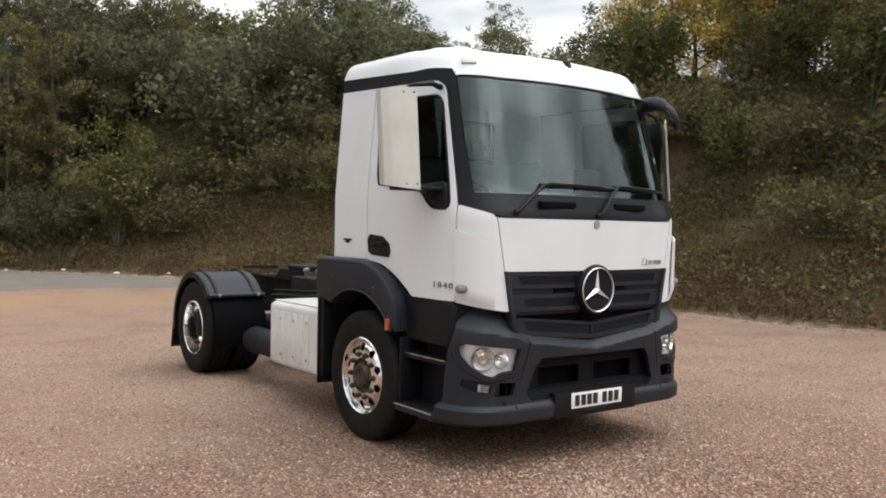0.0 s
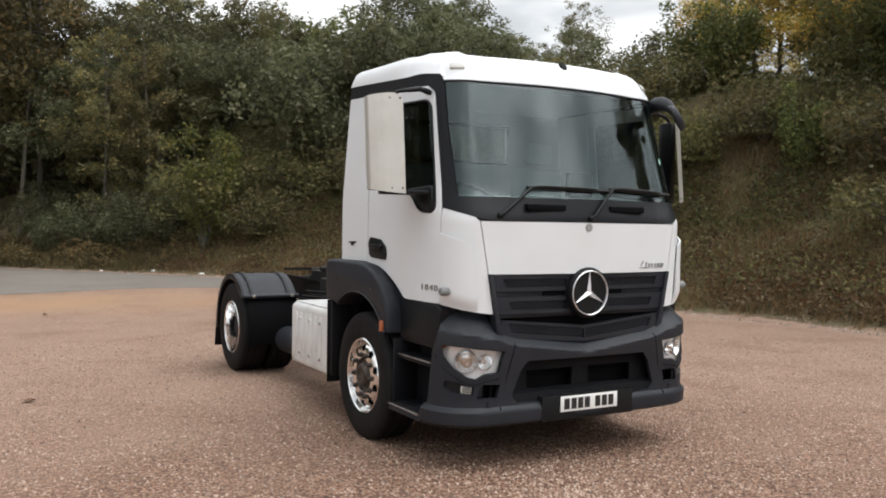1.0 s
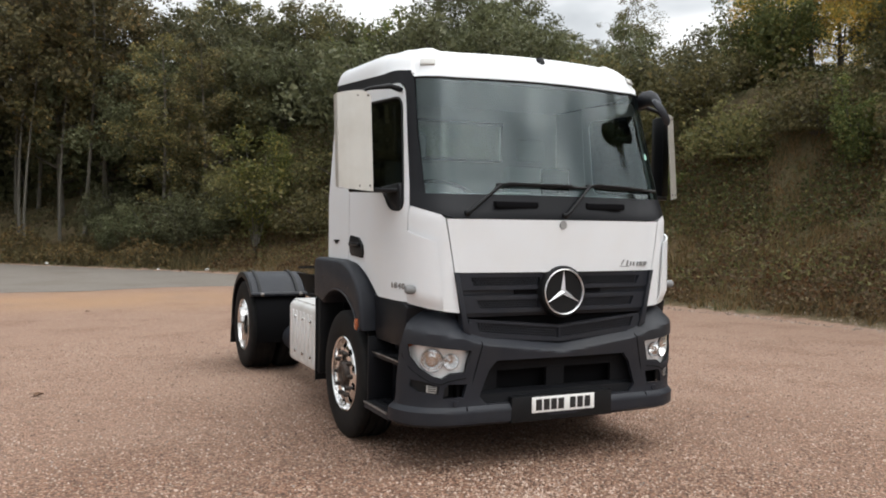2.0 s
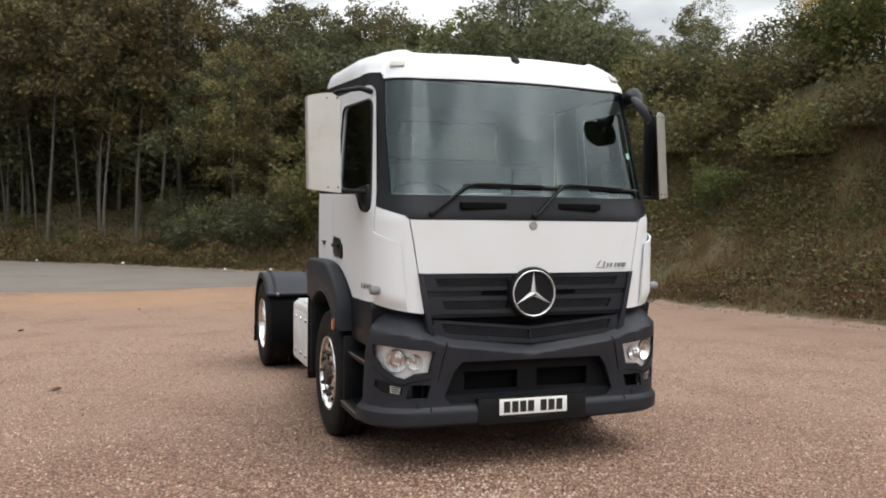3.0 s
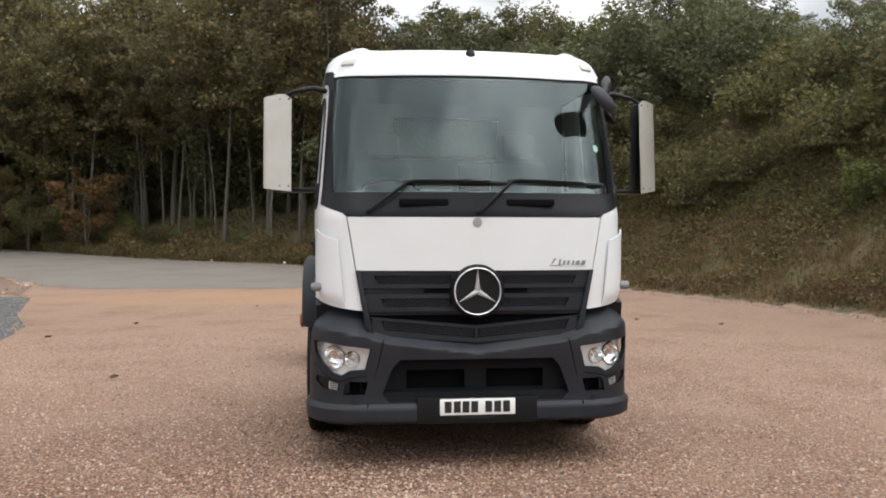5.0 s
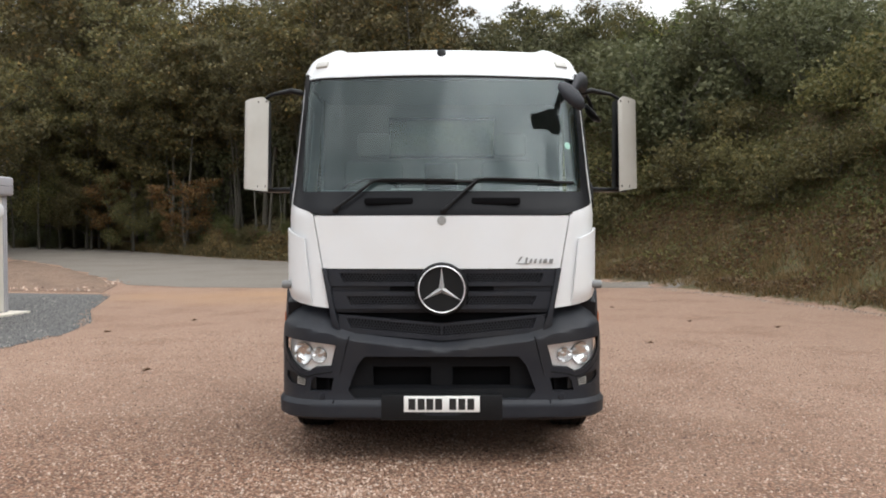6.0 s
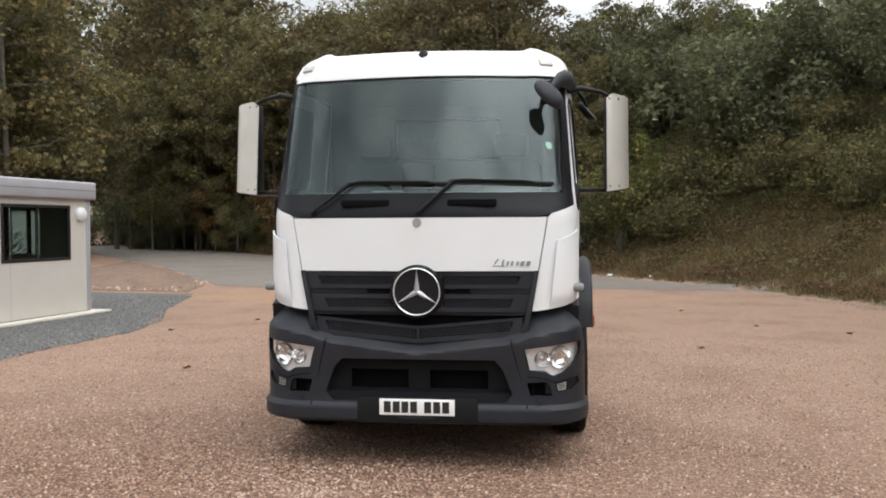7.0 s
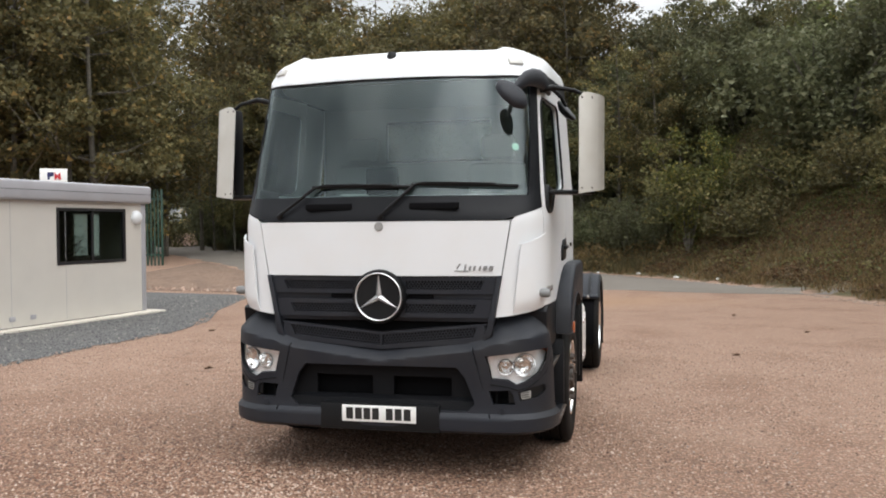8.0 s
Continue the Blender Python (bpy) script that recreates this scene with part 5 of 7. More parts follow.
# ---- chassis and rear equipment ----
for s, _ in SIDES:
    part("chassis_rail", prism([(s * 0.36, 0.80), (s * 0.43, 0.80), (s * 0.43, 0.815), (s * 0.375, 0.815), (s * 0.375, 1.045), (s * 0.43, 1.045), (s * 0.43, 1.06), (s * 0.36, 1.06)], "y", 1.0, 5.72), M_CHASSIS, truck)
    # rear mudguard: ribbed half-round shell, bar with bolts, flap
    t0, t1 = radians(-8), radians(142)

    def shell(u, v, s=s):
        t = t0 + (t1 - t0) * u
        r = 0.605 - 0.03 * max(0, abs(2 * v - 1) - 0.93) / 0.07
        return Vector((s * (0.60 + 0.64 * v), REAR_Y + r * math.cos(t), R + r * math.sin(t)))
    guard_ob = part("mudguard", sheet(shell, 40, 30, 0.012), M_PLASTIC, truck, "smooth black plastic rear mudguard with straps", smooth=30)
    for v0 in (0.17, 0.83):
        part("strap", sheet(lambda u, v: shell(u, v0 + 0.045 * (v - 0.5)) + Vector((0, 0.018 * math.cos(t0 + (t1 - t0) * u), 0.018 * math.sin(t0 + (t1 - t0) * u))), 40, 1, 0.006), M_BLACK, guard_ob)
    # added near-black sheet, covers the treads so the gap stays dark
    part("front_shield", sheet(lambda u, v: Vector((s * (0.61 + 0.58 * v), REAR_Y + 0.575 * math.cos(t1 + 0.95 * u), R + 0.575 * math.sin(t1 + 0.95 * u))), 14, 4, 0.008), M_VOID, guard_ob, "matt black sheet added to keep the rear tyres dark")
    side_poly = [(REAR_Y + 0.605 * math.cos(t), R + 0.605 * math.sin(t)) for t in np.linspace(t0, t1, 24)] + [(REAR_Y + 0.545 * math.cos(t), R + 0.545 * math.sin(t)) for t in np.linspace(t1, t0, 24)]
    part("mudguard_side", prism(side_poly, "x", s * 1.225, s * 1.243, 0.004), M_BLACK, guard_ob)
    y_f, z_f = REAR_Y + 0.61 * math.cos(t1), R + 0.61 * math.sin(t1)
    part("guard_bar", tube([(s * 0.60, y_f - 0.01, z_f), (s * 1.235, y_f - 0.01, z_f)], 0.026, 8), M_PLASTIC, guard_ob)
    for x in (0.68, 1.12):
        part("guard_bolt", lathe([(0.014, 0.022), (0, 0.022), (-0.008, 0.014), (-0.01, 0)], 8, "y", (s * x, y_f - 0.044, z_f)), M_STEEL, guard_ob)
    part("mudflap", prism([(REAR_Y + 0.60, 0.52), (REAR_Y + 0.615, 0.52), (REAR_Y + 0.68, 0.20), (REAR_Y + 0.665, 0.20)], "x", s * 0.62, s * 1.24, 0.003), M_BLACK, guard_ob, "hanging rubber mudflap")
    # ribbed box tank with rivets
    tank = part("fuel_tank" if s > 0 else "side_tank", box((min(s * 0.60, s * 1.175), 2.07, 0.365), (max(s * 0.60, s * 1.175), 3.03, 0.945), 0.055, 4), M_TANK, truck, "silver ribbed box tank")
    for k in range(6):
        y = 2.24 + 0.125 * k
        part("tank_rib", box((min(s * 1.168, s * 1.186), y - 0.024, 0.435), (max(s * 1.168, s * 1.190), y + 0.024, 0.865), 0.007), M_TANK, tank)
        if k % 2 == 0:
            for z in (0.49, 0.81):
                part("tank_rivet", lathe([(0, 0), (0, 0.011), (-s * 0.004, 0.017), (-s * 0.012, 0.018)], 10, "x", (s * 1.2, y, z)), M_CHROME, tank)
    part("tank_lid", box((min(s * 0.62, s * 1.13), 2.10, 0.945), (max(s * 0.62, s * 1.13), 3.0, 0.957), 0.005), M_TANK, tank)
    part("air_tank", lathe([(3.04, 0), (3.045, 0.10), (3.07, 0.128), (4.18, 0.14), (4.225, 0.125), (4.25, 0.06), (4.252, 0)], 24, "y", (s * 0.80, 0, 0.42)), M_PLASTIC, truck, "dark grey cylindrical air tank")
part("front_axle", box((-0.9, FRONT_Y - 0.06, 0.36), (0.9, FRONT_Y + 0.06, 0.50), 0.02), M_CHASSIS, truck)
part("rear_axle", lathe([(-0.9, 0), (-0.9, 0.09), (-0.25, 0.11), (-0.18, 0.22), (0.18, 0.22), (0.25, 0.11), (0.9, 0.09), (0.9, 0)], 20, "x", (0, REAR_Y, R)), M_CHASSIS, truck)
part("gearbox", box((-0.34, 1.2, 0.52), (0.34, 2.9, 1.0), 0.06), M_CHASSIS, truck)
for y in (2.2, 3.3, 4.2, 5.66):
    part("cross_member", box((-0.37, y - 0.05, 0.84), (0.37, y + 0.05, 1.02), 0.01), M_CHASSIS, truck)
# fifth wheel
fifth = part("fifth_wheel", prism([(0.46 * math.cos(t), 4.0 - 0.46 * math.sin(t)) for t in np.linspace(radians(-60), radians(240), 26)] + [(-0.14, 4.38), (-0.05, 4.05), (0.05, 4.05), (0.14, 4.38)], "z", 1.165, 1.215, 0.008), M_CHASSIS, truck, "greasy black fifth wheel coupling")
for s in (-1, 1):
    part("coupling_bracket", prism([(3.55, 1.05), (4.45, 1.05), (4.3, 1.165), (3.7, 1.165)], "x", s * 0.36, s * 0.46), M_CHASSIS, fifth)
    part("loading_ramp", prism([(4.40, 1.165), (4.42, 1.195), (5.36, 1.145), (5.36, 1.115)], "x", s * 0.30, s * 0.44), M_CHASSIS, truck)
# catwalk, pipes and coils behind the cab
walkway = part("catwalk", box((-0.62, 2.15, 1.10), (0.62, 3.1, 1.125), 0.004), M_CHASSIS, truck, "black metal catwalk")
for k in range(9):
    part("catwalk_rib", box((-0.6, 2.2 + 0.1 * k, 1.125), (0.6, 2.22 + 0.1 * k, 1.133)), M_STEEL, walkway)
part("rear_cross_tube", tube([(-0.75, 2.02, 1.12), (-0.75, 2.02, 1.36), (0.75, 2.02, 1.36), (0.75, 2.02, 1.12)], 0.025, 8), M_CHASSIS, truck)
part("valve_block", box((-0.72, 2.32, 1.02), (-0.52, 2.52, 1.19), 0.015), M_CHASSIS, truck)
part("battery_box", box((-0.60, 3.15, 0.78), (-0.40, 3.75, 1.12), 0.02), M_CHASSIS, truck)
part("filter_can", lathe([(1.0, 0), (1.0, 0.07), (1.16, 0.07), (1.185, 0.05), (1.19, 0)], 16, "z", (-0.62, 2.78, 0)), M_STEEL, truck)
for j, y in enumerate((2.12, 2.2)):
    pts = [(-0.5 + 0.16 * j + 0.05 * math.cos(k * 0.9), y + 0.05 * math.sin(k * 0.9), 1.14 + 0.006 * k) for k in range(40)]
    part("coiled_hose", tube(pts, 0.009, 5), M_RUBBER, truck, "coiled black air hose")
for x, z in ((-0.66, 1.0), (-0.62, 0.96), (-0.70, 0.95)):
    part("pipe", tube([(x, 2.0, z), (x + 0.03, 2.6, z + 0.05), (x - 0.02, 3.2, z), (x + 0.05, 4.1, z - 0.05)], 0.014, 6), M_CHASSIS, truck)
for x, y in ((-0.52, 3.3), (-0.5, 3.6), (-0.56, 2.95)):
    part("air_coupling", lathe([(0, 0.02), (0.06, 0.02), (0.07, 0.035), (0.1, 0.035), (0.11, 0.02), (0.112, 0)], 12, "z", (x, y, 1.10)), M_STEEL, truck)
part("pipe_loop", tube([(-0.56, 2.35 + 0.16 * math.cos(k * 0.42), 1.2 + 0.075 * math.sin(k * 0.42)) for k in range(16)], 0.012, 6), M_STEEL, truck, "pale looped air pipe behind the cab")
part("tank_fitting", tube([(-0.86, 2.16, 0.985), (-0.86, 2.3, 0.99), (-0.86, 2.46, 0.98), (-0.86, 2.48, 0.94)], [0.022, 0.016, 0.02, 0.02], 8), M_STEEL, truck)
part("tail_beam", box((-1.15, 5.66, 0.55), (1.15, 5.72, 0.72), 0.015), M_CHASSIS, truck)
# ---- portable cabin beside the yard ----
M_CABIN = material("cabin_panel", (0.53, 0.5, 0.455), 0.55, grain=(0.49, 0.46, 0.42), grain_size=2, grain_amount=0.3, stain=(0.56, 0.52, 0.46), stain_size=0.9, stain_amount=0.3, bump=0.0004, bump_size=80)
M_FASCIA = material("cabin_roof_trim", (0.36, 0.355, 0.375), 0.5, grain=(0.32, 0.315, 0.335), grain_size=3, grain_amount=0.3, stain=(0.27, 0.26, 0.26), stain_size=1.2, stain_amount=0.3)
M_CONCRETE = material("pale_concrete", (0.62, 0.58, 0.5), 0.85, grain=(0.5, 0.46, 0.4), grain_size=25, grain_amount=0.4, stain=(0.4, 0.36, 0.3), stain_size=2, stain_amount=0.4, bump=0.002, bump_size=60)
M_FRAME = material("window_frame_black", (0.012, 0.012, 0.014), 0.45)
M_FROST = bpy.data.materials.new("frosted_pane")
M_FROST.use_nodes = True
_fn, _fl = M_FROST.node_tree.nodes, M_FROST.node_tree.links
_fn["Principled BSDF"].inputs["Base Color"].default_value = (0.66, 0.76, 0.71, 1)
_fn["Principled BSDF"].inputs["Roughness"].default_value = 0.45
_ft, _fm = _fn.new("ShaderNodeBsdfTranslucent"), _fn.new("ShaderNodeMixShader")
_ft.inputs[0].default_value = (0.75, 0.85, 0.8, 1)
_fm.inputs[0].default_value = 0.75
_fl.new(_fn["Principled BSDF"].outputs[0], _fm.inputs[1])
_fl.new(_ft.outputs[0], _fm.inputs[2])
_fl.new(_fm.outputs[0], _fn["Material Output"].inputs[0])
M_PANE = glass("cabin_glass", (0.62, 0.68, 0.66), 0.015, 1.5)
M_GREEN_METAL = material("green_fence_paint", (0.012, 0.05, 0.034), 0.5, stain=(0.05, 0.06, 0.05), stain_size=3, stain_amount=0.3)
M_RED = material("sign_red", (0.5, 0.03, 0.04), 0.5)
M_NAVY = material("sign_navy", (0.02, 0.025, 0.1), 0.5)

cabin = thing("portable_cabin", "pale grey portable cabin with flat roof and dark window, on chippings", "cabin", at=(-8.1, 10.08, 0))
cabin.rotation_euler = (0, 0, radians(-97.9))
# local: x along the front wall from the near corner, y outwards from the wall
CL, CD = 6.2, 2.6
wall_f = boolean(box((0.0, -0.06, 0.06), (CL, 0.0, 2.24)), box((0.57, -0.2, 1.075), (2.30, 0.2, 2.085)))
part("front_wall", wall_f, M_CABIN, cabin, smooth=0)
wall_e = boolean(box((0.0, -CD, 0.06), (0.06, -0.06, 2.24)), box((-0.2, -1.80, 1.16), (0.2, -1.12, 2.02)))
end = part("end_wall", wall_e, M_CABIN, cabin, smooth=0)
part("far_end_wall", box((CL - 0.06, -CD, 0.06), (CL, -0.06, 2.24)), M_CABIN, cabin)
part("rear_wall", box((0.06, -CD, 0.06), (CL - 0.06, -CD + 0.06, 2.24)), M_CABIN, cabin)
part("floor_deck", box((0.0, -CD, 0.0), (CL, -0.01, 0.058)), M_FRAME, cabin)
part("roof_deck", box((-0.10, -CD - 0.1, 2.21), (CL + 0.1, 0.10, 2.555), 0.045, 3), M_FASCIA, cabin, "grey rounded roof edge")
part("roof_seam", box((-0.102, -CD - 0.102, 2.385), (CL + 0.102, 0.103, 2.392)), M_FRAME, cabin)
for x in (0.0, 0.062):
    part("corner_post", box((x - 0.002, -0.03, 0.06), (x + 0.05, 0.014, 2.21), 0.006), M_FASCIA, cabin)
for k in range(1, 5):
    part("wall_joint", box((0.3 + 1.2 * k + 0.6, 0.0, 0.08), (0.306 + 1.2 * k + 0.6, 0.002, 2.2)), M_FASCIA, cabin)
win = part("window", boolean(box((0.56, -0.05, 1.065), (2.31, 0.008, 2.095)), box((0.62, -0.2, 1.12), (2.25, 0.2, 2.04))), M_FRAME, cabin, "dark framed sliding window", smooth=0)
part("pane", box((0.62, -0.028, 1.12), (2.25, -0.024, 2.04)), M_PANE, win).visible_shadow = False
part("window_mullion", box((1.40, -0.04, 1.12), (1.45, -0.005, 2.04)), M_FRAME, win)
part("frosted_pane", sheet(lambda u, v: Vector((0.03, -1.80 + 0.68 * u, 1.16 + 0.86 * v)), 1, 1), M_FROST, end)
part("end_mullion", box((0.015, -1.44, 1.16), (0.05, -1.34, 2.02)), M_FRAME, end)
part("bulkhead_lamp", lathe([(0, 0.135), (0.03, 0.138), (0.065, 0.12), (0.085, 0.075), (0.09, 0)], 28, "y", (0.27, 0.0, 1.93)), M_WHITE, cabin, "round white bulkhead lamp")
for x in (2.86, 3.30):
    part("wall_vent", box((x - 0.06, 0.0, 0.16), (x + 0.06, 0.012, 0.24), 0.004), M_FASCIA, cabin)
plant_pot = thing("potted_plant", "dark leafy plant inside the cabin window", "plant", at=(-8.75, 8.75, 0.058))
part("pot_stand", lathe([(0, 0), (0, 0.14), (0.85, 0.17), (0.87, 0.14), (0.87, 0)], 16, "z"), M_FRAME, plant_pot)
_r = np.random.default_rng(77)
part("plant_leaves", raw_mesh("plant_leaves", (lambda c: np.stack([c - (0.05, 0, 0), c + (0, 0.03, 0.02), c + (0.05, 0.01, 0.05), c + (0, -0.03, 0.01)], 1))(np.array([0, 0, 1.25]) + _r.normal(0, 1, (160, 3)) * (0.12, 0.12, 0.17)), 4, M_FRAME), None, plant_pot)
kerb = thing("kerb_slab", "pale concrete slab edge at the cabin's foot", "kerb", kind="structure", at=(-8.1, 10.08, 0))
kerb.rotation_euler = (0, 0, radians(-97.9))
for k in range(7):
    part("slab", box((-0.24 + 0.92 * k, -0.3 if k == 0 else 0.01, 0.002), (-0.24 + 0.92 * k + 0.914, 0.30 + 0.004 * (k % 2), 0.05), 0.008), M_CONCRETE, kerb)
# sign on a post behind the cabin
sign = thing("notice_board", "small white board with red and navy shapes behind the cabin", "sign", at=(-12.35, 12.9, 0))
sign.rotation_euler = (0, 0, radians(35))
part("board", box((-0.31, -0.02, 2.55), (0.31, 0.0, 3.2), 0.004), M_PLATE, sign)
part("post", tube([(0, 0.02, -0.2), (0, 0.02, 2.9)], 0.03, 8), M_STEEL, sign)
part("navy_shape", prism([(-0.14, 2.93), (-0.14, 3.11), (0.0, 3.11), (0.0, 3.02), (-0.08, 3.0), (-0.09, 2.93)], "y", -0.026, -0.0215), M_NAVY, sign)
part("red_shape", prism([(0.02, 2.93), (0.02, 3.11), (0.08, 3.04), (0.15, 3.11), (0.17, 2.93), (0.11, 2.93), (0.09, 3.0), (0.06, 2.93)], "y", -0.026, -0.0215), M_RED, sign)
# green palisade fence
fence = thing("palisade_fence", "dark green metal palisade fence panel by the lane", "fence", at=(-20.4, 30.4, 0))
fence.rotation_euler = (0, 0, radians(32))
for k in range(14):
    x = -1.9 + 0.16 * k
    part("pale", prism([(x - 0.035, -0.1), (x + 0.035, -0.1), (x + 0.035, 3.45), (x, 3.6), (x - 0.035, 3.45)], "y", -0.01, 0.01), M_GREEN_METAL, fence)
for z in (0.5, 3.1):
    part("fence_rail", box((-2.0, 0.01, z - 0.03), (0.35, 0.06, z + 0.03)), M_GREEN_METAL, fence)
for x in (-2.0, 0.35):
    part("fence_post", box((x - 0.05, 0.0, -0.3), (x + 0.05, 0.1, 3.55), 0.005), M_GREEN_METAL, fence)
# ---- vegetation ----
M_BARK = material("bark", (0.085, 0.075, 0.062), 0.9, grain=(0.14, 0.125, 0.1), grain_size=12, grain_amount=0.5, stain=(0.045, 0.05, 0.03), stain_size=3, stain_amount=0.5, bump=0.01, bump_size=30)
M_PALE_BARK = material("pale_bark", (0.12, 0.108, 0.088), 0.85, grain=(0.09, 0.082, 0.066), grain_size=9, grain_amount=0.45, stain=(0.09, 0.085, 0.06), stain_size=2, stain_amount=0.5, bump=0.006, bump_size=30)
M_LEAF_DARK = foliage("leaf_dark_green", [(0.066, 0.071, 0.037), (0.10, 0.107, 0.052), (0.135, 0.14, 0.07), (0.2, 0.2, 0.115)], (0, 0.4, 0.8, 1.0))
M_LEAF_OLIVE = foliage("leaf_olive", [(0.085, 0.083, 0.036), (0.135, 0.128, 0.052), (0.18, 0.162, 0.066), (0.26, 0.21, 0.085)], (0, 0.45, 0.85, 1.0))
M_LEAF_WOOD = foliage("leaf_brown_olive", [(0.08, 0.074, 0.04), (0.13, 0.118, 0.058), (0.175, 0.15, 0.07), (0.24, 0.18, 0.08)], (0, 0.45, 0.85, 1.0))
M_LEAF_TALL = foliage("leaf_mixed_olive", [(0.07, 0.066, 0.03), (0.125, 0.112, 0.048), (0.17, 0.145, 0.06), (0.30, 0.2, 0.07)], (0, 0.45, 0.85, 1.0))
M_LEAF_YELLOW = foliage("leaf_yellowing", [(0.18, 0.17, 0.06), (0.34, 0.28, 0.075), (0.54, 0.36, 0.08), (0.6, 0.36, 0.075)], (0, 0.4, 0.75, 1.0))
M_LEAF_RUST = foliage("leaf_rust", [(0.08, 0.052, 0.025), (0.15, 0.085, 0.035), (0.24, 0.125, 0.045), (0.17, 0.14, 0.055)], (0, 0.4, 0.75, 1.0))
M_LEAF_FRESH = foliage("leaf_fresh_green", [(0.065, 0.08, 0.03), (0.11, 0.135, 0.043), (0.16, 0.18, 0.06), (0.25, 0.225, 0.07)], (0, 0.4, 0.8, 1.0))
M_VERGE_GRASS = foliage("verge_grass", [(0.06, 0.052, 0.024), (0.10, 0.082, 0.04), (0.16, 0.12, 0.06), (0.065, 0.068, 0.027)], (0, 0.35, 0.8, 1.0), 0.7)
M_BRACKEN = foliage("verge_bracken", [(0.075, 0.052, 0.027), (0.135, 0.09, 0.042), (0.20, 0.125, 0.055), (0.09, 0.085, 0.036)], (0, 0.4, 0.75, 1.0))
M_LEAF_SAPLING = foliage("leaf_yellow_green", [(0.06, 0.07, 0.024), (0.105, 0.118, 0.034), (0.16, 0.16, 0.045), (0.3, 0.25, 0.06)], (0, 0.4, 0.8, 1.0))
M_LEAF_BROWN = foliage("leaf_dull_brown", [(0.09, 0.067, 0.04), (0.16, 0.115, 0.064), (0.23, 0.16, 0.084), (0.14, 0.125, 0.056)], (0, 0.4, 0.8, 1.0))
M_DRY_GRASS = foliage("dry_grass", [(0.12, 0.095, 0.04), (0.22, 0.155, 0.07), (0.3, 0.21, 0.1), (0.1, 0.105, 0.04)], (0, 0.35, 0.7, 1.0), 0.7)


def leaf_blades(c, size, rng, droop=0.0):
    """Three-cornered leaves at centres c, each with its own facing and size."""
    n = len(c)
    d = rng.normal(size=(n, 3))
    d[:, 2] = d[:, 2] * 0.7 - droop
    d /= np.linalg.norm(d, axis=1)[:, None]
    e = np.cross(d, rng.normal(size=(n, 3)))
    e /= np.linalg.norm(e, axis=1)[:, None] + 1e-9
    s = (size * rng.uniform(0.6, 1.35, n))[:, None]
    return np.stack([c - d * s * 0.5 - e * s * 0.4, c + e * s * 0.42 - d * s * 0.3, c + d * s * 0.62], 1)


def make_tree(name, label, seed, tall, radius, base, leaves, size, leaf_mat, bark, lean=0.06, limbs=16, thick=0.11, gaps=0.5):
    """Tapered bent trunk with limbs and twigs; the crown's leaves sit in clumps along the limbs."""
    rng = np.random.default_rng(seed)
    t = thing(name, label, "tree", "trees of the wood")
    bm = bmesh.new()
    k = 7
    line = [Vector((lean * tall * math.sin(i / k * 2 + seed) * i / k, lean * tall * math.cos(i / k * 1.7 + seed) * i / k, tall * 0.95 * i / k)) for i in range(k + 1)]
    line[0].z = -0.35
    tube(line, [thick * (1 - 0.86 * (i / k)) * (1.25 if i == 0 else 1) for i in range(k + 1)], 7, bm)
    clumps = []
    for i in range(limbs):
        f = base + (0.97 - base) * (i + rng.random()) / limbs
        p = line[min(int(f * k), k - 1)].lerp(line[min(int(f * k) + 1, k)], f * k - int(f * k))
        ang = i * 2.4 + rng.normal() * 0.4
        reach = radius * (0.35 + 0.65 * math.sin(math.pi * min(1, (f - base) / (1 - base) * 0.8 + 0.22))) * rng.uniform(0.65, 1.15)
        tip = p + Vector((math.cos(ang) * reach, math.sin(ang) * reach, reach * rng.uniform(0.15, 0.7)))
        midp = p.lerp(tip, 0.5) + Vector((0, 0, -0.06 * reach))
        r0 = thick * (1 - 0.86 * f) * 0.5
        tube([p, midp, tip], [r0, r0 * 0.6, 0.008], 4, bm)
        for s in (0.45, 0.7, 0.9, 1.05):
            q = p.lerp(tip, s) + Vector(rng.normal(size=3)) * 0.22 * reach
            clumps.append((q, reach * rng.uniform(0.2, 0.42)))
            if rng.random() < 0.6:
                tube([midp.lerp(tip, max(0, 2 * s - 1)), q], [r0 * 0.35, 0.006], 3, bm)
    part("trunk", bm, bark, t)
    w = np.array([r ** 1.6 for _, r in clumps])
    w /= w.sum()
    pick = rng.choice(len(clumps), leaves, p=w)
    cen = np.array([c[0] for c in clumps])[pick]
    rad = np.array([c[1] for c in clumps])[pick]
    off = rng.normal(size=(leaves, 3))
    off /= np.linalg.norm(off, axis=1)[:, None]
    off *= (rng.random(leaves) ** gaps)[:, None]
    off[:, 2] *= 0.75
    part("crown", raw_mesh("crown", leaf_blades(cen + off * rad[:, None], size, rng, 0.25), 3, leaf_mat), None, t)
    return t


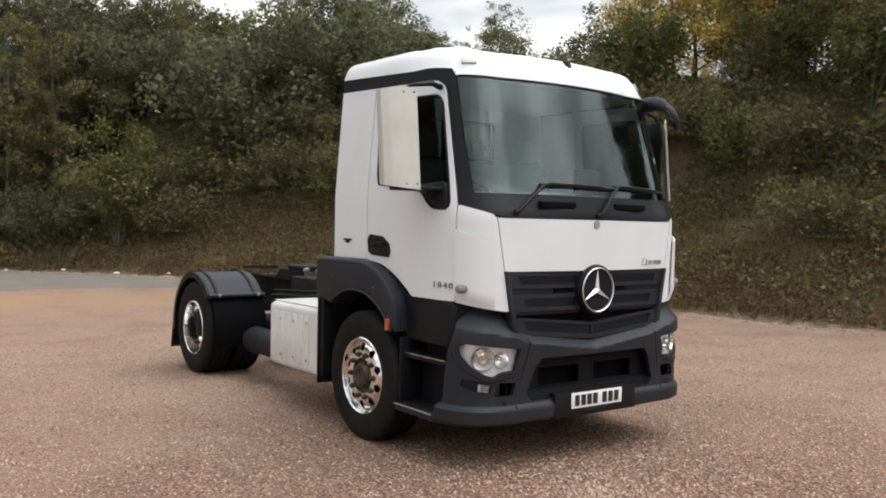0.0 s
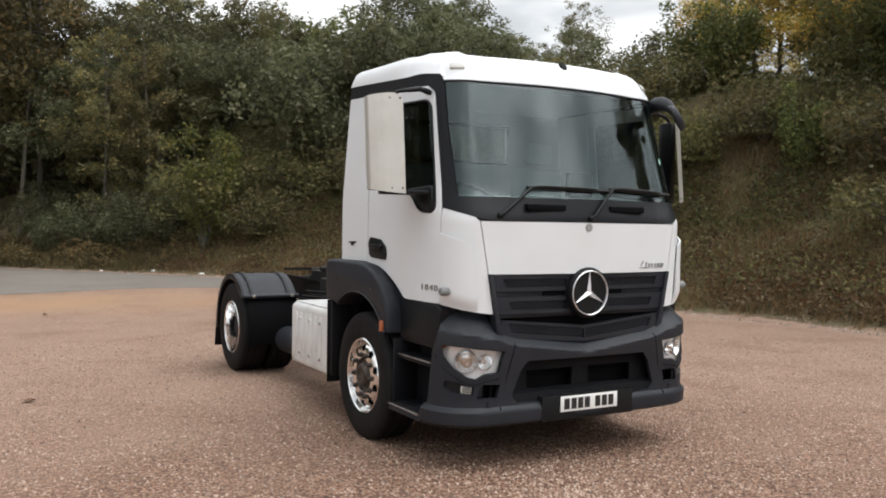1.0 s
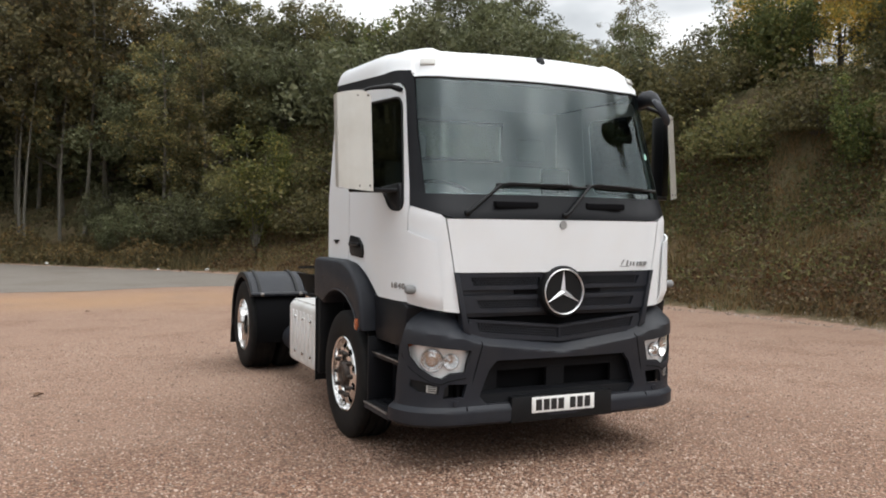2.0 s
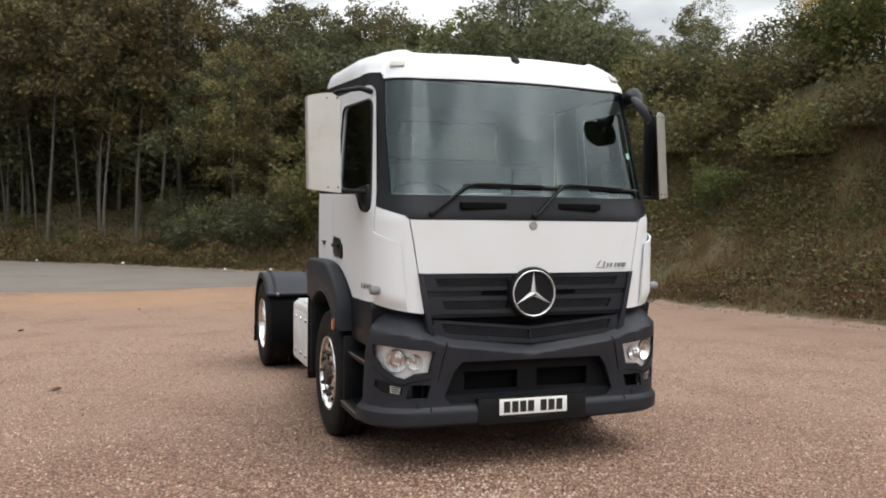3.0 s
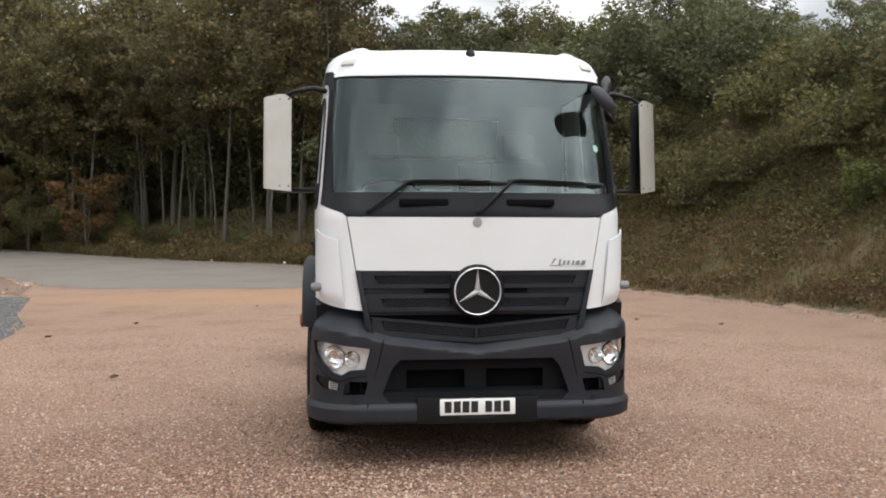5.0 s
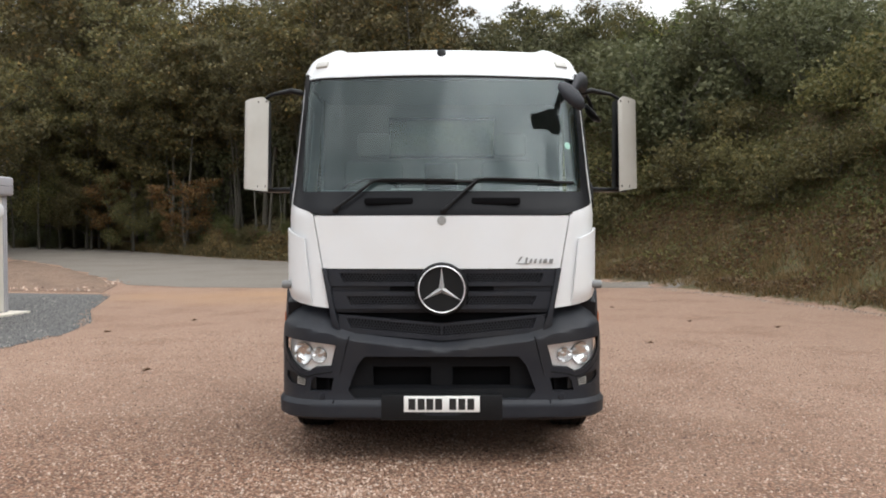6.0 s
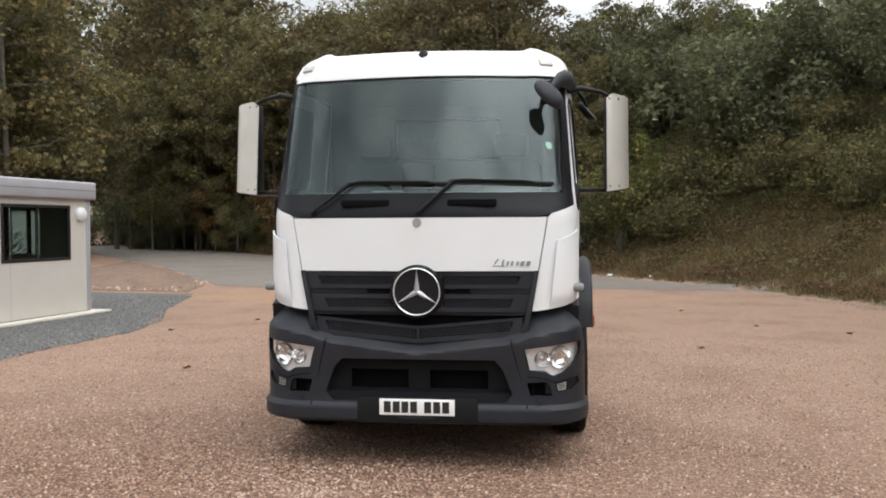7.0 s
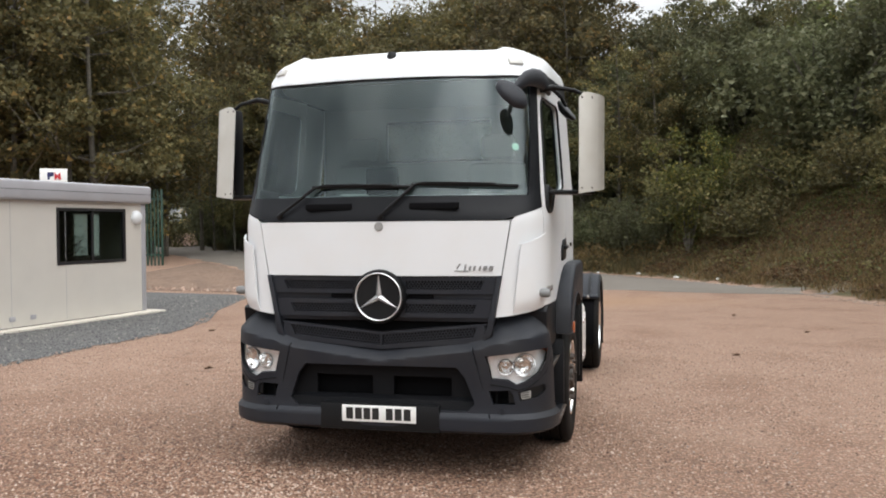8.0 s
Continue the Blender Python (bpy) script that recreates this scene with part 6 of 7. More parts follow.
def make_shrub(name, label, seed, tall, radius, leaves, size, leaf_mat):
    rng = np.random.default_rng(seed)
    t = thing(name, label, "shrub", "shrubs on the bank")
    bm = bmesh.new()
    cl = []
    for i in range(9):
        a = i * 2.4 + rng.random()
        tip = Vector((math.cos(a) * radius * rng.uniform(0.3, 0.9), math.sin(a) * radius * rng.uniform(0.3, 0.9), tall * rng.uniform(0.55, 1.0)))
        tube([(0, 0, -0.2), tip * 0.5 + Vector((0, 0, 0.1 * tall)), tip], [0.03, 0.02, 0.006], 4, bm)
        for s in (0.35, 0.6, 0.85, 1.0):
            cl.append((tip * s + Vector(rng.normal(size=3)) * 0.18 * radius, radius * rng.uniform(0.22, 0.45)))
    part("stem", bm, M_BARK, t)
    pick = rng.integers(0, len(cl), leaves)
    off = rng.normal(size=(leaves, 3))
    off *= (rng.random(leaves) ** 0.5 / np.linalg.norm(off, axis=1))[:, None]
    c = np.array([q[0] for q in cl])[pick] + off * np.array([q[1] for q in cl])[pick][:, None]
    c[:, 2] = np.maximum(c[:, 2], 0.03)
    part("foliage", raw_mesh("foliage", leaf_blades(c, size, rng, 0.1), 3, leaf_mat), None, t)
    return t


def plant(ob, x, y, turn, scale, first):
    m = Matrix.Translation((x, y, float(height(x, y)))) @ Euler((0, 0, turn)).to_matrix().to_4x4() @ Matrix.Scale(scale, 4)
    if first:
        ob.matrix_basis = m
        return ob
    c = copy_thing(ob, m)
    c.scale = (scale, scale, scale)
    return c


rng = np.random.default_rng(5)
KINDS = {
    "oak": make_tree("broadleaf_tree", "dense dark green broadleaf tree on the bank", 1, 6.6, 2.7, 0.16, 15500, 0.116, M_LEAF_DARK, M_BARK, limbs=20),
    "olive": make_tree("broadleaf_tree", "olive green broadleaf tree in early autumn leaf", 2, 6.2, 2.4, 0.12, 16000, 0.107, M_LEAF_OLIVE, M_BARK, limbs=20),
    "yellow": make_tree("broadleaf_tree", "broadleaf tree with leaves turning yellow", 3, 6.0, 2.3, 0.15, 8600, 0.10, M_LEAF_YELLOW, M_BARK, limbs=18),
    "airy": make_tree("slender_tree", "slender airy tree with thin upright shoots", 4, 6.8, 1.7, 0.2, 8000, 0.085, M_LEAF_OLIVE, M_BARK, limbs=24, thick=0.07),
    "birch": make_tree("birch_tree", "tall thin birch with pale trunk and high crown", 6, 12.5, 2.1, 0.5, 3900, 0.165, M_LEAF_WOOD, M_PALE_BARK, lean=0.07, limbs=20, thick=0.07),
    "birch_b": make_tree("birch_tree", "tall thin birch with dark green high crown", 7, 13.0, 2.4, 0.4, 4800, 0.172, M_LEAF_TALL, M_PALE_BARK, lean=0.06, limbs=20, thick=0.085),
    "tall": make_tree("tall_tree", "tall slender olive tree leafy to the ground", 11, 13.0, 2.5, 0.12, 8600, 0.152, M_LEAF_TALL, M_BARK, lean=0.03, limbs=26, thick=0.13),
    "rust": make_tree("broadleaf_tree", "small tree with rust coloured autumn leaves", 8, 5.5, 2.0, 0.2, 5000, 0.14, M_LEAF_RUST, M_BARK, limbs=16),
    "bare": make_tree("bare_tree", "half bare tall tree with dark branches", 9, 14.0, 2.2, 0.45, 1200, 0.15, M_LEAF_WOOD, M_BARK, lean=0.05, limbs=26, thick=0.15),
}
used = set()
put_shrub_later = []


def put_tree(kind, x, y, s):
    plant(KINDS[kind], x, y, rng.uniform(0, 6.28), s, kind not in used)
    used.add(kind)


def put_top(kind, x, y, top):
    """A tree sized so that its head reaches a height."""
    put_tree(kind, x, y, (top - float(height(x, y))) / (1.04 * TREE_HEIGHT[kind]))


TREE_HEIGHT = {"oak": 6.6, "olive": 6.2, "yellow": 6.0, "airy": 6.8, "tall": 13.0, "birch_b": 13.0, "birch": 12.5}
# row along the top of the bank, front to back
for kind, x, y, top in [("olive", 16.8, -4.0, 11.5), ("yellow", 18.0, -1.0, 12.2), ("olive", 16.5, 1.8, 11.0), ("yellow", 18.6, 4.4, 12.2), ("yellow", 17.4, 6.6, 10.6),
                        ("oak", 18.8, 9.8, 12.0), ("airy", 17.2, 8.8, 10.8), ("airy", 16.6, 10.2, 9.6), ("yellow", 17.2, 10.8, 10.4), ("yellow", 19.2, 11.8, 11.6), ("yellow", 16.4, 12.6, 10.2), ("yellow", 16.8, 14.2, 9.8), ("yellow", 16.2, 8.4, 11.4), ("yellow", 16.4, 5.4, 11.8), ("yellow", 18.4, 13.4, 10.8),
                        ("yellow", 17.6, 15.4, 9.4), ("olive", 17.8, 17.2, 8.6), ("olive", 18.2, 19.2, 8.0), ("airy", 16.0, 20.8, 10.4), ("airy", 17.3, 22.2, 9.7), ("airy", 15.2, 21.6, 8.8), ("olive", 14.5, 22.8, 8.8),
                        ("oak", 15.8, 25.0, 9.8), ("oak", 14.4, 26.4, 11.4), ("oak", 12.6, 28.0, 11.9), ("oak", 13.6, 27.6, 11.6), ("oak", 13.2, 25.2, 9.3), ("olive", 10.8, 29.0, 10.2), ("yellow", 9.6, 31.4, 10.4), ("airy", 10.2, 30.0, 10.9),
                        ("olive", 8.4, 30.8, 10.6), ("oak", 7.0, 32.2, 11.4), ("olive", 5.2, 32.6, 11.4), ("oak", 3.8, 33.4, 11.9), ("olive", 2.4, 34.4, 11.0), ("olive", 6.2, 33.6, 11.2), ("olive", 1.4, 36.0, 10.4),
                        ("oak", 5.6, 29.2, 8.6), ("olive", 3.2, 30.4, 8.8), ("oak", 1.4, 31.2, 8.8), ("oak", 8.6, 28.0, 8.8), ("olive", 10.8, 26.6, 8.6), ("oak", 12.0, 33.0, 10.6), ("olive", 9.0, 36.0, 11.2), ("oak", 6.4, 36.4, 11.3), ("olive", 4.2, 37.4, 11.0),
                        ("tall", 0.8, 28.9, 9.5), ("tall", 2.3, 28.3, 9.2), ("tall", -0.9, 33.8, 14.8), ("birch_b", -1.8, 32.4, 14.5), ("tall", -2.6, 35.0, 15.5), ("birch_b", -0.2, 36.2, 15.0)]:
    put_top(kind, x, y, top)
# a second row behind the yellowing trees
for i in range(9):
    put_top(("yellow", "airy", "yellow")[i % 3], 21.0 + rng.normal() * 0.4, -3.0 + 2.35 * i, 9.4 + 0.05 * i)
# leafy understorey deep in the wood
for i in range(16):
    x = -1.0 - 27.0 * (i + rng.random()) / 16
    put_tree("tall", x, 30 + 1.146 * (-x - 3.8) + rng.uniform(11, 15), rng.uniform(0.75, 0.95))
for i in range(34):
    x = -0.5 - 29.0 * (i + rng.random()) / 34
    put_shrub_later.append(("green", x, 30 + 1.146 * (-x - 3.8) + rng.uniform(8, 13), rng.uniform(1.7, 2.4)))
# slim birches along the edge of the wood
for i in range(21):
    x = -2.2 - 20.0 * (i + rng.random()) / 21
    put_tree("birch" if i % 4 else "birch_b", x, 30 + 1.146 * (-x - 3.8) + rng.uniform(2.2, 6.0), rng.uniform(0.75, 1.1))
# the wood behind the lane
for i in range(50):
    u = i / 49
    x, y = -2.0 - 28.5 * u + rng.normal() * 0.7, 35.0 + 18.5 * u + rng.uniform(0.5, 6.5)
    put_tree(("birch", "birch_b", "birch", "bare", "birch_b")[i % 5], x, y, rng.uniform(0.85, 1.12))
for i in range(22):
    u = i / 21
    put_tree(("bare", "tall", "bare", "birch")[i % 4], -3.5 - 31.5 * u + rng.normal() * 1.0, 43.5 + 22 * u + rng.uniform(0, 5), rng.uniform(0.85, 1.1))
for kind, x, y, s in [("rust", -14.5, 42.5, 0.8), ("rust", -21.5, 49.5, 0.9), ("olive", -27.0, 55.0, 1.2), ("olive", -19.0, 47.0, 0.8), ("olive", -24.0, 52.0, 1.0), ("tall", -16.5, 52.0, 1.15), ("tall", -19.0, 55.0, 1.2), ("tall", -22.0, 58.0, 1.25), ("bare", -12.5, 49.0, 1.15), ("bare", -15.0, 50.5, 1.2), ("bare", -10.5, 47.0, 1.1)]:
    put_tree(kind, x, y, s)

# the wood goes on behind the cabin
for i in range(30):
    x = -20 - 32 * (i + rng.random()) / 30
    kind = ("birch", "birch_b", "tall", "birch", "rust", "bare", "birch_b", "tall", "yellow", "bare")[i % 10]
    put_tree(kind, x, 48.5 + 1.243 * (-x - 20) + rng.uniform(0.5, 9), rng.uniform(1.15, 1.45))
for i in range(13):
    x = -27 - 16 * (i + rng.random()) / 13
    put_tree(("tall", "birch_b")[i % 2], x, 44.0 + 1.243 * (-x - 15) + rng.uniform(4, 9), rng.uniform(1.7, 2.0))
for i in range(6):
    x = -25 - 2.2 * i + rng.normal() * 0.5
    put_tree("tall", x, 55.5 + 1.243 * (-x - 25) + rng.uniform(0.5, 4), rng.uniform(2.1, 2.4))
for x, y, s in ((-27.4, 43.0, 1.35), (-29.6, 45.0, 1.4), (-28.6, 41.6, 1.25), (-31.5, 46.5, 1.4)):
    put_tree("tall", x, y, s)
# copse between the cabin and the lane
for i in range(13):
    a, r = radians(33.5 + 11 * (i + rng.random()) / 13), rng.uniform(42, 52)
    put_tree(("tall", "tall", "birch_b", "tall")[i % 4], 1.7 - r * math.sin(a), -5.5 + r * math.cos(a), rng.uniform(1.25, 1.5))
for i in range(16):
    x = -28 - 20 * (i + rng.random()) / 16
    put_tree(("tall", "birch_b", "tall", "birch", "rust", "tall", "yellow", "birch_b")[i % 8], x, -0.85 * x + 12 + rng.uniform(0, 7), rng.uniform(1.1, 1.4))
for i in range(14):
    x = -25 - 20 * (i + rng.random()) / 14
    put_shrub_later.append((("green", "green", "low")[i % 3], x, -0.85 * x + 10 + rng.uniform(0, 5), rng.uniform(1.4, 2.2)))
for i in range(12):
    put_tree(("birch_b", "tall")[i % 2], -24 - 2.2 * i + rng.normal(), 56 + 2.6 * i + rng.uniform(0, 4), rng.uniform(1.3, 1.6))

SHRUBS = {
    "green": make_shrub("shrub", "rounded dark green shrub on the bank", 21, 2.2, 1.5, 4500, 0.098, M_LEAF_DARK),
    "fresh": make_shrub("shrub", "light green and yellow leafy shrub", 22, 2.6, 1.2, 4400, 0.092, M_LEAF_FRESH),
    "sapling": make_shrub("shrub", "upright bushy sapling with yellowing green leaves", 25, 4.0, 1.15, 4600, 0.088, M_LEAF_SAPLING),
    "rusty": make_shrub("shrub", "straw and rust coloured dead bracken clump", 24, 1.9, 1.3, 3600, 0.1, M_BRACKEN),
    "low": make_shrub("shrub", "low olive bramble thicket", 23, 1.0, 1.4, 3700, 0.084, M_LEAF_OLIVE),
}
first_shrub = set()


def put_shrub(kind, x, y, s):
    plant(SHRUBS[kind], x, y, rng.uniform(0, 6.28), s, kind not in first_shrub)
    first_shrub.add(kind)


for kind, x, y, s in [("sapling", 3.2, 23.9, 1.0), ("sapling", 4.2, 25.2, 0.7), ("green", 1.2, 26.6, 0.9), ("green", 2.2, 25.9, 0.8), ("green", 0.2, 27.9, 0.8), ("green", -1.0, 29.2, 0.6), ("green", 7.6, 24.0, 1.9), ("green", 10.6, 23.0, 1.5), ("green", 12.4, 21.2, 1.3), ("green", 8.6, 25.6, 1.2), ("low", 13.2, 13.6, 1.2), ("low", 12.8, 16.4, 1.3), ("green", 13.8, 18.6, 1.0),
                      ("low", 11.2, 18.4, 1.2), ("low", 13.5, 9.8, 1.2), ("low", 13.8, 6.4, 1.2), ("fresh", 14.6, 12.0, 0.8), ("low", 14.0, 3.0, 1.2), ("low", 9.6, 21.4, 1.1), ("green", 2.2, 29.6, 0.9), ("green", -0.4, 32.2, 0.7),
                      ("low", 3.0, 27.2, 1.2), ("green", 6.8, 27.6, 1.3), ("green", 5.4, 29.4, 1.6), ("green", 7.4, 29.8, 1.7), ("fresh", 8.8, 28.0, 1.5), ("green", 4.0, 31.0, 1.7)]:
    put_shrub(kind, x, y, s)
put_shrub_later += [("green", 0.5, 37.0, 2.0), ("green", 2.5, 38.5, 2.0), ("green", -1.5, 39.0, 2.2), ("green", 4.5, 39.5, 1.8), ("green", 7.0, 38.5, 1.8), ("green", 1.5, 41.0, 2.2), ("green", 9.5, 38.0, 1.7), ("green", 11.5, 35.5, 1.6)]
for kind, x, y, s in put_shrub_later:
    put_shrub(kind, x, y, s)
# thick bushes on the slope down to the lane
for kind, x, y, s in [("green", -1.2, 31.2, 0.75), ("low", 3.6, 25.4, 1.5), ("green", 8.0, 23.4, 1.2), ("low", 6.6, 23.6, 1.3), ("green", 9.6, 24.6, 1.5), ("low", 7.8, 21.6, 1.2),
                      ("green", 11.6, 24.4, 1.6), ("fresh", 10.0, 26.6, 1.3), ("green", 7.4, 26.0, 1.5), ("low", 9.0, 19.6, 1.2), ("green", 11.0, 20.4, 1.2), ("green", 12.6, 22.8, 1.5), ("low", 5.0, 23.2, 1.2), ("low", 12.6, 11.6, 1.1), ("fresh", 13.2, 8.4, 0.7), ("low", 11.6, 14.6, 1.2), ("low", 12.2, 5.0, 1.0), ("green", 13.4, 15.2, 0.9), ("low", 10.2, 16.6, 1.1), ("fresh", 11.0, 12.8, 0.5), ("low", 9.2, 17.6, 0.9), ("green", -14.5, 49.0, 2.2), ("green", -16.0, 52.0, 2.4), ("green", -13.0, 46.5, 1.9)]:
    put_shrub(kind, x, y, s)
for i in range(26):
    y = -4 + 1.22 * i
    put_shrub(("fresh", "low", "green", "fresh", "low")[i % 5], 15.6 - 0.16 * max(0, y - 14) - 0.012 * max(0, y - 14) ** 2 + rng.normal() * 0.8, y, rng.uniform(0.9, 1.2) if y < 9 else rng.uniform(0.7, 1.0) if y < 16 else rng.uniform(0.45, 0.75))
for i in range(34):
    u = i / 33
    put_shrub(("green", "low", "green", "fresh")[i % 4], -1.5 - 30 * u + rng.normal() * 0.7, 33.6 + 19.5 * u + rng.uniform(0.8, 9.0), rng.uniform(0.4, 0.75))


# straw and green plants along the lane's verge
for i in range(22):
    x = -5.0 - 21.0 * (i + rng.random()) / 22
    put_shrub(("fresh", "low", "fresh", "rusty")[i % 4], x, 30 + 1.146 * (-x - 3.8) + rng.uniform(0.9, 2.4), rng.uniform(0.3, 0.55))
for i in range(34):
    x = -9.0 - 36.0 * (i + rng.random()) / 34
    put_shrub(("rusty", "low", "rusty", "fresh", "green")[i % 5], x, 30 + 1.146 * (-x - 3.8) + rng.uniform(0.8, 3.6), rng.uniform(0.42, 0.7))
# dense thicket deep in the wood
for i in range(20):
    u = i / 19
    put_shrub(("green", "green", "low")[i % 3], -2.0 - 44 * u + rng.normal(), 45.0 + 24 * u + rng.uniform(0, 5), rng.uniform(2.0, 2.7))


def scatter(n, d_lo, d_hi, x_lo, x_hi, y_lo, y_hi):
    """Places on the bank, by distance beyond its foot, within a stretch of the plan."""
    out, have = [], 0
    while have < n:
        x, y = rng.uniform(x_lo, x_hi, 40000), rng.uniform(y_lo, y_hi, 40000)
        d, _ = toe_distance(x, y)
        k = (d > d_lo) & (d < d_hi)
        out.append(np.stack([x[k], y[k]], -1))
        have += int(k.sum())
    q = np.concatenate(out)[:n]
    return q[:, 0], q[:, 1], height(q[:, 0], q[:, 1])


def grass(name, label, n, args, tall, mat):
    """Blades as thin bent triangles."""
    x, y, z = scatter(n, *args)
    # tufts: pull blades together
    tuft = rng.integers(0, max(n // 28, 1), n)
    cx, cy = x[tuft], y[tuft]
    x, y = cx + rng.normal(0, 0.13, n), cy + rng.normal(0, 0.13, n)
    z = height(x, y) - 0.02
    h = tall * rng.uniform(0.35, 1.2, n)
    a = rng.uniform(0, 6.28, n)
    w = 0.012 + 0.01 * rng.random(n)
    root = np.stack([x, y, z], -1)
    side = np.stack([np.cos(a) * w, np.sin(a) * w, 0 * a], -1)
    bend = np.stack([rng.normal(0, 0.35, n) * h, rng.normal(0, 0.35, n) * h, h], -1)
    v = np.stack([root - side, root + side, root + bend], 1)
    return tagged(new(name, raw_mesh(name, v, 3, mat)), label, "grass", kind="stuff")


def ground_cover(name, label, n, args, thick, size, mat):
    x, y, z = scatter(n, *args)
    patch = np.array([noise.noise((px * 0.55, py * 0.55, 3.1)) for px, py in zip(x, y)])
    keep = patch + rng.normal(0, 0.2, n) > -0.24
    x, y, z, patch = x[keep], y[keep], z[keep], patch[keep]
    z = z + rng.random(len(x)) * thick * np.clip(0.5 + patch * 1.4, 0.15, 1.3)
    return tagged(new(name, raw_mesh(name, leaf_blades(np.stack([x, y, z], -1), size, rng, 0.0), 3, mat)), label, "undergrowth", kind="stuff")


RIGHT, LEFT = (1.0, 22.0, -5.0, 36.0), (-34.0, 2.5, 24.0, 66.0)
grass("dry_grass", "straw coloured dry grass on the bank", 46000, (0.1, 5.0, *RIGHT), 0.24, M_DRY_GRASS)
grass("verge_grass", "dry straw grass along the lane verge", 22000, (0.2, 2.6, *LEFT), 0.5, M_VERGE_GRASS)
ground_cover("bramble", "dark green bramble leaves on the bank", 55000, (3.2, 9.0, *RIGHT), 0.45, 0.07, M_LEAF_DARK)
ground_cover("bramble_pale", "lighter green ivy and bramble leaves", 105000, (2.8, 8.5, *RIGHT), 0.5, 0.07, M_LEAF_FRESH)
ground_cover("dry_bramble", "olive and yellowing bramble leaves", 85000, (0.8, 9.0, *RIGHT), 0.4, 0.07, M_LEAF_OLIVE)
ground_cover("leaf_litter", "brown low undergrowth on the verge", 40000, (0.4, 10.0, *LEFT), 0.5, 0.12, M_LEAF_WOOD)
ground_cover("dead_bracken", "rust brown dead bracken low on the bank", 45000, (0.3, 5.0, *RIGHT), 0.3, 0.07, M_LEAF_RUST)
ground_cover("dead_stalks", "dull brown dead undergrowth on the lower bank", 150000, (0.2, 7.0, *RIGHT), 0.3, 0.066, M_LEAF_BROWN)
ground_cover("verge_bracken", "rust and straw coloured bracken along the lane", 56000, (0.1, 2.6, -48.0, 2.5, 24.0, 84.0), 0.95, 0.1, M_BRACKEN)


def stone_mesh(n, spread, size_lo, size_hi, mat, name, label, category):
    """Loose stones: low uneven pyramids sunk into the ground."""
    x, y, z = spread(n)
    s = rng.uniform(size_lo, size_hi, n) ** 1.0
    base = np.array([(1, 0, -0.25), (0, 1, -0.25), (-1, 0, -0.25), (0, -1, -0.25), (0, 0, 0.75)], float)
    tri = np.array([(0, 1, 4), (1, 2, 4), (2, 3, 4), (3, 0, 4)])
    ang = rng.uniform(0, 6.28, n)
    v = base[None] * rng.uniform(0.6, 1.25, (n, 5, 3)) * s[:, None, None]
    c, sn = np.cos(ang)[:, None], np.sin(ang)[:, None]
    v = np.stack([v[..., 0] * c - v[..., 1] * sn, v[..., 0] * sn + v[..., 1] * c, v[..., 2]], -1)
    v += np.stack([x, y, z + 0.12 * s], -1)[:, None]
    me = bpy.data.meshes.new(name)
    me.vertices.add(n * 5)
    me.vertices.foreach_set("co", v.reshape(-1).astype(np.float32))
    f = (tri[None] + 5 * np.arange(n)[:, None, None]).reshape(-1)
    me.loops.add(len(f))
    me.loops.foreach_set("vertex_index", f.astype(np.int32))
    me.polygons.add(len(f) // 3)
    me.polygons.foreach_set("loop_start", np.arange(0, len(f), 3, dtype=np.int32))
    me.materials.append(mat)
    me.update(calc_edges=True)
    return tagged(new(name, me), label, category, kind="stuff")


def pebble_material(name, cols, stops):
    m = bpy.data.materials.new(name)
    m.use_nodes = True
    n, l = m.node_tree.nodes, m.node_tree.links
    geo, r = n.new("ShaderNodeNewGeometry"), n.new("ShaderNodeValToRGB")
    while len(r.color_ramp.elements) < len(cols):
        r.color_ramp.elements.new(0.5)
    for e, p, c in zip(r.color_ramp.elements, stops, cols):
        e.position, e.color = p, (*c, 1)
    l.new(geo.outputs["Random Per Island"], r.inputs[0])
    l.new(r.outputs[0], n["Principled BSDF"].inputs["Base Color"])
    n["Principled BSDF"].inputs["Roughness"].default_value = 0.85
    return m


M_PEBBLE = pebble_material("pink_pebbles", [(0.075, 0.042, 0.03), (0.22, 0.135, 0.094), (0.36, 0.24, 0.175), (0.5, 0.385, 0.31), (0.17, 0.145, 0.125)], (0, 0.3, 0.66, 0.95, 1.0))
M_DARK_STONE = pebble_material("dark_chippings", [(0.045, 0.045, 0.047), (0.085, 0.083, 0.08), (0.14, 0.135, 0.128), (0.25, 0.235, 0.21)], (0, 0.45, 0.85, 1.0))
M_EDGE_STONE = pebble_material("brown_edge_stones", [(0.09, 0.065, 0.05), (0.19, 0.14, 0.105), (0.30, 0.23, 0.18), (0.42, 0.36, 0.31)], (0, 0.4, 0.85, 1.0))


def yard(n):
    # thickest round the truck's front, thinning with distance
    r = 9.5 * rng.random(n) ** 0.72
    a = rng.uniform(0, 2 * math.pi, n)
    x, y = -0.6 + r * np.cos(a), -0.6 + r * 0.9 * np.sin(a)
    return x, y, np.zeros(n)


def toe_line(n):
    x, y, z = scatter(n, -0.55, 0.5, 0.5, 11.0, -3.0, 24.0)
    return x, y, np.maximum(z, 0)


stone_mesh(85000, yard, 0.004, 0.015, M_PEBBLE, "loose_gravel", "loose pinkish gravel chips on the yard", "gravel")
stone_mesh(6500, toe_line, 0.008, 0.032, M_EDGE_STONE, "edge_stones", "loose grey stones along the foot of the bank", "stones")


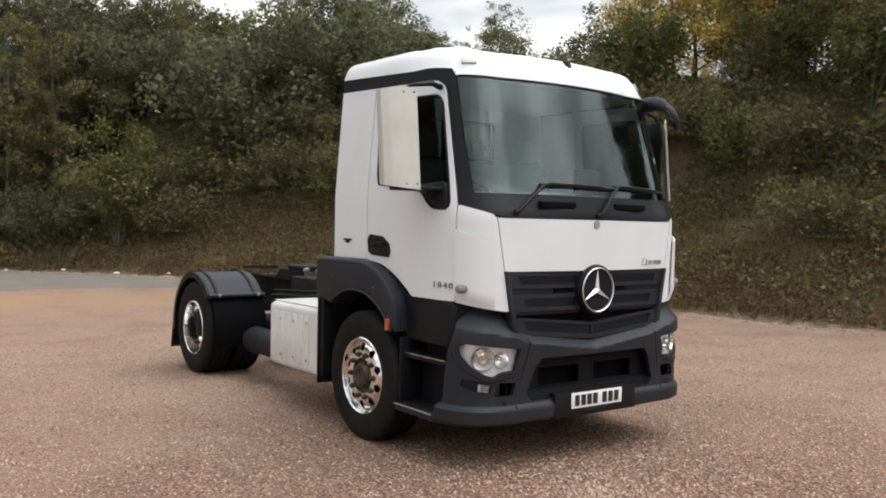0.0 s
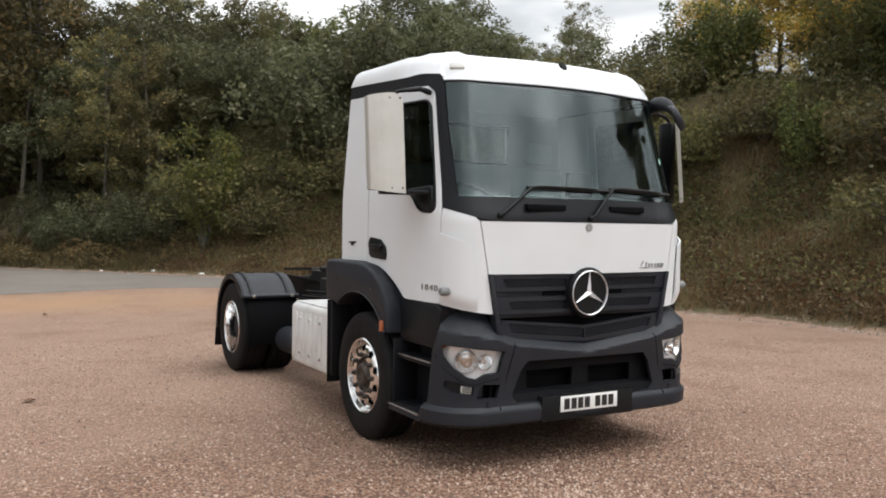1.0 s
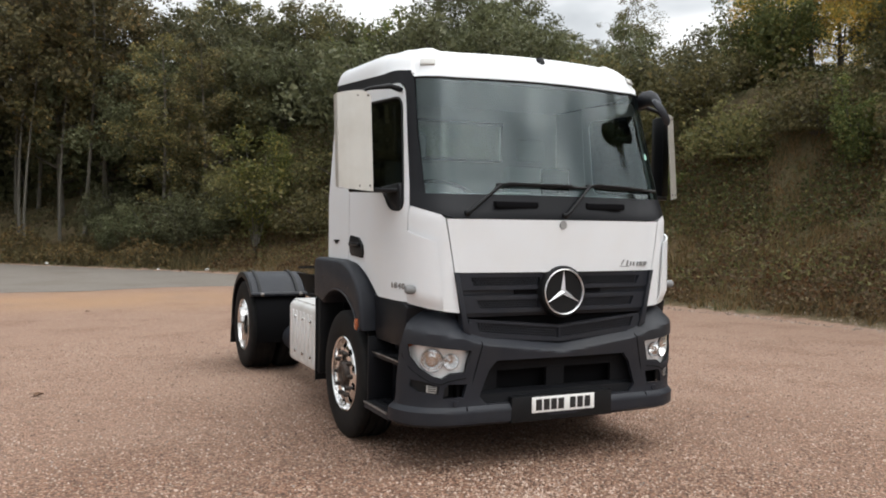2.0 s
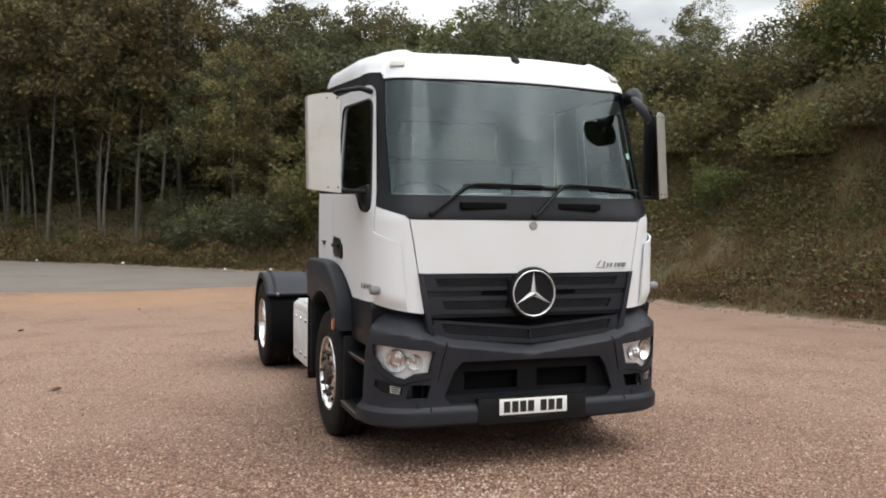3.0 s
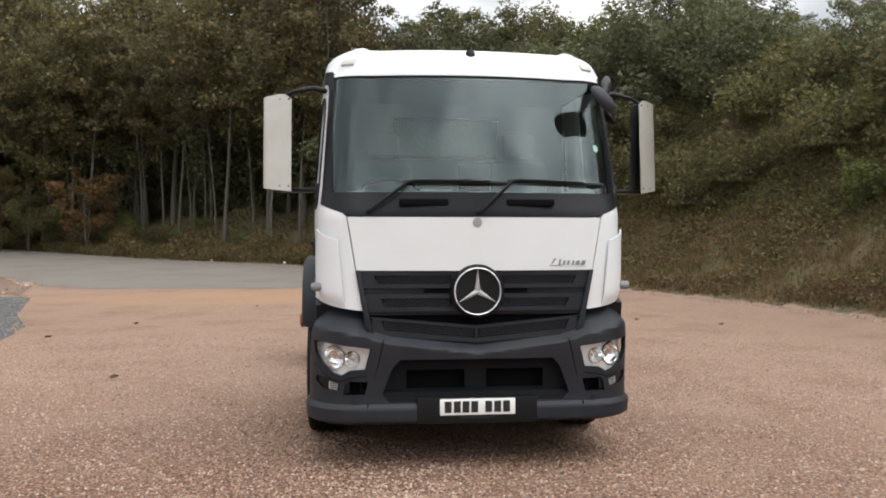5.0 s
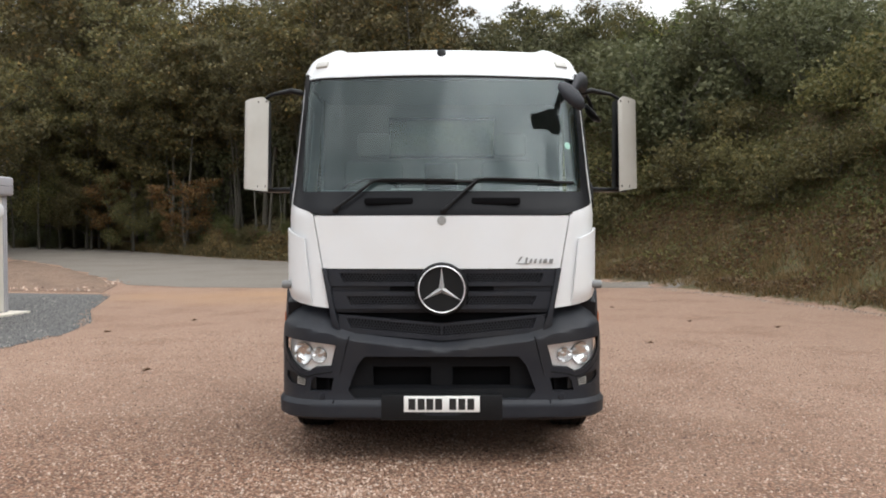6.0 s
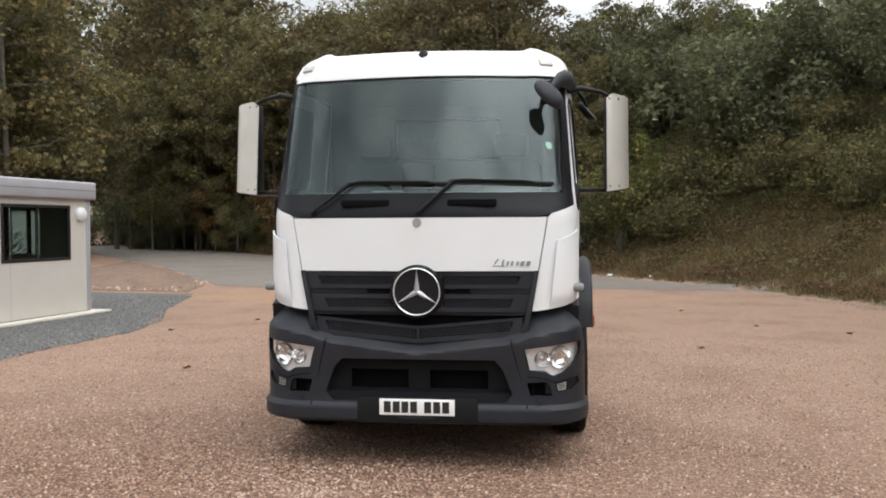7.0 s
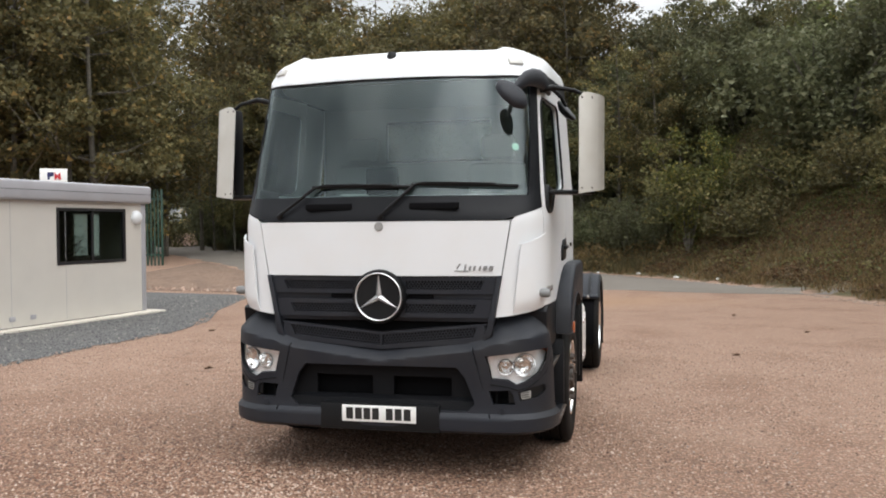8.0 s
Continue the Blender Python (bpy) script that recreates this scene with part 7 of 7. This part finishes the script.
def apron(n):
    y = rng.uniform(1.2, 14.0, n)
    edge = np.interp(y, [1.0, 5.2, 7.0, 8.7, 10.6, 14.6], [-6.1, -6.1, -5.85, -6.1, -6.9, -8.0])
    return edge + 0.12 - np.abs(rng.normal(0, 0.14, n)) * (rng.random(n) < 0.15) - (edge + 9.9) * rng.random(n) ** 1.3, y, np.full(n, 0.01)


stone_mesh(12000, apron, 0.007, 0.026, M_DARK_STONE, "stone_chippings", "grey stone chippings beside the cabin", "gravel")


def mound_stones(n):
    return rng.uniform(-13.5, -8.8, n), rng.uniform(15.4, 19.0, n), rng.uniform(0.015, 0.06, n)


stone_mesh(500, mound_stones, 0.02, 0.06, M_PEBBLE, "mound_stones", "stones and clods on the soil mound", "stones")
# litter and leaves lying on the yard and verge
M_LITTER = material("white_litter", (0.75, 0.75, 0.73), 0.6)
for i, (x, y, s) in enumerate(((2.75, 22.3, 0.16), (3.9, 21.0, 0.1), (1.6, 23.9, 0.12), (0.2, 25.2, 0.1), (-3.2, 29.7, 0.14), (-6.5, 32.6, 0.12))):
    bm = bmesh.new()
    bmesh.ops.create_icosphere(bm, subdivisions=1, radius=0.65 * s)
    for v in bm.verts:
        v.co = Vector((v.co.x * rng.uniform(0.6, 1.3), v.co.y * rng.uniform(0.6, 1.2), v.co.z * 0.55))
    o = part("litter", bm, M_LITTER, None, smooth=0)
    o.location = (x, y, float(height(x, y)) + 0.04)
    tagged(o, "scrap of crumpled white litter on the verge", "litter", "litter along the verge")
M_DEAD_LEAF = material("dead_leaf", (0.12, 0.06, 0.03), 0.8)
for x, y in ((-4.33, 9.0), (4.23, 8.76), (-5.2, 7.4), (2.9, 6.1), (-3.4, 3.9), (5.4, 7.9), (-2.6, 11.8), (3.4, 11.2)):
    bm = bmesh.new()
    a = rng.uniform(0, 6.28)
    pts = [(0.07 * math.cos(a + t) * r, 0.07 * math.sin(a + t) * r, 0.01 + 0.02 * (k % 2)) for k, (t, r) in enumerate(((0, 1), (1.0, 0.6), (2.2, 0.7), (3.14, 1), (4.1, 0.7), (5.2, 0.6)))]
    c = bm.verts.new((0, 0, 0.004))
    vs = [bm.verts.new(p) for p in pts]
    for k in range(6):
        bm.faces.new((c, vs[k], vs[(k + 1) % 6]))
    o = part("fallen_leaf", bm, M_DEAD_LEAF, None, smooth=0)
    o.location = (x, y, 0.003)
    tagged(o, "curled brown fallen leaf on the gravel", "leaf", "fallen leaves")
